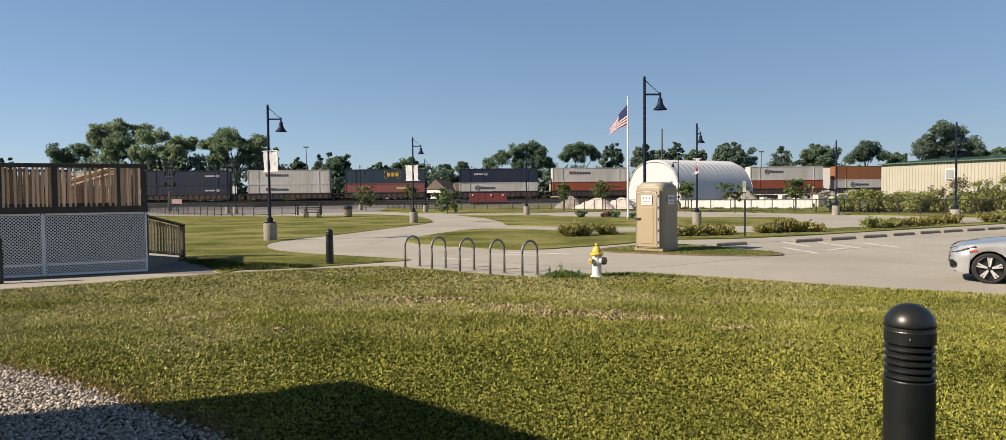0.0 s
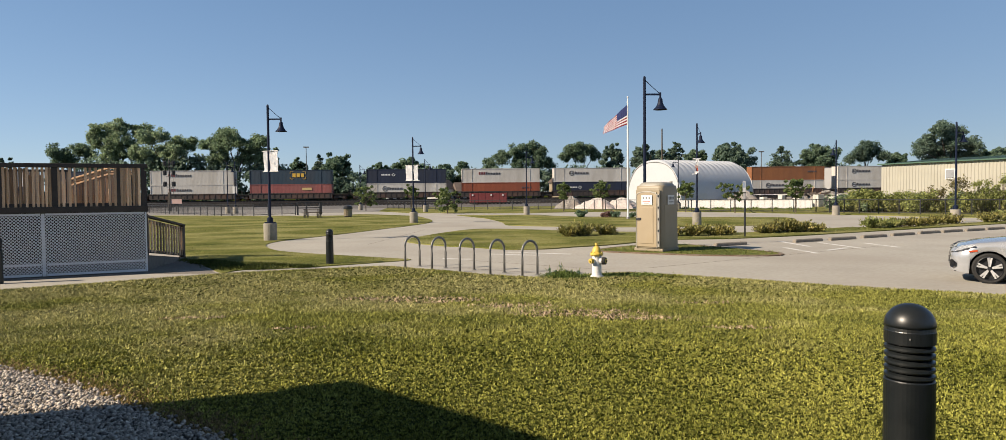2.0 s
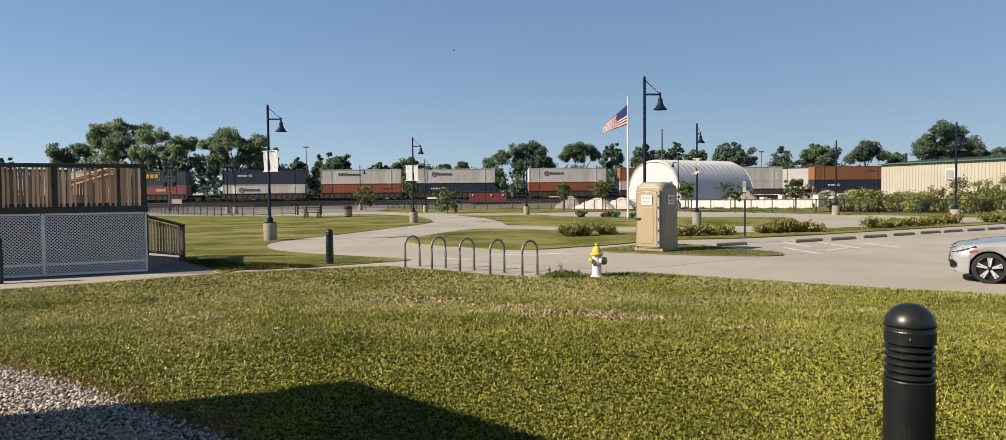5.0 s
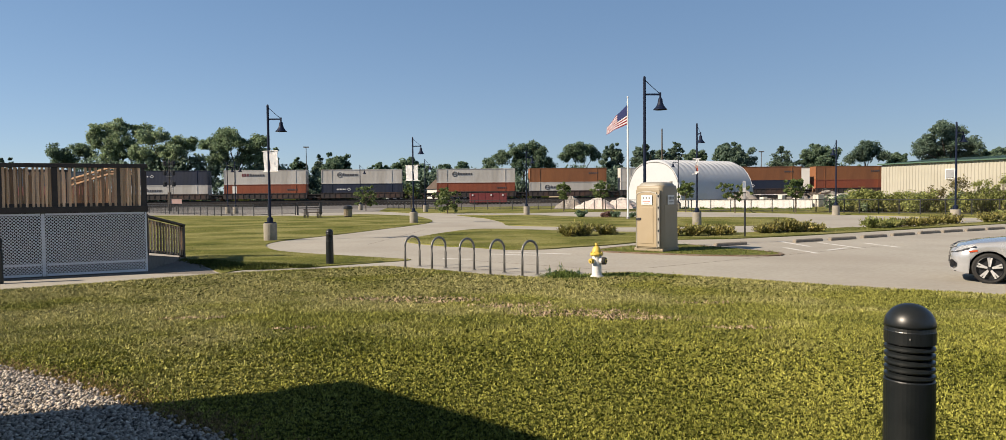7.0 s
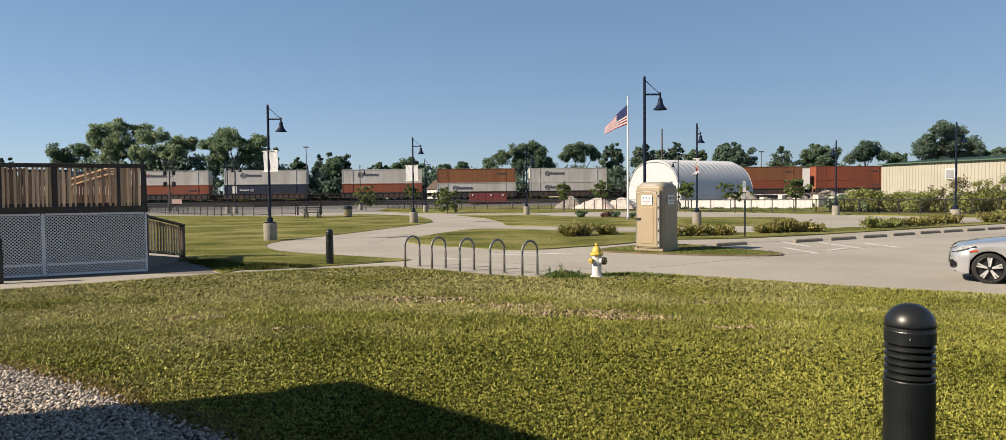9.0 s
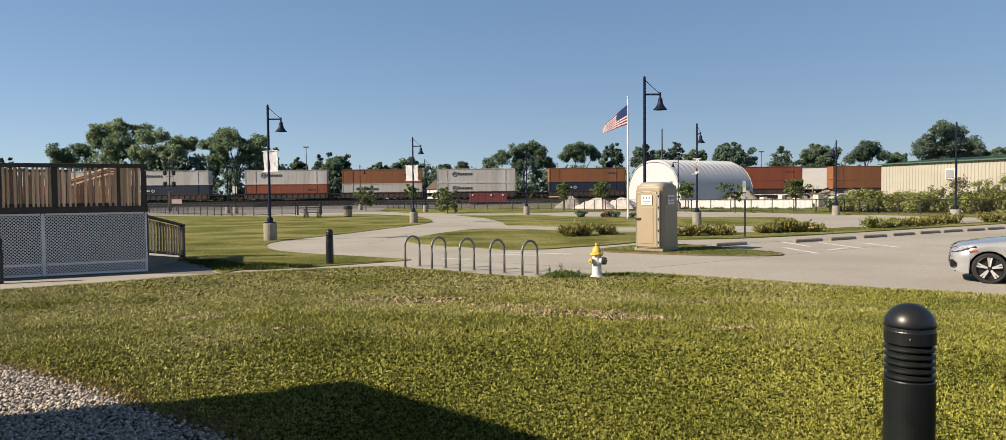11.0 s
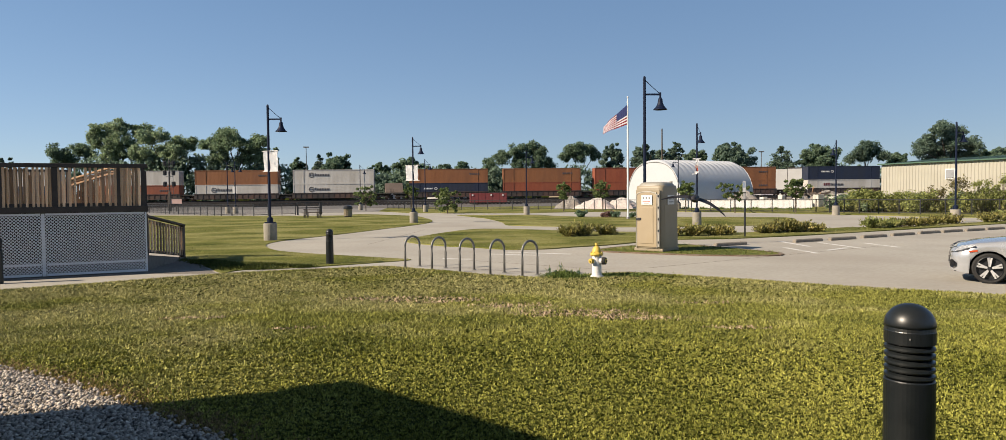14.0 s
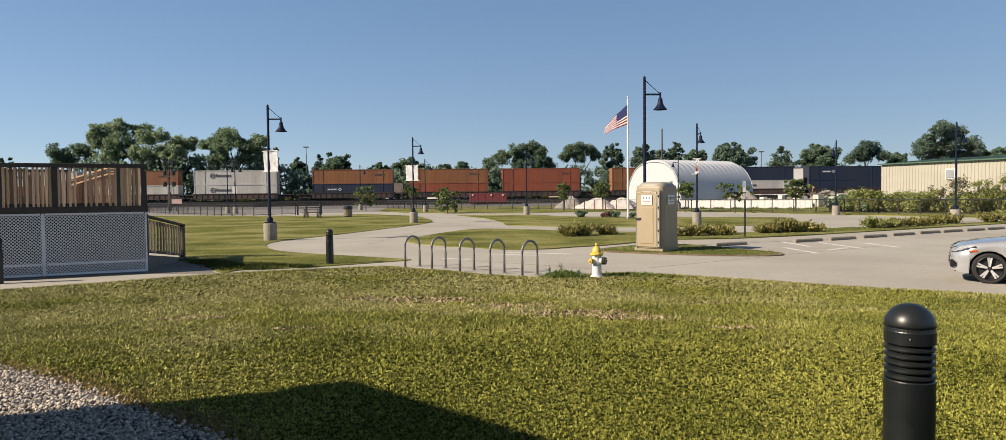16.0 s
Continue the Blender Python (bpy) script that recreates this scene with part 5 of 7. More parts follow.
def deck():
    top = thing("deck", pose(-9.0, 17.8, 0.018, 0, 0, DECK_TURN), "raised wooden deck with weathered pickets above white lattice", "deck", kind="")
    L = 7.0
    for x0, x1 in ((-2.21, 0.0), (-4.65, -2.212), (-7.0, -4.652)):
        bm = bmesh.new()
        for xx in (x0 + 0.018, x1 - 0.018):
            box(bm, (xx, 0, 0.77), (0.036, 0.03, 1.5))
        for z in (0.05, 0.30, 1.50):
            box(bm, ((x0 + x1) / 2, 0.002, z), (x1 - x0 - 0.1, 0.026, 0.05))
        panel = part("lattice_frame", bm, M_LATTICE, top)
        bm = bmesh.new()
        z0, z1, step = 0.06, 1.5, 0.076
        h = z1 - z0
        for s, yy in ((1, 0.004), (-1, 0.012)):
            k = x0 - h
            while k < x1 + h:
                xa, xb = k, k + s * h
                dx = xb - xa
                t1, t2 = (x0 + 0.03 - xa) / dx, (x1 - 0.03 - xa) / dx
                ta, tb = max(0.0, min(t1, t2)), min(1.0, max(t1, t2))
                if tb - ta > 0.02:
                    bar(bm, (xa + dx * ta, yy, z0 + h * ta), (xa + dx * tb, yy, z0 + h * tb), 0.007, 0.0160)
                k += step
        part("lattice", bm, M_LATTICE, panel)
    # Added solid block; its dark brown gives the shade behind the lattice.
    part("under_deck", box(bmesh.new(), (-L / 2, 1.7, 0.75), (L - 0.3, 3.0, 1.4)), M_BROWN, top, "solid brown block standing in for the shade under the deck")
    part("fascia", box(bmesh.new(), (-L / 2 - 0.05, -0.02, 1.605), (L + 0.2, 0.05, 0.15)), M_BROWN, top)
    part("floor", box(bmesh.new(), (-L / 2, 1.7, 1.50), (L, 3.4, 0.06)), M_BROWN, top)
    rng = np.random.default_rng(11)
    first = part("picket", box(bmesh.new(), (0, 0, 0.485), (0.054, 0.022, 0.97)), M_PICKET, top)
    first.location = (-0.145, 0.0, 1.68)
    # close-set pickets, then the open bay with few of them left, then close-set again to the far corner
    lay = [(x, 0.0, 1.68, rng.uniform(-0.8, 0.8), rng.uniform(-45, -10)) for x in (-0.20, -0.268, -0.345, -0.405, -0.475, -0.53)]
    lay += [(x, 0.0, 1.68, r, yaw) for x, r, yaw in ((-0.672, 0.3, -12), (-0.792, -0.5, -30), (-0.945, 0.4, 4), (-1.082, 0.0, -34), (-1.20, -0.4, 8), (-1.312, 0.6, -26), (-1.53, 0, -60), (-1.635, 0.2, 10), (-1.768, -0.3, -22), (-1.872, 0.5, -45))]
    x = -2.04
    while x > -6.95:
        if rng.uniform() > 0.10:
            lay.append((x, 0.0, 1.68 + rng.uniform(-0.02, 0.015), rng.uniform(-0.9, 0.9), rng.choice([-8, -20, -28, -36, -45]) + rng.uniform(-5, 5)))
        x -= rng.uniform(0.058, 0.096)
    x = -2.0
    while x > -6.9:                                       # the rail along the back of the deck
        lay.append((x, 3.3, 1.68, rng.uniform(-0.8, 0.8), rng.uniform(-25, 0)))
        x -= 0.085
    for x, y, z, r, yaw in lay:
        o = new("picket", first.data)
        o.parent = top
        o.matrix_basis = pose(x, y, z, 0, r, yaw)
    # Boards wear the shade-toned cedar to darken the gaps between pickets.
    dark = part("rear_board", box(bmesh.new(), (0, 0, 0.46), (0.07, 0.02, 0.9)), M_CEDAR_SHADE_BROWN, top, "board behind the pickets, toned dark as shaded wood")
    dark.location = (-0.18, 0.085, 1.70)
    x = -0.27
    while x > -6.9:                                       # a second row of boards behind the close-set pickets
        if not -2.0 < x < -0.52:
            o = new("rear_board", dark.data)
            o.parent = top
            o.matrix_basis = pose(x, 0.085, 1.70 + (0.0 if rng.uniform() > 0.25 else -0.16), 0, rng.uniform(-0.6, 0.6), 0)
        x -= 0.088
    for x, wd in ((-0.06, 0.09), (-0.60, 0.075), (-1.95, 0.12), (-3.0, 0.10), (-4.3, 0.09), (-5.6, 0.09), (-6.9, 0.09)):
        part("post", box(bmesh.new(), (x, 0.045, 2.15), (wd, 0.09, 1.02)), M_BROWN, top)
    for x in (-0.06, -2.0, -4.5, -6.9):
        part("post", box(bmesh.new(), (x, 3.36, 2.15), (0.09, 0.09, 1.02)), M_BROWN, top)
    part("top_rail", box(bmesh.new(), (-L / 2, 0.03, 2.675), (L + 0.1, 0.14, 0.10), bevel=0.008), M_BROWN, top)
    part("lower_rail", box(bmesh.new(), (-L / 2, 0.03, 1.72), (L, 0.05, 0.08)), M_BROWN, top)
    part("top_rail", box(bmesh.new(), (-4.4, 3.33, 2.66), (5.0, 0.14, 0.06)), M_BROWN, top)
    # the stair rail behind: a pale cap, a dark rail under it, pickets below
    a, b, c = Vector((-2.303, 4.7, 2.361)), Vector((-0.997, 3.85, 2.763)), Vector((-0.388, 3.45, 2.748))
    for p, q in ((a, b), (b, c)):
        part("stair_rail", bar(bmesh.new(), p, q, 0.14, 0.045), M_CEDAR_SHADE_BROWN, top, "pale weathered cap of the stair rail")
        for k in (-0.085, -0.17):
            part("stair_rail", bar(bmesh.new(), p + Vector((0, 0, k)), q + Vector((0, 0, k)), 0.04, 0.05), M_CEDAR_SHADE_BROWN, top)
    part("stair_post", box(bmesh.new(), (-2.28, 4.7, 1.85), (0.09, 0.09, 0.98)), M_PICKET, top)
    sp = part("stair_picket", box(bmesh.new(), (0, 0, -0.5), (0.062, 0.02, 1.0)), M_CEDAR_SHADE_BROWN, top)
    for k in range(23):
        x = a.x + 0.06 + 0.078 * k
        o = sp if k == 0 else new("stair_picket", sp.data)
        o.parent = top
        o.matrix_basis = pose(x, 4.74 - 0.652 * (x - a.x), min(2.755, a.z + (x - a.x) * 0.308) - 0.06, 0, 0, rng.uniform(-14, 8))


deck()


def ramp():
    top = thing("ramp", pose(0, 0, 0.018), "concrete ramp with a brown picket handrail", "ramp")
    bm = bmesh.new()
    a = [(-9.22, 18.0), (-9.74, 21.6), (-11.4, 21.9), (-11.0, 18.6)]
    zs = [0.42, 0.03, 0.03, 0.42]
    up = [bm.verts.new((x, y, z)) for (x, y), z in zip(a, zs)]
    lo = [bm.verts.new((x, y, -0.01)) for (x, y) in a]
    bm.faces.new(up)
    for k in range(4):
        bm.faces.new((up[k], lo[k], lo[(k + 1) % 4], up[(k + 1) % 4]))
    bmesh.ops.recalc_face_normals(bm, faces=bm.faces[:])
    part("slope", bm, M_APRON_SHADE, top)
    # Added slab that paints the shade beside the deck and ramp.
    part("apron", slab(bmesh.new(), [(-15.27, 14.69), (-15.07, 14.27), (-8.78, 17.35), (-7.05, 17.28), (-8.05, 18.9), (-9.02, 20.6), (-9.74, 21.9), (-9.21, 18.02), (-8.99, 17.77)], 0.006, 0.02), M_APRON_SHADE, top, "apron slab coloured with the shade along the deck and ramp")
    p, q = Vector((-9.16, 18.0, 0)), Vector((-9.76, 21.4, 0))
    for side in (0, 1):
        off = Vector((-1.35, -0.1, 0)) * side
        for t, h0, h1 in ((0.0, 0.40, 1.47), (1.0, 0.0, 1.06)):
            c = p.lerp(q, t) + off
            part("post", box(bmesh.new(), (c.x, c.y, (h0 + h1) / 2), (0.13, 0.13, h1 - h0)), M_BROWN, top)
        part("handrail", bar(bmesh.new(), p + off + Vector((0, 0, 1.42)), q + off + Vector((0, 0.08, 1.03)), 0.14, 0.05), M_BROWN, top)
        for z0, z1 in ((1.30, 0.92), (0.52, 0.14)):
            part("rail", bar(bmesh.new(), p + off + Vector((0, 0, z0)), q + off + Vector((0, 0, z1)), 0.05, 0.08), M_BROWN, top)
        base = box(bmesh.new(), (0, 0, 0.42), (0.035, 0.066, 0.84))
        b0 = part("picket", base, M_PICKET, top)
        for k in range(13):
            t = (k + 0.7) / 13.4
            c = p.lerp(q, t) + off
            o = b0 if k == 0 else new("picket", b0.data)
            o.parent = top
            o.matrix_basis = pose(c.x + 0.04, c.y, 0.50 - 0.38 * t, 0, 0, 10)


ramp()


# ---- parked car ----
def car():
    top = thing("car", pose(9.66, 13.96, 0.018, 0, 0, CAR_TURN) @ Matrix.Diagonal((0.93, 0.93, 0.93, 1)), "silver saloon car with dark alloy wheels, parked", "car")
    # local axes: x towards the tail, y to the far side; origin under the near front wheel's outer face
    half, wb, r = 0.90, 2.70, 0.325
    front, tail = -0.70, 3.75
    st = sorted(set([round(v, 3) for v in np.linspace(front, tail, 60)] + [round(c + 0.37 * math.cos(a), 3) for c in (0, wb) for a in np.linspace(0, math.pi, 11)]))

    def low(x):
        z = 0.20 + 0.06 * max(0, (-0.4 - x) / 0.3)
        for c in (0, wb):
            if abs(x - c) < 0.37:
                z = max(z, 0.325 + math.sqrt(0.37 ** 2 - (x - c) ** 2))
        return z

    def belt(x):                                          # height of the shoulder line
        pts = [(-0.70, 0.60), (-0.655, 0.68), (-0.52, 0.77), (-0.2, 0.84), (0.4, 0.89), (1.0, 0.93), (2.2, 0.97), (3.2, 0.98), (3.6, 0.95), (3.75, 0.80)]
        return float(np.interp(x, *zip(*pts)))

    def hood(x):
        pts = [(-0.70, 0.62), (-0.64, 0.72), (-0.52, 0.81), (-0.2, 0.90), (0.4, 0.97), (0.75, 1.0), (1.0, 1.0), (3.0, 1.05), (3.6, 1.0), (3.75, 0.82)]
        return float(np.interp(x, *zip(*pts)))

    def wide(x):
        pts = [(-0.70, 0.50), (-0.68, 0.62), (-0.63, 0.74), (-0.52, 0.83), (-0.3, 0.885), (0.2, 0.90), (3.0, 0.90), (3.5, 0.84), (3.75, 0.62)]
        return float(np.interp(x, *zip(*pts)))

    bm = bmesh.new()
    rows = []
    for x in st:
        w, zl, zb, zh = wide(x), low(x), belt(x), hood(x)
        zl = min(zl, zb - 0.03)
        half_sec = [(w - 0.03, zl), (w, zl + 0.25 * (zb - zl)), (w + 0.005, zl + 0.6 * (zb - zl)), (w - 0.015, zb), (w - 0.10, zb + 0.4 * (zh - zb)), (w * 0.6, zh - 0.015), (0, zh)]
        sec = [(-a, b) for a, b in half_sec] + [(a, b) for a, b in half_sec[-2::-1]]
        rows.append([bm.verts.new((x, half + a, b)) for a, b in sec])
    for a, b in zip(rows, rows[1:]):
        for k in range(len(a) - 1):
            bm.faces.new((a[k], b[k], b[k + 1], a[k + 1]))
    bm.faces.new(rows[0])
    bm.faces.new(rows[-1][::-1])
    bmesh.ops.recalc_face_normals(bm, faces=bm.faces[:])
    body = part("body", bm, M_CAR, top, smooth=True)
    bm = bmesh.new()                                      # greenhouse
    prof = [(0.55, 0.97, 0.80), (1.35, 1.36, 0.62), (1.9, 1.42, 0.60), (2.6, 1.36, 0.60), (3.35, 1.04, 0.70)]
    rows = []
    for x, z, w in prof:
        rows.append([bm.verts.new((x, half + a, b)) for a, b in ((-0.82, 0.95), (-w, z - 0.04), (-w * 0.8, z), (w * 0.8, z), (w, z - 0.04), (0.82, 0.95))])
    for a, b in zip(rows, rows[1:]):
        for k in range(5):
            bm.faces.new((a[k], b[k], b[k + 1], a[k + 1]))
    part("windows", bm, M_GLASS_DARK, top, "dark glass cabin")
    bm = bmesh.new()
    for a, b in zip(prof[1:3], prof[2:4]):
        bar(bm, (a[0], half, a[1] + 0.005), (b[0], half, b[1] + 0.005), 1.05, 0.03)
    part("roof", bm, M_CAR, top)
    bm = bmesh.new()
    box(bm, (1.55, half, 0.24), (3.9, 1.4, 0.14))
    box(bm, (1.5, half, 0.50), (3.2, 1.2, 0.42))
    part("underbody", bm, M_RUBBER, top, "dark underbody and wheel wells")
    for x in (0, wb):
        for y, s in ((0.0, 1), (1.8, -1)):
            bm = bmesh.new()
            m = pose(x, y + s * 0.02, r, 90 if s > 0 else -90, 0, 0)
            lathe(bm, [(0.252, -0.10), (0.30, -0.115), (r - 0.006, -0.09), (r, -0.03), (r, 0.05), (r - 0.006, 0.085), (0.298, 0.105), (0.252, 0.098), (0.252, 0.0)], 36, m @ pose(0, 0, -0.09))
            wheel = part("tyre", bm, M_RUBBER, top, smooth=False)
            bm = bmesh.new()
            mm = m @ pose(0, 0, -0.075)
            lathe(bm, [(0.25, 0.02), (0.256, 0.085), (0.244, 0.094), (0.232, 0.02), (0.215, -0.03), (0, -0.03)], 36, mm)
            part("rim", bm, M_BLACK, wheel, "black alloy rim")
            for k in range(5):
                a = 2 * math.pi * k / 5 + 0.3
                bm = bmesh.new()
                for da in (-0.13, 0.13):
                    p0 = mm @ Vector((0.04 * math.cos(a), 0.04 * math.sin(a), 0.075))
                    p1 = mm @ Vector((0.236 * math.cos(a + da), 0.236 * math.sin(a + da), 0.082))
                    d = (p1 - p0)
                    bmesh.ops.create_cube(bm, size=1.0, matrix=Matrix.Translation((p0 + p1) / 2) @ d.to_track_quat("X", "Y").to_matrix().to_4x4() @ Matrix.Diagonal((d.length, 0.036, 0.03, 1)))
                part("spoke", bm, M_CHROME, wheel, "machined bright spoke")
            part("hub_cap", lathe(bmesh.new(), [(0.05, 0.06), (0.048, 0.09), (0, 0.094)], 16, mm), M_BLACK, wheel)
    for s in (-1, 1):
        y = half + s * 0.70
        bm = bmesh.new()
        v = [bm.verts.new((x, half + s * b, z)) for x, b, z in ((-0.69, 0.56, 0.655), (-0.63, 0.775, 0.675), (-0.50, 0.865, 0.715), (-0.24, 0.905, 0.80), (-0.30, 0.86, 0.835), (-0.50, 0.78, 0.805), (-0.66, 0.56, 0.725))]
        bm.faces.new(v)
        bmesh.ops.solidify(bm, geom=bm.faces[:], thickness=0.03)
        bmesh.ops.translate(bm, vec=(-0.010, s * 0.014, 0), verts=bm.verts[:])
        bezel = part("headlight", bm, M_HEADLIGHT, body, "clear headlight")
        bm = bmesh.new()
        bar(bm, (-0.675, half + s * 0.62, 0.645), (-0.26, half + s * 0.918, 0.795), 0.02, 0.018)
        part("headlight_edge", bm, M_BLACK, bezel, "black lower edge of the headlight")
        for t in (0.35, 0.6):
            q = Vector((-0.68, half + s * 0.64, 0.69)).lerp(Vector((-0.34, half + s * 0.895, 0.80)), t)
            part("lamp_bowl", rod(bmesh.new(), q, q + Vector((-0.016, s * 0.012, 0)), 0.034, seg=12), M_GLASS_DARK, bezel)
        bm = bmesh.new()
        vs = [bm.verts.new((x, half + s * b, z)) for x, b, z in ((-0.70, 0.60, 0.47), (-0.665, 0.72, 0.50), (-0.60, 0.80, 0.44), (-0.605, 0.80, 0.36), (-0.66, 0.72, 0.31), (-0.70, 0.60, 0.33))]
        bm.faces.new(vs)
        bmesh.ops.solidify(bm, geom=bm.faces[:], thickness=0.03)
        bmesh.ops.translate(bm, vec=(-0.012, s * 0.012, 0), verts=bm.verts[:])
        part("fog_light", bm, M_BLACK, body, "black fog lamp recess")
        bm = bmesh.new()
        box(bm, (-0.30, half + s * 0.893, 0.69), (0.16, 0.02, 0.035), ry=-8)
        part("side_marker", bm, M_ORANGE_LENS, body, "orange side marker")
    bm = bmesh.new()
    box(bm, (-0.688, half, 0.56), (0.03, 0.80, 0.08), bevel=0.01)
    box(bm, (-0.685, half, 0.36), (0.03, 0.84, 0.12), bevel=0.01)
    part("grille", bm, M_BLACK, body, "black grille")
    bm = bmesh.new()
    box(bm, (-0.52, half, 0.235), (0.22, 1.20, 0.03))
    part("front_lip", bm, M_RUBBER, body)
    for s in (-1, 1):
        bm = box(bmesh.new(), (1.05, half + s * 0.95, 1.0), (0.12, 0.20, 0.13), bevel=0.03)
        part("mirror", bm, M_CAR, body)


CAR_TURN = -31.0
car()


# ---- fabric shelter ----
def shelter():
    top = thing("fabric_shelter", pose(20.2, 95.0, 0.05, 0, 0, -58), "white ribbed fabric storage shelter with arched roof", "storage shelter")
    bm = bmesh.new()
    n, w, h, L = 30, 5.2, 6.1, 14.2
    rows = []
    for j in range(121):
        y = L * j / 120
        sag0 = 0.27 * abs(math.sin(math.pi * j / 120 * 15)) ** 0.7
        rows.append([bm.verts.new(((w + sag0 * math.sin(a) ** 8 - 0.1) * math.copysign(abs(math.cos(a)) ** 0.8, math.cos(a)), y, (h + sag0 * math.sin(a) ** 8 - 0.1) * math.sin(a) ** 0.8)) for a in np.linspace(0, math.pi, n)])
    for a, b in zip(rows, rows[1:]):
        for k in range(n - 1):
            bm.faces.new((a[k], a[k + 1], b[k + 1], b[k]))
    bmesh.ops.recalc_face_normals(bm, faces=bm.faces[:])
    part("cover", bm, M_TARP, top, smooth=True)
    for y in (0.02, L - 0.02):
        bm = bmesh.new()
        vs = [bm.verts.new(((w - 0.05) * math.copysign(abs(math.cos(a)) ** 0.8, math.cos(a)), y, (h - 0.05) * math.sin(a) ** 0.8)) for a in np.linspace(0, math.pi, n)]
        bm.faces.new(vs)
        part("end_wall", bm, M_TARP, top)
    for j in range(16):
        y = L * j / 15
        bm = bmesh.new()
        tube(bm, [((w - 0.2) * math.copysign(abs(math.cos(a)) ** 0.8, math.cos(a)), y, (h - 0.2) * math.sin(a) ** 0.8) for a in np.linspace(0, math.pi, n)], 0.04, 5)
        part("hoop", bm, M_GREY_TUBE, top)


shelter()


# ---- metal building ----
def metal_building():
    a, b = Vector((45.6, 85.0)), Vector((56.0, 60.0))
    d = (b - a)
    top = thing("warehouse", pose(a.x, a.y, 0.0, 0, 0, math.degrees(math.atan2(d.y, d.x))), "cream ribbed sheet-metal warehouse with green eaves", "warehouse", kind="")
    L = 60.0
    bm = bmesh.new()
    n = 160
    line = []
    for k in range(n):
        x, w = L * k / n, L / n
        line += [(x, 0.0), (x + w * 0.50, 0.0), (x + w * 0.60, -0.05), (x + w * 0.90, -0.05)]
    line.append((L, 0.0))
    lo = [bm.verts.new((x, y, -0.1)) for x, y in line]
    hi = [bm.verts.new((x, y, 5.0)) for x, y in line]
    for k in range(len(line) - 1):
        bm.faces.new((lo[k], lo[k + 1], hi[k + 1], hi[k]))
    part("front_wall", bm, M_CREAM, top)
    part("rear_walls", box(bmesh.new(), (L / 2, 9.1, 2.45), (L - 0.06, 18.0, 5.1)), M_CREAM, top)
    bm = bmesh.new()
    v = [bm.verts.new(p) for p in ((-0.3, -0.35, 5.02), (L + 0.3, -0.35, 5.02), (L + 0.3, 9.1, 5.75), (-0.3, 9.1, 5.75), (L + 0.3, 18.5, 5.02), (-0.3, 18.5, 5.02))]
    bm.faces.new((v[0], v[1], v[2], v[3]))
    bm.faces.new((v[3], v[2], v[4], v[5]))
    bmesh.ops.solidify(bm, geom=bm.faces[:], thickness=0.08)
    part("roof", bm, M_GREEN_TRIM, top, "green metal roof edge")
    part("gutter", box(bmesh.new(), (L / 2, -0.33, 5.0), (L + 0.5, 0.16, 0.13)), M_GREEN_TRIM, top)
    win = part("window_frame", box(bmesh.new(), (8.6, -0.06, 3.6), (1.15, 0.1, 1.15)), M_WHITE, top)
    part("pane", box(bmesh.new(), (8.6, -0.12, 3.6), (0.95, 0.02, 0.95)), M_PANE, win)
    lampb = part("wall_lamp", box(bmesh.new(), (16.4, -0.18, 4.2), (0.45, 0.3, 0.25), bevel=0.05), M_BROWN, top, "small dark wall lamp")


metal_building()


def tri_mesh(name, co, material, label, category):
    """One mesh from n loose triangles, co being n x 3 x 3."""
    n = len(co)
    me = bpy.data.meshes.new(name)
    me.vertices.add(3 * n)
    me.vertices.foreach_set("co", co.astype(np.float32).ravel())
    me.loops.add(3 * n)
    me.loops.foreach_set("vertex_index", np.arange(3 * n, dtype=np.int32))
    me.polygons.add(n)
    me.polygons.foreach_set("loop_start", np.arange(0, 3 * n, 3, dtype=np.int32))
    me.update(calc_edges=True)
    me.materials.append(material)
    return tagged(new(name, me), label, category, kind="stuff")


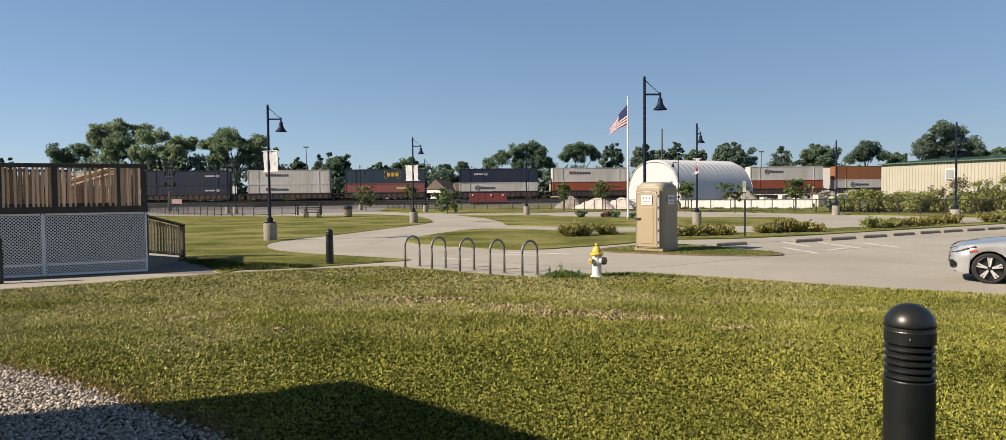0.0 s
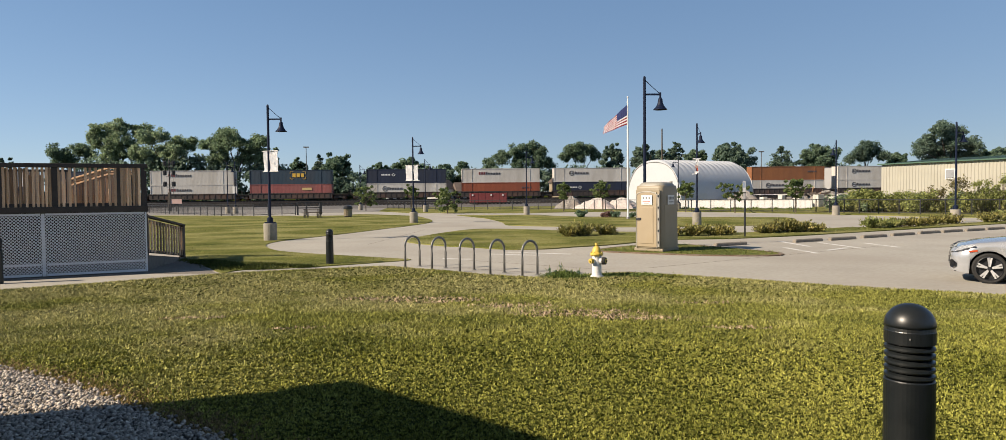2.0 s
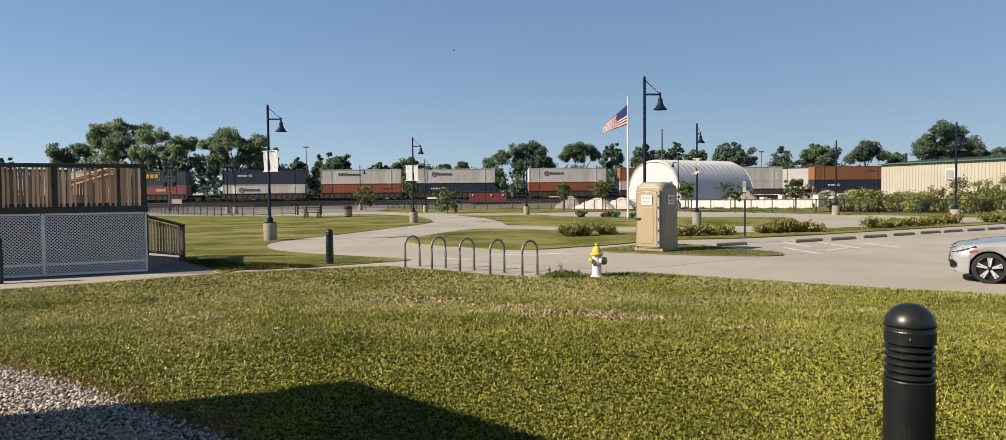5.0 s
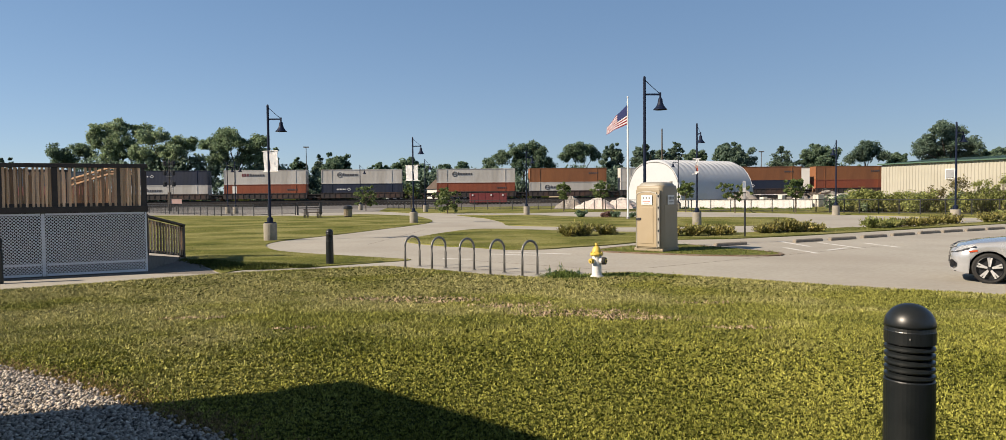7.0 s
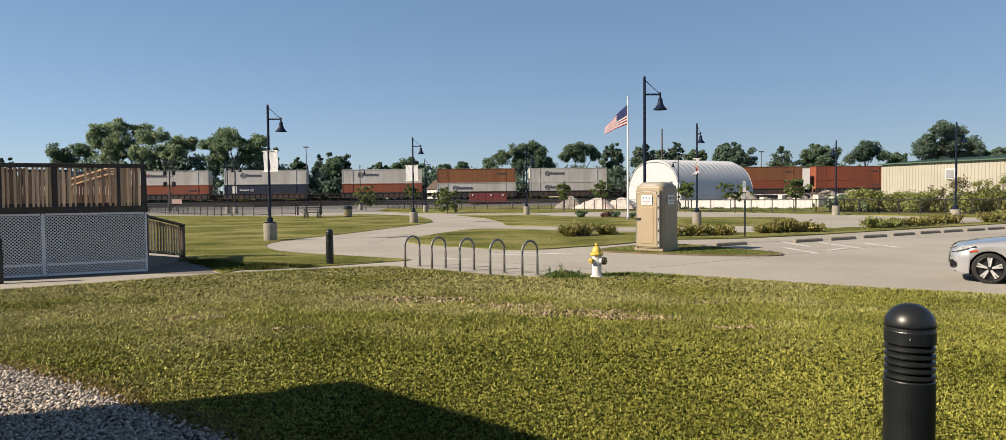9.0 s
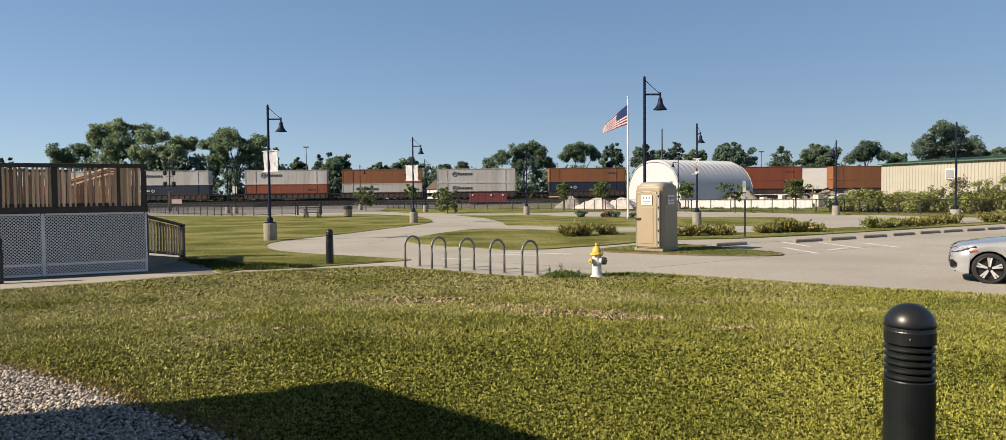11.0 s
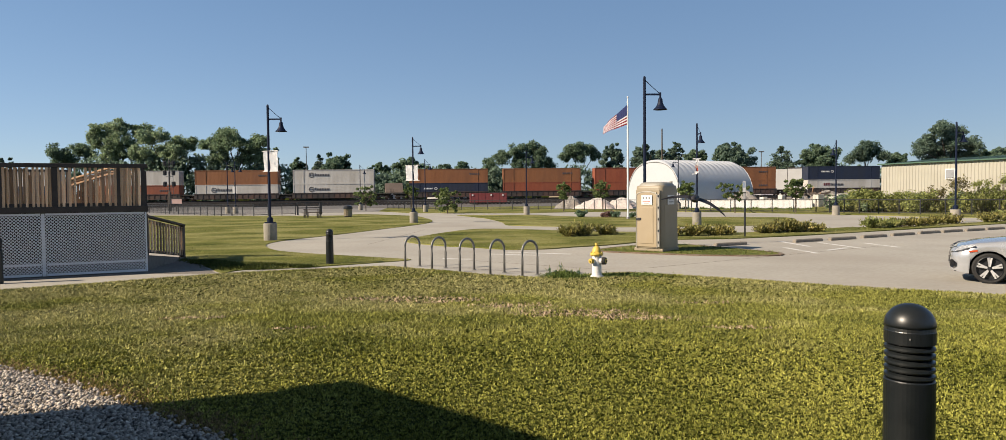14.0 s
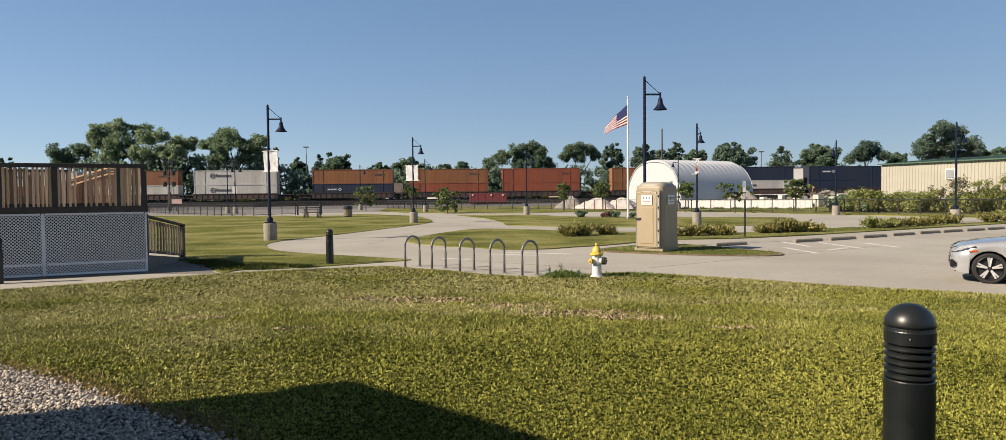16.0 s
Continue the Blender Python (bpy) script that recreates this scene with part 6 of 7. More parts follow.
# ---- storage yard: block wall, heaps, rubble, red box ----
def yard():
    a, b = Vector((19.3, 78.0)), Vector((31.0, 71.0))
    d = (b - a).normalized()
    ang = math.degrees(math.atan2(d.y, d.x))
    for k in range(9):
        c = a + d * (0.78 + 1.53 * k)
        w = thing("wall_block", pose(c.x, c.y, 0.05, 0, 0, ang), "pale concrete wall panel of the storage bay", "concrete block", "concrete wall panels")
        part("panel", box(bmesh.new(), (0, 0, 0.45), (1.524, 0.3, 0.95), bevel=0.004), M_WALL_PANEL, w)
        part("cap", box(bmesh.new(), (0, 0, 0.965), (1.526, 0.36, 0.08), bevel=0.01), M_WHITE, w)
    rng = np.random.default_rng(23)                       # a ragged line of grass at the wall's foot
    n = 2600
    t, off, a6, h = rng.uniform(-0.2, 13.9, n), rng.gamma(2.0, 0.10, n) + 0.17, rng.uniform(0, 6.28, n), rng.uniform(0.08, 0.34, n)
    h *= 0.6 + 0.5 * np.sin(t * 1.7) ** 2
    root = np.stack([a.x + d.x * t + d.y * off, a.y + d.y * t - d.x * off, np.full(n, 0.03)], 1)
    u = np.stack([np.cos(a6), np.sin(a6), np.zeros(n)], 1) * 0.04
    tri_mesh("grass_tufts", np.stack([root - u, root + u, root + np.stack([rng.normal(0, 0.06, n), rng.normal(0, 0.06, n), h], 1)], 1), M_BLADE_GREEN, "ragged grass at the foot of the yard wall", "grass")
    rng = np.random.default_rng(21)
    heaps = [(8.4, 86, 2.0, 1.55, M_RUBBLE), (11.4, 84, 2.6, 1.35, M_SALT), (14.3, 84, 2.6, 1.3, M_SALT), (36.3, 84.6, 3.4, 1.55, M_RUBBLE), (31.5, 92, 3.0, 2.1, M_RUBBLE), (43.2, 94, 3.6, 2.0, M_RUBBLE), (48.6, 98, 3.4, 2.0, M_RUBBLE), (40.4, 88, 2.8, 1.5, M_RUBBLE)]
    for x, y, r, h, m in heaps:
        vs, fs, seg, ring = [(0, 0, h)], [], 28, 9
        ph = rng.uniform(0, 6, 4)
        for j in range(1, ring + 1):
            for i in range(seg):
                an = 2 * math.pi * i / seg
                rr = r * j / ring * (1 + 0.16 * math.sin(3 * an + ph[0]) + 0.08 * math.sin(7 * an + ph[1]))
                z = h * (1 - (j / ring) ** 1.25) + (rng.normal(0, 0.06) if j < ring else 0.0)
                vs.append((rr * math.cos(an), rr * math.sin(an), z))
        for i in range(seg):
            fs.append((0, 1 + i, 1 + (i + 1) % seg))
        for j in range(ring - 1):
            for i in range(seg):
                p, q = 1 + j * seg + i, 1 + j * seg + (i + 1) % seg
                fs.append((p, p + seg, q + seg, q))
        o = data_part("mound", vs, fs, m)
        o.location = (x, y, 0.03)
        tagged(o, "pinkish-white heap of road salt or aggregate" if m is M_SALT else "grey heap of broken rubble", "mound", "mounds in the yard")
    for k in range(24):                                    # a rough row of cast blocks and broken slabs
        x, y = 28.6 + 0.74 * k, 82.0 + rng.uniform(-0.7, 0.7)
        if k % 6 == 4:
            continue
        hi = rng.uniform(0.55, 1.5)
        o = part("concrete_block", box(bmesh.new(), (0, 0, hi / 2), (rng.uniform(0.5, 1.0), rng.uniform(0.5, 0.9), hi), rz=rng.uniform(-35, 35), rx=rng.uniform(-5, 5), bevel=0.05), M_CONCRETE_PALE if k % 3 else M_RUBBLE)
        o.location = (x, y, 0.05)
        tagged(o, "pale cast concrete block stacked in the yard", "concrete block", "cast blocks in the yard")
    for k in range(14):                                    # brown broken timber on the rubble
        x, y, z = 36.5 + rng.uniform(-2.6, 2.6), 84.2 + rng.uniform(-0.8, 0.8), rng.uniform(0.9, 2.1)
        a, t = rng.uniform(0, 3.14), rng.uniform(-0.5, 0.5)
        d = Vector((math.cos(a), math.sin(a) * 0.6, t)).normalized() * rng.uniform(0.7, 1.4)
        o = part("timber", bar(bmesh.new(), -d, d, 0.14, 0.18), M_BROWN if k % 3 else M_CEDAR_SHADE_BROWN)
        o.location = (x, y, z)
        tagged(o, "broken brown timber lying on the rubble heap", "timber", "broken timber in the yard")
    for k in range(26):                                    # loose broken lumps
        bm = bmesh.new()
        bmesh.ops.create_icosphere(bm, subdivisions=2, radius=rng.uniform(0.28, 0.62))
        flat = rng.uniform(0.55, 0.9)
        for v in bm.verts:
            v.co *= rng.uniform(0.82, 1.15)
            v.co.z *= flat
        o = part("boulder", bm, M_CONCRETE_PALE if k % 4 == 0 else M_RUBBLE)
        o.location = (29.5 + 0.66 * k + rng.uniform(-0.3, 0.3), 85.4 + rng.uniform(-1.4, 1.4), rng.uniform(0.3, 0.5))
        tagged(o, "broken grey concrete lump in the yard", "boulder", "boulders in the yard")
    box1 = thing("skip_container", TRACK @ pose(-5.3, -36.5, 0.42), "small red steel container beside the tracks", "container")
    part("body", box(bmesh.new(), (0, 0, 0.94), (5.75, 2.2, 1.45)), M_RED, box1)
    for k in range(11):
        part("rib", box(bmesh.new(), (-2.75 + 0.55 * k, -1.105, 0.94), (0.05, 0.03, 1.47)), M_RED, box1)
    for x in (-2.5, 0.4, 2.2):
        part("label_plate", box(bmesh.new(), (x, -1.16, 1.35), (0.25, 0.02, 0.25)), M_WHITE, box1)
    part("skid", box(bmesh.new(), (0, 0, 0.12), (5.4, 1.8, 0.2)), M_DARK_STEEL, box1)


yard()


# ---- things by the railway ----
def signal_mast(x, y):
    top = thing("railway_signal", pose(x, y, 0.3), "dark railway signal mast with round lamp heads and ladder", "railway signal")
    part("mast", rod(bmesh.new(), (0, 0, 0), (0, 0, 8.0), 0.11, 0.09, 10), M_DARK_STEEL, top)
    part("relay_case", box(bmesh.new(), (0.1, 0, 0.75), (0.75, 0.6, 1.5), bevel=0.03), M_DARK_STEEL, top)
    for z in (7.4, 5.75, 3.85):
        for sx in (-1, 1):
            bm = box(bmesh.new(), (sx * 0.74, -0.05, z), (0.62, 0.16, 0.86), bevel=0.12)
            head = part("signal_head", bm, M_BLACK, top, "black signal head with a round hood")
            for dz in (0.2, -0.2):
                part("hood", rod(bmesh.new(), (sx * 0.74, -0.42, z + dz), (sx * 0.74, -0.12, z + dz), 0.15, 0.14, 12), M_BLACK, head)
        part("bracket", box(bmesh.new(), (0, 0.06, z), (1.5, 0.08, 0.09)), M_GREY_TUBE, top)
        part("platform", box(bmesh.new(), (0.0, 0.1, z - 0.62), (1.0, 0.7, 0.06)), M_GREY_TUBE, top, "grey grating platform")
    for sx in (0.12, 0.52):
        part("ladder_side", rod(bmesh.new(), (sx, 0.25, 0.3), (sx, 0.25, 7.6), 0.025, seg=6), M_GREY_TUBE, top)
    for k in range(18):
        part("rung", rod(bmesh.new(), (0.12, 0.25, 0.6 + 0.39 * k), (0.52, 0.25, 0.6 + 0.39 * k), 0.015, seg=5), M_GREY_TUBE, top)


signal_mast(-56.6, 120)


def board(x, y, z, w, h, m, post_h, label, framed=False):
    top = thing("sign_board", pose(x, y, 0.2), label, "sign")
    if framed:                                             # a heavy post at one side and a dark cap board
        part("post", box(bmesh.new(), (-w / 2 - 0.16, 0, 1.15), (0.30, 0.25, 2.3), bevel=0.02), M_DARK_STEEL, top)
        part("cap", box(bmesh.new(), (0.05, -0.02, z + h / 2 + 0.12), (w + 0.5, 0.2, 0.12)), M_DARK_STEEL, top)
    part("post", box(bmesh.new(), (0, 0, post_h / 2), (0.09, 0.09, post_h)), M_DARK_STEEL, top)
    part("plate", box(bmesh.new(), (0, -0.06, z), (w, 0.03, h)), m, top)


board(-39.3, 85, 1.18, 1.3, 0.6, M_SIGN_PINK, 1.5, "low faded pinkish warning board by the fence", True)
board(-41.75, 110, 2.75, 0.65, 1.1, M_WHITE, 4.0, "tall white lineside board on a post")


def light_mast(x, y, h):
    top = thing("floodlight_mast", pose(x, y, 0), "thin tall floodlight mast beyond the trees", "light mast", "far light masts")
    part("mast", rod(bmesh.new(), (0, 0, 0), (0, 0, h), 0.16, 0.1, 8), M_GREY_TUBE, top)
    for s in (-1, 1):
        part("floodlight", box(bmesh.new(), (s * 0.38, 0, h - 0.1), (0.6, 0.4, 0.32)), M_GREY_TUBE, top)


light_mast(-52.7, 190, 15.1)
light_mast(69.6, 190, 12.7)


def utility_pole(x, y, h):
    top = thing("utility_pole", pose(x, y, 0), "weathered wooden utility pole beyond the railway", "utility pole", "utility poles")
    part("pole", rod(bmesh.new(), (0, 0, 0), (0, 0, h), 0.24, 0.15, 8), M_BARK, top)
    if h < 15:
        part("crossarm", box(bmesh.new(), (0, 0, h - 0.8), (2.0, 0.12, 0.12)), M_BARK, top)


utility_pole(38.4, 170, 17.2)
utility_pole(-24.0, 178, 8.6)
utility_pole(-52.0, 165, 9.0)


def far_house(x, y, w, dpt, h, roof_h, turn, label, wall_m):
    top = thing("far_house", pose(x, y, 0, 0, 0, turn), label, "house")
    part("wall", box(bmesh.new(), (0, 0, h / 2), (w, dpt, h)), wall_m, top)
    bm = bmesh.new()
    v = [bm.verts.new(p) for p in ((-w / 2 - 0.3, -dpt / 2 - 0.3, h), (w / 2 + 0.3, -dpt / 2 - 0.3, h), (w / 2 + 0.3, dpt / 2 + 0.3, h), (-w / 2 - 0.3, dpt / 2 + 0.3, h), (-w / 2 - 0.3, 0, h + roof_h), (w / 2 + 0.3, 0, h + roof_h))]
    for q in ((0, 1, 5, 4), (2, 3, 4, 5), (0, 4, 3), (1, 2, 5)):
        bm.faces.new([v[i] for i in q])
    bmesh.ops.recalc_face_normals(bm, faces=bm.faces[:])
    part("roof", bm, M_BRICK_BOX, top)
    for k in range(2):
        part("window", box(bmesh.new(), (-w / 4 + k * w / 2, -dpt / 2 - 0.01, h * 0.55), (0.9, 0.06, 1.2)), M_GLASS_DARK, top)


far_house(-14.0, 163.5, 5.0, 5, 3.2, 2.2, 62, "white house with gabled roof beyond the railway", M_WHITE)
far_house(-25.3, 164.0, 3.4, 4, 2.5, 2.2, 14, "small house with a brown gabled roof beyond the railway", M_SIDING)
far_house(-9.4, 164.0, 3.4, 4, 2.6, 2.1, 20, "small pale house with a brown roof beyond the railway", M_SIDING)
far_house(14.0, 163.0, 4.6, 5, 4.4, 2.4, 58, "tan house with a steep gabled roof beyond the railway", M_TAN)


def far_shed():
    top = thing("far_shed", pose(70, 172, 0, 0, 0, -24), "large pale flat-roofed shed beyond the railway", "shed")
    part("wall", box(bmesh.new(), (7.5, 9, 3.75), (16, 18, 7.5)), M_SIDING, top)
    part("annex", box(bmesh.new(), (-5.4, 6, 3.65), (9.6, 12, 7.3)), M_SIDING, top)
    for x, w, h in ((-8.3, 1.1, 2.2), (-5.2, 3.0, 3.6)):
        part("door", box(bmesh.new(), (x, -0.03, h / 2 + 0.2), (w, 0.06, h)), M_PANE, top, "closed grey door")
    part("roof", box(bmesh.new(), (7.5, 9, 7.56), (16.3, 18.3, 0.14)), M_BROWN, top)


far_shed()

# ---- shrubs and weeds ----
for k, (x, y, w, h, m) in enumerate([(3.55, 30.6, 1.5, 0.75, M_SHRUB), (4.5, 31.4, 1.4, 0.62, M_SHRUB), (2.8, 30.3, 1.0, 0.6, M_SHRUB), (7.2, 29.9, 1.3, 0.62, M_SHRUB), (8.1, 29.8, 1.2, 0.62, M_SHRUB), (9.0, 30.1, 1.3, 0.55, M_SHRUB), (9.6, 30.5, 1.2, 0.55, M_SHRUB),
                                     (11.6, 31.2, 1.4, 0.62, M_SHRUB), (12.5, 31.6, 1.5, 0.78, M_SHRUB), (13.3, 31.8, 1.5, 0.75, M_SHRUB), (14.1, 31.9, 1.2, 0.55, M_SHRUB),
                                     (18.2, 34.6, 1.4, 0.7, M_WEED), (19.3, 35.0, 1.3, 0.6, M_WEED), (20.4, 35.8, 1.6, 0.62, M_SHRUB), (21.6, 36.6, 1.5, 0.55, M_SHRUB), (23.0, 37.6, 1.6, 0.62, M_SHRUB), (24.3, 38.2, 1.4, 0.75, M_SHRUB), (27.3, 39.6, 1.8, 0.9, M_SHRUB), (29.2, 41.0, 2.0, 0.9, M_WEED),
                                     (6.2, 55.0, 1.0, 0.75, M_LEAF), (8.0, 53.6, 1.1, 0.7, M_REDBUSH), (8.5, 53.2, 0.9, 0.6, M_LEAF), (9.7, 53.0, 0.9, 0.5, M_LEAF)]):
    shrub(x, y, 0.05, w, h * 0.68, 500 + k, m, "low leafy shrub planted in the verge" if m is not M_REDBUSH else "low dark red-leaved shrub", 0.068, 24, 46, spiky=m in (M_SHRUB, M_WEED))


def hedge():
    """Tall rough weeds and scrub along the fence by the warehouse."""
    rng = np.random.default_rng(31)
    for k in range(26):
        t = k / 25
        x, y = 29.0 + 17 * t + rng.uniform(-0.6, 0.6), 62.5 - 12.5 * t + rng.uniform(-1.0, 2.2)
        shrub(x, y, 0.03, rng.uniform(2.0, 3.2), rng.uniform(1.0, 1.95), 600 + k, M_WEED if k % 3 else M_LEAF_LIGHT, "tall rough weeds and scrub along the fence", 0.085, 30, 80, "scrub", "scrub along the fence", "scrub")

    for k, (x, y, h) in enumerate(((36.6, 56.6, 3.0), (37.9, 55.9, 2.7), (39.2, 55.2, 3.1), (40.6, 54.2, 2.6), (35.2, 57.6, 2.3), (42.0, 53.4, 2.9), (43.6, 52.4, 2.8))):
        shrub(x, y, 0.03, 1.9, h, 650 + k, M_BROWNWEED if k % 4 == 0 else M_WEED, "tall reddish-brown seeding weeds by the fence", 0.07, 30, 45, "tall_weed", "tall weeds along the fence", "weed")


hedge()


# ---- edging of the cabin's island ----
def edging():
    bm = bmesh.new()
    line = smooth_line(POTTY_ISLAND, 6)
    rng = np.random.default_rng(77)
    for a, b in zip(line, line[1:] + line[:1]):
        w = rng.uniform(0.10, 0.2)
        bar(bm, (a[0], a[1], 0.028), (b[0], b[1], 0.028), w, 0.05)
    tagged(part("edging", bm, M_EARTH), "low earthy brown edging round the grass island", "edging", kind="structure")


edging()

# ---- grass blades and loose stones ----
GRAVEL_EDGE = [(-9.2, 9.9), (-5.71, 7.36), (-4.85, 6.72), (-4.13, 6.2), (-3.58, 5.76), (-2.98, 5.25), (-2.45, 4.78), (-2.05, 4.43), (-1.75, 4.19), (-0.8, 3.35), (0.3, 2.4), (1.6, 1.2), (6.0, -3.2)]
GRAVEL = GRAVEL_EDGE + [(3.3, -6.0), (-6.8, 3.72), (-10.6, 7.4)]
LAWN = [(-20, 11.5)] + LAWN_EDGE + [(20, 4), (20, -3), (-20, -3)]


def soft_rise(x, y):
    t = np.clip((14.5 - np.hypot(x, y)) / 11.0, 0, 1)
    return 0.45 * t * t * (3 - 2 * t)


def inside_many(poly, x, y):
    odd = np.zeros(len(x), bool)
    j = len(poly) - 1
    for i in range(len(poly)):
        (xi, yi), (xj, yj) = poly[i][:2], poly[j][:2]
        if yi != yj:
            odd ^= ((yi > y) != (yj > y)) & (x < (xj - xi) * (y - yi) / (yj - yi) + xi)
        j = i
    return odd


def blades(n, near, far, poly, holes, height, seed, base, label, lift=0.0, wide=0.9, straw=False, even=False, material=None):
    """Short leaning blades, thinning with distance from the viewer as the eye needs them."""
    rng = np.random.default_rng(seed)
    if even:                                              # an even sowing round the rest of the lawn
        x, y = rng.uniform(-16, 16, n), rng.uniform(-3, 17, n)
        out = np.abs(x) > 0.76 * y
        x, y = x[out], y[out]
        n, d = len(x), np.hypot(x, y)
    else:
        d = 1.0 / rng.uniform(1 / far, 1 / near, n)
        a = rng.uniform(-0.76, 0.76, n)
        x, y = d * a, d
    keep = inside_many(poly, x, y)
    for hole in holes:
        keep &= ~inside_many(hole, x, y)
    for cx, cy, rx, ry in BARE:
        e = ((x - cx) / rx) ** 2 + ((y - cy) / ry) ** 2
        keep &= ~((e < rng.uniform(0.3, 1.2, n)) & (rng.uniform(size=n) < 0.75))
    if straw:
        keep = inside_many(poly, x, y) & ~keep
    x, y, d = x[keep], y[keep], d[keep]
    n = len(x)
    clump = 0.75 + 0.5 * (np.sin(x * 7.3 + 2 * np.sin(y * 5.1)) * np.sin(y * 6.7 + 1.7 * np.sin(x * 4.3)) * 0.5 + 0.5)
    h = np.clip(d / 1099 * 4.0, 0.015, height) * rng.uniform(0.6, 1.35, n) * clump
    w = np.maximum(0.004, d / 1099 * wide * 1.0) * rng.uniform(0.6, 1.3, n)
    ang = rng.uniform(0, 2 * np.pi, n)
    lean = rng.uniform(0.9, 1.5, n) if material else rng.uniform(0.3, 1.5, n)
    la = rng.uniform(0, 2 * np.pi, n)
    z = base + lift + (soft_rise(x, y) if base == 0 else 0) - 0.004 + rng.uniform(0, 0.024, n) * clump
    p = np.stack([x, y, z * np.ones(n)], 1)
    u = np.stack([np.cos(ang) * w, np.sin(ang) * w, np.zeros(n)], 1)
    tip = p + np.stack([np.cos(la) * np.sin(lean) * h, np.sin(la) * np.sin(lean) * h, h * np.cos(lean)], 1)
    return tri_mesh("grass", np.stack([p - u, p + u, tip], 1), material or (M_STRAW if straw else M_BLADE), label, "grass")


def tufts(cols, rows, per, near, far, poly, holes, tall, seed, label, material, thin):
    """Small tufts of leaning blades, evenly spread, denser close by; gaps bare the shade-dark ground."""
    rng = np.random.default_rng(seed)
    n = cols * rows
    u, v = (np.arange(n) % cols + rng.uniform(-0.2, 1.2, n)) / cols, (np.arange(n) // cols + rng.uniform(-0.2, 1.2, n)) / rows
    d = 1.0 / (1 / far + (1 / near - 1 / far) * v)
    x, y = d * (u - 0.5) * 1.52, d
    keep = inside_many(poly, x, y)
    for hole in holes:
        keep &= ~inside_many(hole, x, y)
    for cx, cy, rx, ry in BARE:
        e = ((x - cx) / rx) ** 2 + ((y - cy) / ry) ** 2
        keep &= ~((e < rng.uniform(0.3, 1.2, n)) & (rng.uniform(size=n) < 0.72))
    patch = np.sin(x * 3.1 + 2 * np.sin(y * 2.3)) * np.sin(y * 2.9 + 1.6 * np.sin(x * 1.9))
    keep &= rng.uniform(size=n) < (d - thin[0]) / (thin[1] - thin[0])      # one belt thins out into the next
    x, y, d, patch = x[keep], y[keep], d[keep], patch[keep]
    n = len(x)
    r = np.clip(d * 0.0030, 0.012, 0.046) * rng.uniform(0.7, 1.3, n)
    h = np.clip(d * 0.0050, 0.022, tall) * rng.uniform(0.4, 1.3, n) * (1 + 0.12 * patch)
    x, y, d, r, h = (np.repeat(v, per) for v in (x, y, d, r, h))
    n = len(x)
    a = rng.uniform(0, 2 * np.pi, n)
    out = np.stack([np.cos(a), np.sin(a)], 1)
    root = np.stack([x, y], 1) + out * (r * rng.uniform(0.0, 0.6, n))[:, None]
    tip = root + out * (r * rng.uniform(0.3, 1.5, n))[:, None]
    z = soft_rise(x, y) - 0.004
    w = np.maximum(0.006, d / 1099 * np.interp(d, [6, 13], [1.9, 1.15])) * rng.uniform(0.5, 1.3, n)
    b = a + np.pi / 2 + rng.normal(0, 0.7, n)
    u = np.stack([np.cos(b) * w, np.sin(b) * w, np.zeros(n)], 1)
    p = np.column_stack([root, z])
    return tri_mesh("grass", np.stack([p - u, p + u, np.column_stack([tip, z + h * rng.uniform(0.45, 1.0, n)])], 1), material, label, "grass")


BARE = [(-1.2, 12.3, 1.1, 0.6), (1.1, 10.2, 1.15, 0.6), (1.8, 9.6, 0.7, 0.4), (0.2, 11.2, 0.8, 0.45), (-2.4, 12.6, 0.7, 0.35), (-2.6, 8.9, 0.4, 0.15), (2.9, 8.6, 0.5, 0.15), (-4.6, 10.4, 0.6, 0.2), (3.4, 11.6, 0.6, 0.2)]
tufts(345, 158, 11, 2.6, 11.0, LAWN, [GRAVEL], 0.050, 41, "short mown grass in small tufts on the near lawn", M_BLADE, (11.0, 7.0))
tufts(420, 165, 11, 7.0, 21.0, LAWN, [GRAVEL], 0.050, 40, "short mown grass in small tufts on the far half of the lawn", M_BLADE_MID, (6.5, 11.0))
blades(420000, 2.6, 21.0, LAWN, [], 0.045, 48, 0, "dry straw-coloured grass in worn patches", wide=1.6, straw=True)
blades(60000, 1, 20, LAWN, [GRAVEL], 0.036, 49, 0, "short mown grass blades at the lawn's sides", wide=1.8, even=True)
blades(150000, 17, 75, LEFT_LAWN, [], 0.03, 42, 0.04, "short grass blades of the lawn beside the drive", wide=0.6, material=M_BLADE_FAR)
blades(80000, 22, 40, ISLAND_NEAR, [], 0.03, 43, 0.055, "short grass blades of the grass island", wide=0.6, material=M_BLADE_FAR)
blades(50000, 36, 66, ISLAND_FAR, [], 0.03, 44, 0.055, "short grass blades of the far grass island", wide=0.6, material=M_BLADE_FAR)
blades(30000, 20, 26, POTTY_ISLAND, [], 0.10, 45, 0.05, "longer grass round the cabin", wide=0.6, material=M_BLADE_GREEN)
blades(24000, 27, 60, BUSH_STRIP, [], 0.10, 46, 0.06, "longer grass of the verge", wide=0.6, material=M_BLADE_FAR)


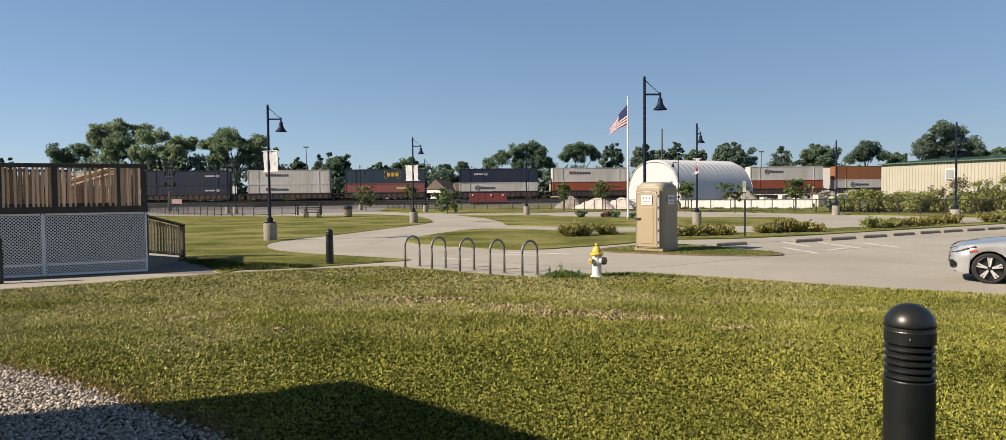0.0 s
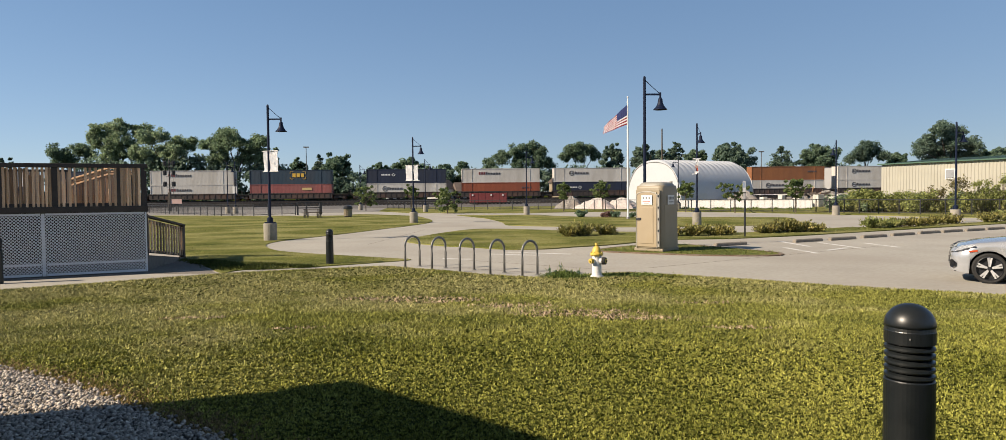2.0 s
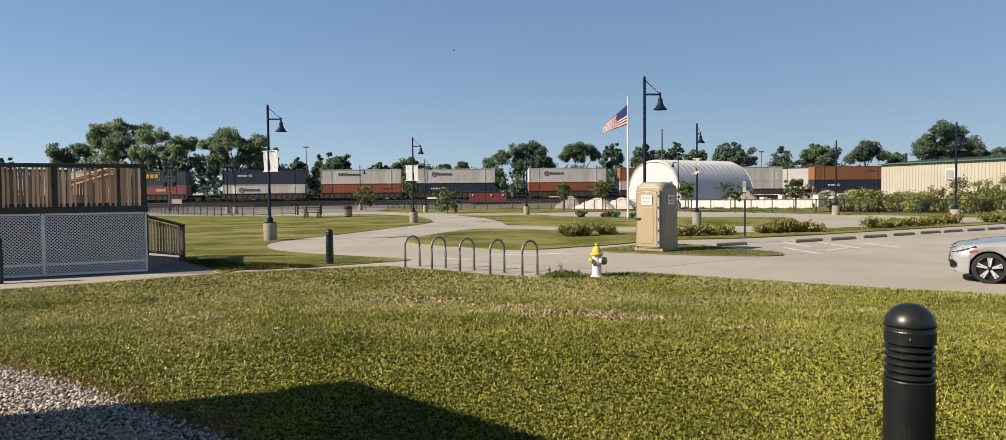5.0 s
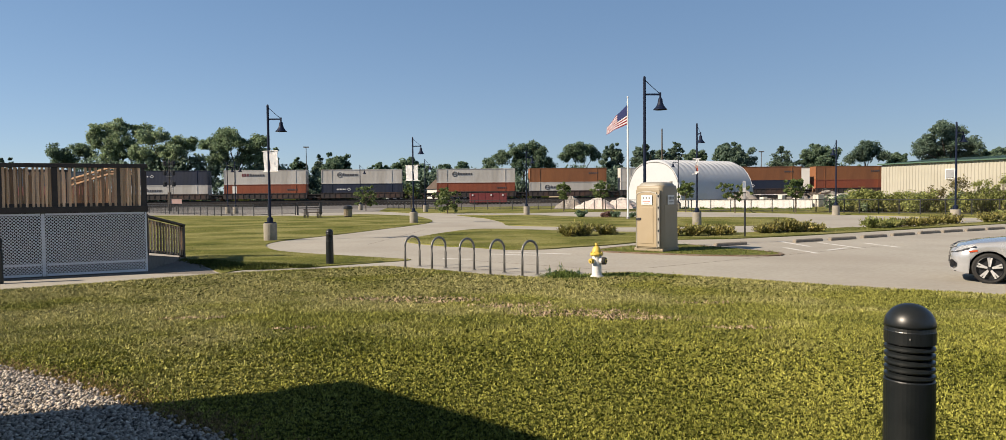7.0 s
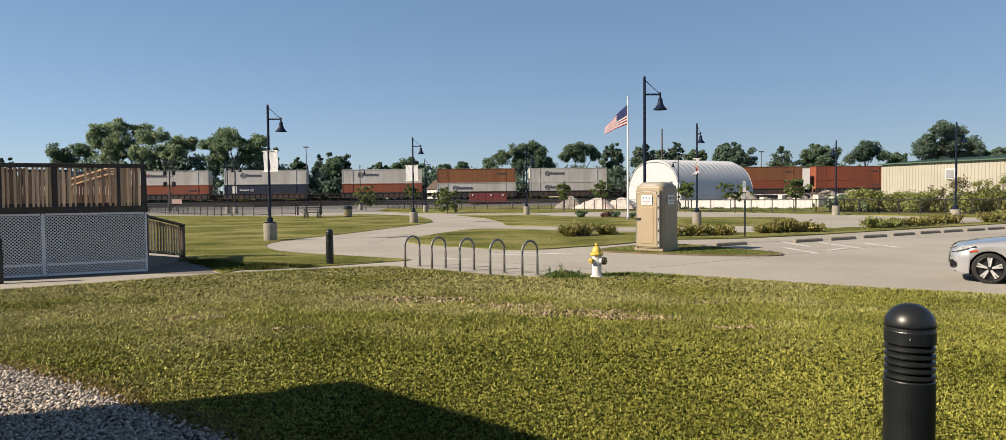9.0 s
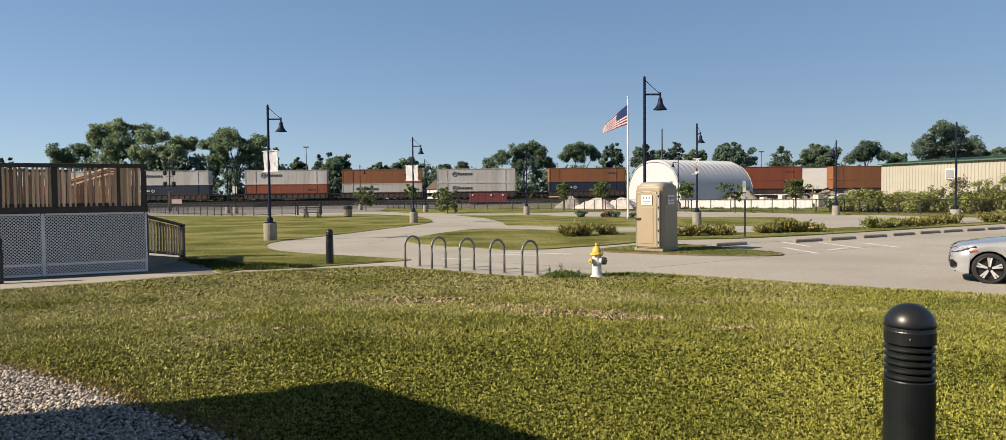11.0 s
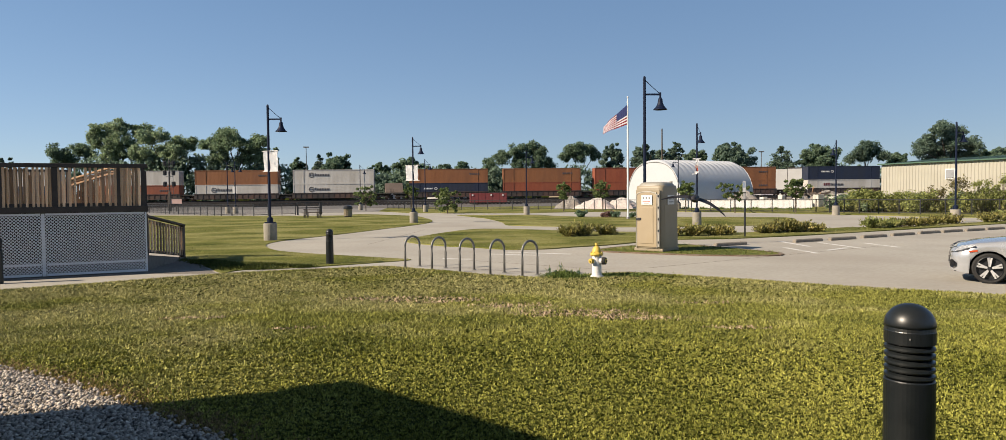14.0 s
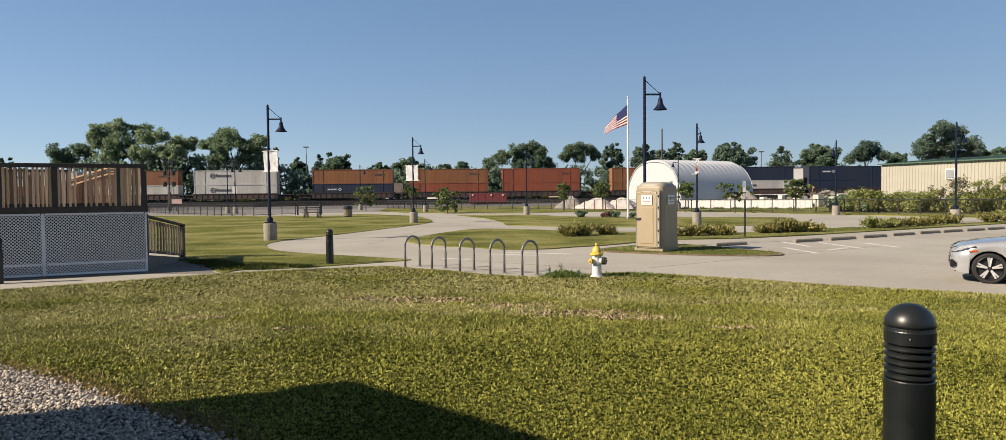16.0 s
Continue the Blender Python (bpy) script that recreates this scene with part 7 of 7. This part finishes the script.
def edge_tufts():
    """Longer uncut grass along the lawn's edge and round the hydrant."""
    rng = np.random.default_rng(47)
    line = smooth_line(LAWN_EDGE, 10, closed=False)
    n = 16000
    k = rng.integers(0, len(line) - 1, n)
    t = rng.uniform(0, 1, n)
    a, b = np.array([tuple(p[:2]) for p in line])[k], np.array([tuple(p[:2]) for p in line])[k + 1]
    p = a + (b - a) * t[:, None] + rng.normal(0, 0.05, (n, 2)) - np.array([0, 0.05])
    h = rng.uniform(0.015, 0.055, n)
    n = len(p)
    z = soft_rise(p[:, 0], p[:, 1])
    ang, la, lean = rng.uniform(0, 6.28, n), rng.uniform(0, 6.28, n), rng.uniform(0.1, 0.6, n)
    c = np.stack([p[:, 0], p[:, 1], z], 1)
    w = rng.uniform(0.006, 0.014, n)
    u = np.stack([np.cos(ang) * w, np.sin(ang) * w, np.zeros(n)], 1)
    tip = c + np.stack([np.cos(la) * lean * h, np.sin(la) * lean * h, h], 1)
    tri_mesh("grass_tufts", np.stack([c - u, c + u, tip], 1), M_BLADE, "longer uncut grass along the paving edge", "grass")
    m = 2600                                               # a low green patch of weeds either side of the hydrant
    x = np.concatenate([rng.normal(1.42, 0.30, m), rng.normal(2.75, 0.38, m // 2)])
    y = np.concatenate([rng.normal(15.95, 0.15, m), rng.normal(16.05, 0.12, m // 2)])
    n = len(x)
    h = np.concatenate([rng.uniform(0.04, 0.19, m) * np.exp(-((x[:m] - 1.35) / 0.5) ** 2), rng.uniform(0.04, 0.10, m // 2)])
    a, b, l = rng.uniform(0, 6.28, n), rng.uniform(0, 6.28, n), rng.uniform(0.02, 0.09, n)
    c = np.stack([x, y, soft_rise(x, y) + h * rng.uniform(0.0, 0.6, n)], 1)
    w = rng.uniform(0.009, 0.02, n)
    u = np.stack([np.cos(a) * w, np.sin(a) * w, np.zeros(n)], 1)
    tip = c + np.stack([np.cos(b) * l, np.sin(b) * l, h * 0.45], 1)
    tri_mesh("low_weeds", np.stack([c - u, c + u, tip], 1), M_BLADE_GREEN, "low green weeds round the hydrant's foot", "weeds")


edge_tufts()


def shadow_wedge():
    """Darker blades that stand in for the shadow between the ramp and the path."""
    rng = np.random.default_rng(57)
    a, b, c = (np.array(p) for p in ((-9.65, 21.0), (-7.0, 17.75), (-4.9, 18.45)))
    n = 16000
    u, v = rng.uniform(0, 1, (n, 1)), rng.uniform(0, 1, (n, 1))
    u, v = np.where(u + v > 1, 1 - u, u), np.where(u + v > 1, 1 - v, v)
    p = a + (b - a) * u + (c - a) * v + rng.normal(0, 0.08, (n, 2))
    thick = 0.5 + 0.5 * np.sin(p[:, 0] * 2.9 + 1.3 * np.sin(p[:, 1] * 1.7)) * np.sin(p[:, 1] * 3.3 + p[:, 0])
    p = p[rng.uniform(size=n) < np.clip(1.5 * thick - 0.15, 0.08, 1)]
    n = len(p)
    h = rng.uniform(0.03, 0.11, n)
    q, w, g, l = rng.uniform(0, 6.28, n), rng.uniform(0.008, 0.018, n), rng.uniform(0, 6.28, n), rng.uniform(0.0, 0.09, n)
    base = np.column_stack([p, np.full(n, 0.03)])
    side = np.stack([np.cos(q) * w, np.sin(q) * w, np.zeros(n)], 1)
    tri_mesh("uncut_grass", np.stack([base - side, base + side, base + np.stack([np.cos(g) * l, np.sin(g) * l, h], 1)], 1), M_SHADE_GRASS, "dark green blades painting the shadow wedge beside the ramp", "grass")


shadow_wedge()


def dead_fringe():
    """Brown dead grass where the lawn meets the gravel."""
    rng = np.random.default_rng(53)
    line = np.array(GRAVEL_EDGE)
    n = 7000
    k = rng.integers(0, len(line) - 2, n)
    p = line[k] + (line[k + 1] - line[k]) * rng.uniform(0, 1, (n, 1)) + np.abs(rng.normal(0, 0.16, (n, 1))) * np.array([0.65, 0.75]) - 0.03
    z = soft_rise(p[:, 0], p[:, 1])
    a, b = rng.uniform(0, 6.28, n), rng.uniform(0, 6.28, n)
    w, h, r = rng.uniform(0.003, 0.007, n), rng.uniform(0.012, 0.045, n), rng.uniform(0.01, 0.05, n)
    c = np.column_stack([p, z])
    u = np.stack([np.cos(a) * w, np.sin(a) * w, np.zeros(n)], 1)
    tri_mesh("grass_fringe", np.stack([c - u, c + u, c + np.stack([np.cos(b) * r, np.sin(b) * r, h], 1)], 1), M_DEAD, "brown dead grass along the gravel edge", "grass")


dead_fringe()


def weed(x, y, h, seed):
    rng = np.random.default_rng(seed)
    top = thing("weed", pose(x, y, 0.0), "thin tall weed growing by the hydrant", "weed", "weeds by the hydrant")
    bm = bmesh.new()
    for k in range(3):
        a, l = rng.uniform(0, 6.28), rng.uniform(0.03, 0.12)
        tube(bm, [(0, 0, -0.02), (l * 0.4 * math.cos(a), l * 0.4 * math.sin(a), h * 0.5), (l * math.cos(a), l * math.sin(a), h * rng.uniform(0.8, 1.1))], 0.004, 5)
    part("stalk", bm, M_WEED, top)
    v, f = leaf_cloud(rng, [(0, 0, h * t) for t in (0.15, 0.3, 0.45, 0.7)], [0.07, 0.06, 0.05, 0.03], 16, 0.022)
    data_part("leaves", v, f, M_LEAF, top)


for k, (x, y, h) in enumerate(((1.05, 16.0, 0.26), (1.18, 15.95, 0.2), (1.30, 16.05, 0.34), (1.42, 15.9, 0.22), (1.55, 16.0, 0.18), (1.70, 15.95, 0.2))):
    weed(x, y, h, 700 + k)


def gravel():
    rng = np.random.default_rng(51)
    bm = bmesh.new()
    vs = [bm.verts.new((p[0], p[1], rise(p[0], p[1]) + 0.012)) for p in GRAVEL]
    bmesh.ops.triangulate(bm, faces=[bm.faces.new(vs)])
    bmesh.ops.recalc_face_normals(bm, faces=bm.faces[:])
    tagged(part("gravel_bed", bm, M_GRAVEL_BED), "bed of the gravel strip, near-black for the shade between stones", "gravel", kind="structure")
    n = 56000
    d = 1.0 / rng.uniform(1 / 9.5, 1 / 2.9, n)
    x, y = d * rng.uniform(-0.78, 0.0, n), d
    x[44000:], y[44000:] = rng.uniform(-9, 5, 12000), rng.uniform(-5, 9, 12000)
    jit = rng.normal(0, 0.05, n)
    keep = inside_many(GRAVEL, x + jit * 0.6, y + jit * 0.6)
    x, y = x[keep], y[keep]
    n = len(x)
    ico = np.array([(0, 0, 1), (0.9, 0, 0.1), (0, 0.9, -0.1), (-0.9, 0, 0.1), (0, -0.9, -0.1), (0, 0, -1)], float)
    tri = np.array([(0, 1, 2), (0, 2, 3), (0, 3, 4), (0, 4, 1), (5, 2, 1), (5, 3, 2), (5, 4, 3), (5, 1, 4)])
    size = rng.uniform(0.009, 0.023, (n, 1, 1))
    v = ico[None] * rng.uniform(0.6, 1.25, (n, 6, 3)) * size * np.array([1.15, 1.0, 0.7])
    a = rng.uniform(0, 6.28, n)
    c, s = np.cos(a), np.sin(a)
    tilt = rng.normal(0, 0.5, n)
    ct, stl = np.cos(tilt), np.sin(tilt)
    vx, vy, vz = v[..., 0], v[..., 1], v[..., 2]
    vy, vz = vy * ct[:, None] - vz * stl[:, None], vy * stl[:, None] + vz * ct[:, None]
    X = vx * c[:, None] - vy * s[:, None] + x[:, None]
    Y = vx * s[:, None] + vy * c[:, None] + y[:, None]
    Z = vz + (soft_rise(x, y) + 0.014 + rng.uniform(0, 0.014, n))[:, None]
    co = np.stack([X, Y, Z], 2).reshape(-1, 3)
    faces = (tri[None] + 6 * np.arange(n)[:, None, None]).reshape(-1, 3)
    me = bpy.data.meshes.new("gravel_stones")
    me.vertices.add(len(co))
    me.vertices.foreach_set("co", co.astype(np.float32).ravel())
    me.loops.add(faces.size)
    me.loops.foreach_set("vertex_index", faces.astype(np.int32).ravel())
    me.polygons.add(len(faces))
    me.polygons.foreach_set("loop_start", np.arange(0, faces.size, 3, dtype=np.int32))
    me.update(calc_edges=True)
    me.materials.append(M_STONE)
    tagged(new("gravel_stones", me), "loose pale limestone chippings", "gravel", kind="stuff")


gravel()

# ---- bird ----
BIRD, FAR_BIRD = [], []


def swallow(wings, label):
    top = thing("bird", Matrix(), label, "bird", "birds")
    bm = bmesh.new()
    lathe(bm, [(0.003, -0.07), (0.012, -0.05), (0.019, -0.01), (0.018, 0.02), (0.013, 0.045), (0.012, 0.06), (0.006, 0.072), (0.0, 0.08)], 10, pose(0, 0, 0, 0, 90, 0))
    part("body", bm, M_BIRD, top)
    bm = bmesh.new()
    for s in (-1, 1):
        v = [bm.verts.new(p) for p in ((-0.055, s * 0.001, 0.002), (-0.06, s * 0.014, 0.002), (-0.118, s * 0.026, 0.0), (-0.112, s * 0.001, 0.002))]
        bm.faces.new(v)
    bmesh.ops.solidify(bm, geom=bm.faces[:], thickness=0.002)
    part("tail", bm, M_BIRD, top)
    for s in (-1, 1):
        bm = bmesh.new()
        v = [bm.verts.new(p) for p in ((0.030, 0, 0), (0.042, s * 0.035, 0.003), (0.038, s * 0.065, 0.004), (0.012, s * 0.11, 0.002), (-0.035, s * 0.148, -0.002), (-0.062, s * 0.158, -0.003), (-0.030, s * 0.118, 0.0), (-0.012, s * 0.075, 0.002), (-0.014, s * 0.035, 0.002), (-0.028, 0, 0))]
        bm.faces.new(v)
        bmesh.ops.solidify(bm, geom=bm.faces[:], thickness=0.003)
        w = part("wing", bm, M_BIRD, top)
        wings.append((w, s))
    wings.append((top, 0))


swallow(BIRD, "small dark swallow flying low over the lawn")
swallow(FAR_BIRD, "small dark bird rising over the railway trees")


# ---- everything that moves ----
def train_shift(t):
    return 9.463 * t + 0.00846 * t * t


def motions():
    times = [0.0, 0.1] + [0.5 * k for k in range(1, 32)] + [15.9, 16.0]
    for ob, mid, z in TRAIN:
        walk(ob, [(t, TRACK @ pose(mid - train_shift(t), 0, z)) for t in times])
    reach = [(0, 20), (0.3, 28), (0.6, 37), (0.9, 41), (1.2, 39), (1.5, 38), (1.8, 34), (2.1, 34), (2.4, 31), (2.7, 36), (3, 38), (3.3, 40), (3.6, 40), (3.9, 37), (4.2, 33), (4.9, 36), (5.6, 34), (6.3, 38), (6.6, 36), (6.9, 31), (7.2, 20),
             (7.5, 25), (7.8, 33), (8.1, 43), (8.4, 42), (8.7, 38), (9, 31), (9.8, 37), (10.5, 34), (11.3, 37), (11.6, 34), (11.9, 34), (12.2, 32), (12.5, 38), (13.1, 37), (13.8, 38), (14.2, 33), (14.6, 31), (15, 41), (15.2, 43), (15.4, 42), (16, 32)]
    ftimes = [0.2 * k for k in range(81)]
    for st, i, w, drop in FLAG_STRIPS:
        rows = []
        for t in ftimes:
            c = min(1.0, float(np.interp(t, *zip(*reach))) / 47.5)
            swing = math.acos(max(0.35, c * 0.985))
            at, turn, fold = Vector((0, 0, 0)), Matrix(), 0.0
            for k in range(i + 1):
                fold = swing * (0.85 + 0.3 * k / 13) + 0.26 * math.sin(5.6 * t - 0.72 * k) * min(1.0, 0.15 + k / 8)
                turn = pose(0, 0, 0, -0.8 * k, -(1 - c) * 0.8 * k, -math.degrees(fold))
                if k < i:
                    at = at + turn @ Vector((-w, 0, -drop))
            rows.append((t, Matrix.Translation(at) @ turn))
        walk(st, rows)
    path = [(0.0, -62, -50, 14), (6.0, -38, -32, 11), (11.0, -17, -15.5, 7.0), (13.0, -4.1, -2.4, 3.6), (13.6, -0.62, 1.7, 2.95), (13.8, 0.355, 2.45, 2.45), (13.9, 0.61, 2.84, 2.15), (14.0, 0.90, 3.3, 1.87), (14.1, 1.21, 3.65, 1.64), (14.2, 1.54, 3.95, 1.43), (14.3, 1.93, 4.35, 1.26), (14.4, 2.39, 4.73, 1.11),
            (14.5, 2.92, 5.1, 0.99), (14.6, 3.47, 5.5, 0.87), (14.7, 3.98, 5.88, 0.85), (14.8, 4.5, 6.2, 0.9), (15.0, 5.6, 6.8, 1.2), (15.5, 8.6, 8.2, 2.2), (16.0, 12.4, 9.4, 3.4)]
    for ob, s in BIRD:
        if s == 0:
            rows = []
            for k, (t, x, y, z) in enumerate(path):
                a, b = path[max(0, k - 1)], path[min(len(path) - 1, k + 1)]
                dive = {13.8: -18, 13.9: -8, 14.0: -4, 14.1: 4}.get(t, 6 if t < 14.6 else -6)
                turn = {13.8: 80, 13.9: 76, 14.0: 68}.get(t, math.degrees(math.atan2(b[2] - a[2], b[1] - a[1])))
                rows.append((t, pose(x, y, z, 0, dive, turn)))
            walk(ob, rows)
        else:
            beat = {13.8: (36, 40), 13.9: (6, 2), 14.0: (4, -26), 14.1: (20, 5), 14.2: (-12, -48), 14.3: (28, -20), 14.4: (18, -24), 14.5: (-5, -25), 14.6: (-10, -46), 14.7: (52, 4), 14.8: (0, -20)}
            ts = [0.0, 13.6, 13.8, 13.9, 14.0, 14.1, 14.2, 14.3, 14.4, 14.5, 14.6, 14.7, 14.8, 15.0, 15.2, 15.4, 15.6, 15.8, 16.0]
            walk(ob, [(t, pose(0, 0, 0, s * beat.get(t, ((20, 20) if k % 2 else (-20, -20)))[0 if s > 0 else 1], -10, 0)) for k, t in enumerate(ts)])
    rise_up = [(0.0, -13.0, 62, 0.10), (3.0, -13.0, 62, 0.10), (3.2, -12.4, 61.5, 0.8), (3.4, -10.4, 61, 3.1), (3.6, -8.0, 60.4, 5.6), (3.7, -7.28, 60, 6.42), (3.8, -6.82, 60, 7.02), (3.9, -6.28, 60, 7.45), (4.0, -5.73, 60, 7.94), (4.1, -5.46, 60, 8.43), (4.2, -5.40, 60, 8.81),
               (4.6, -5.0, 59, 11.0), (5.2, -3.0, 57, 15.0), (6.0, 2.0, 54, 21.5), (8.0, 14.0, 50, 33.0), (11.0, 34.0, 40, 44.0), (16.0, 70.0, 20, 55.0)]
    for ob, s in FAR_BIRD:
        if s == 0:
            walk(ob, [(t, pose(x, y, z, 0, -22 if 3.0 < t < 6 else 0, 55 if t < 4.3 else 20)) for t, x, y, z in rise_up])
        else:
            ts = [0.0, 3.0] + [3.1 + 0.1 * k for k in range(30)] + [16.0]
            walk(ob, [(t, pose(0, 0, 0, s * (0 if t <= 3.0 or t == 16.0 else (38 if k % 2 else -28)), 0, 0)) for k, t in enumerate(ts)])


motions()
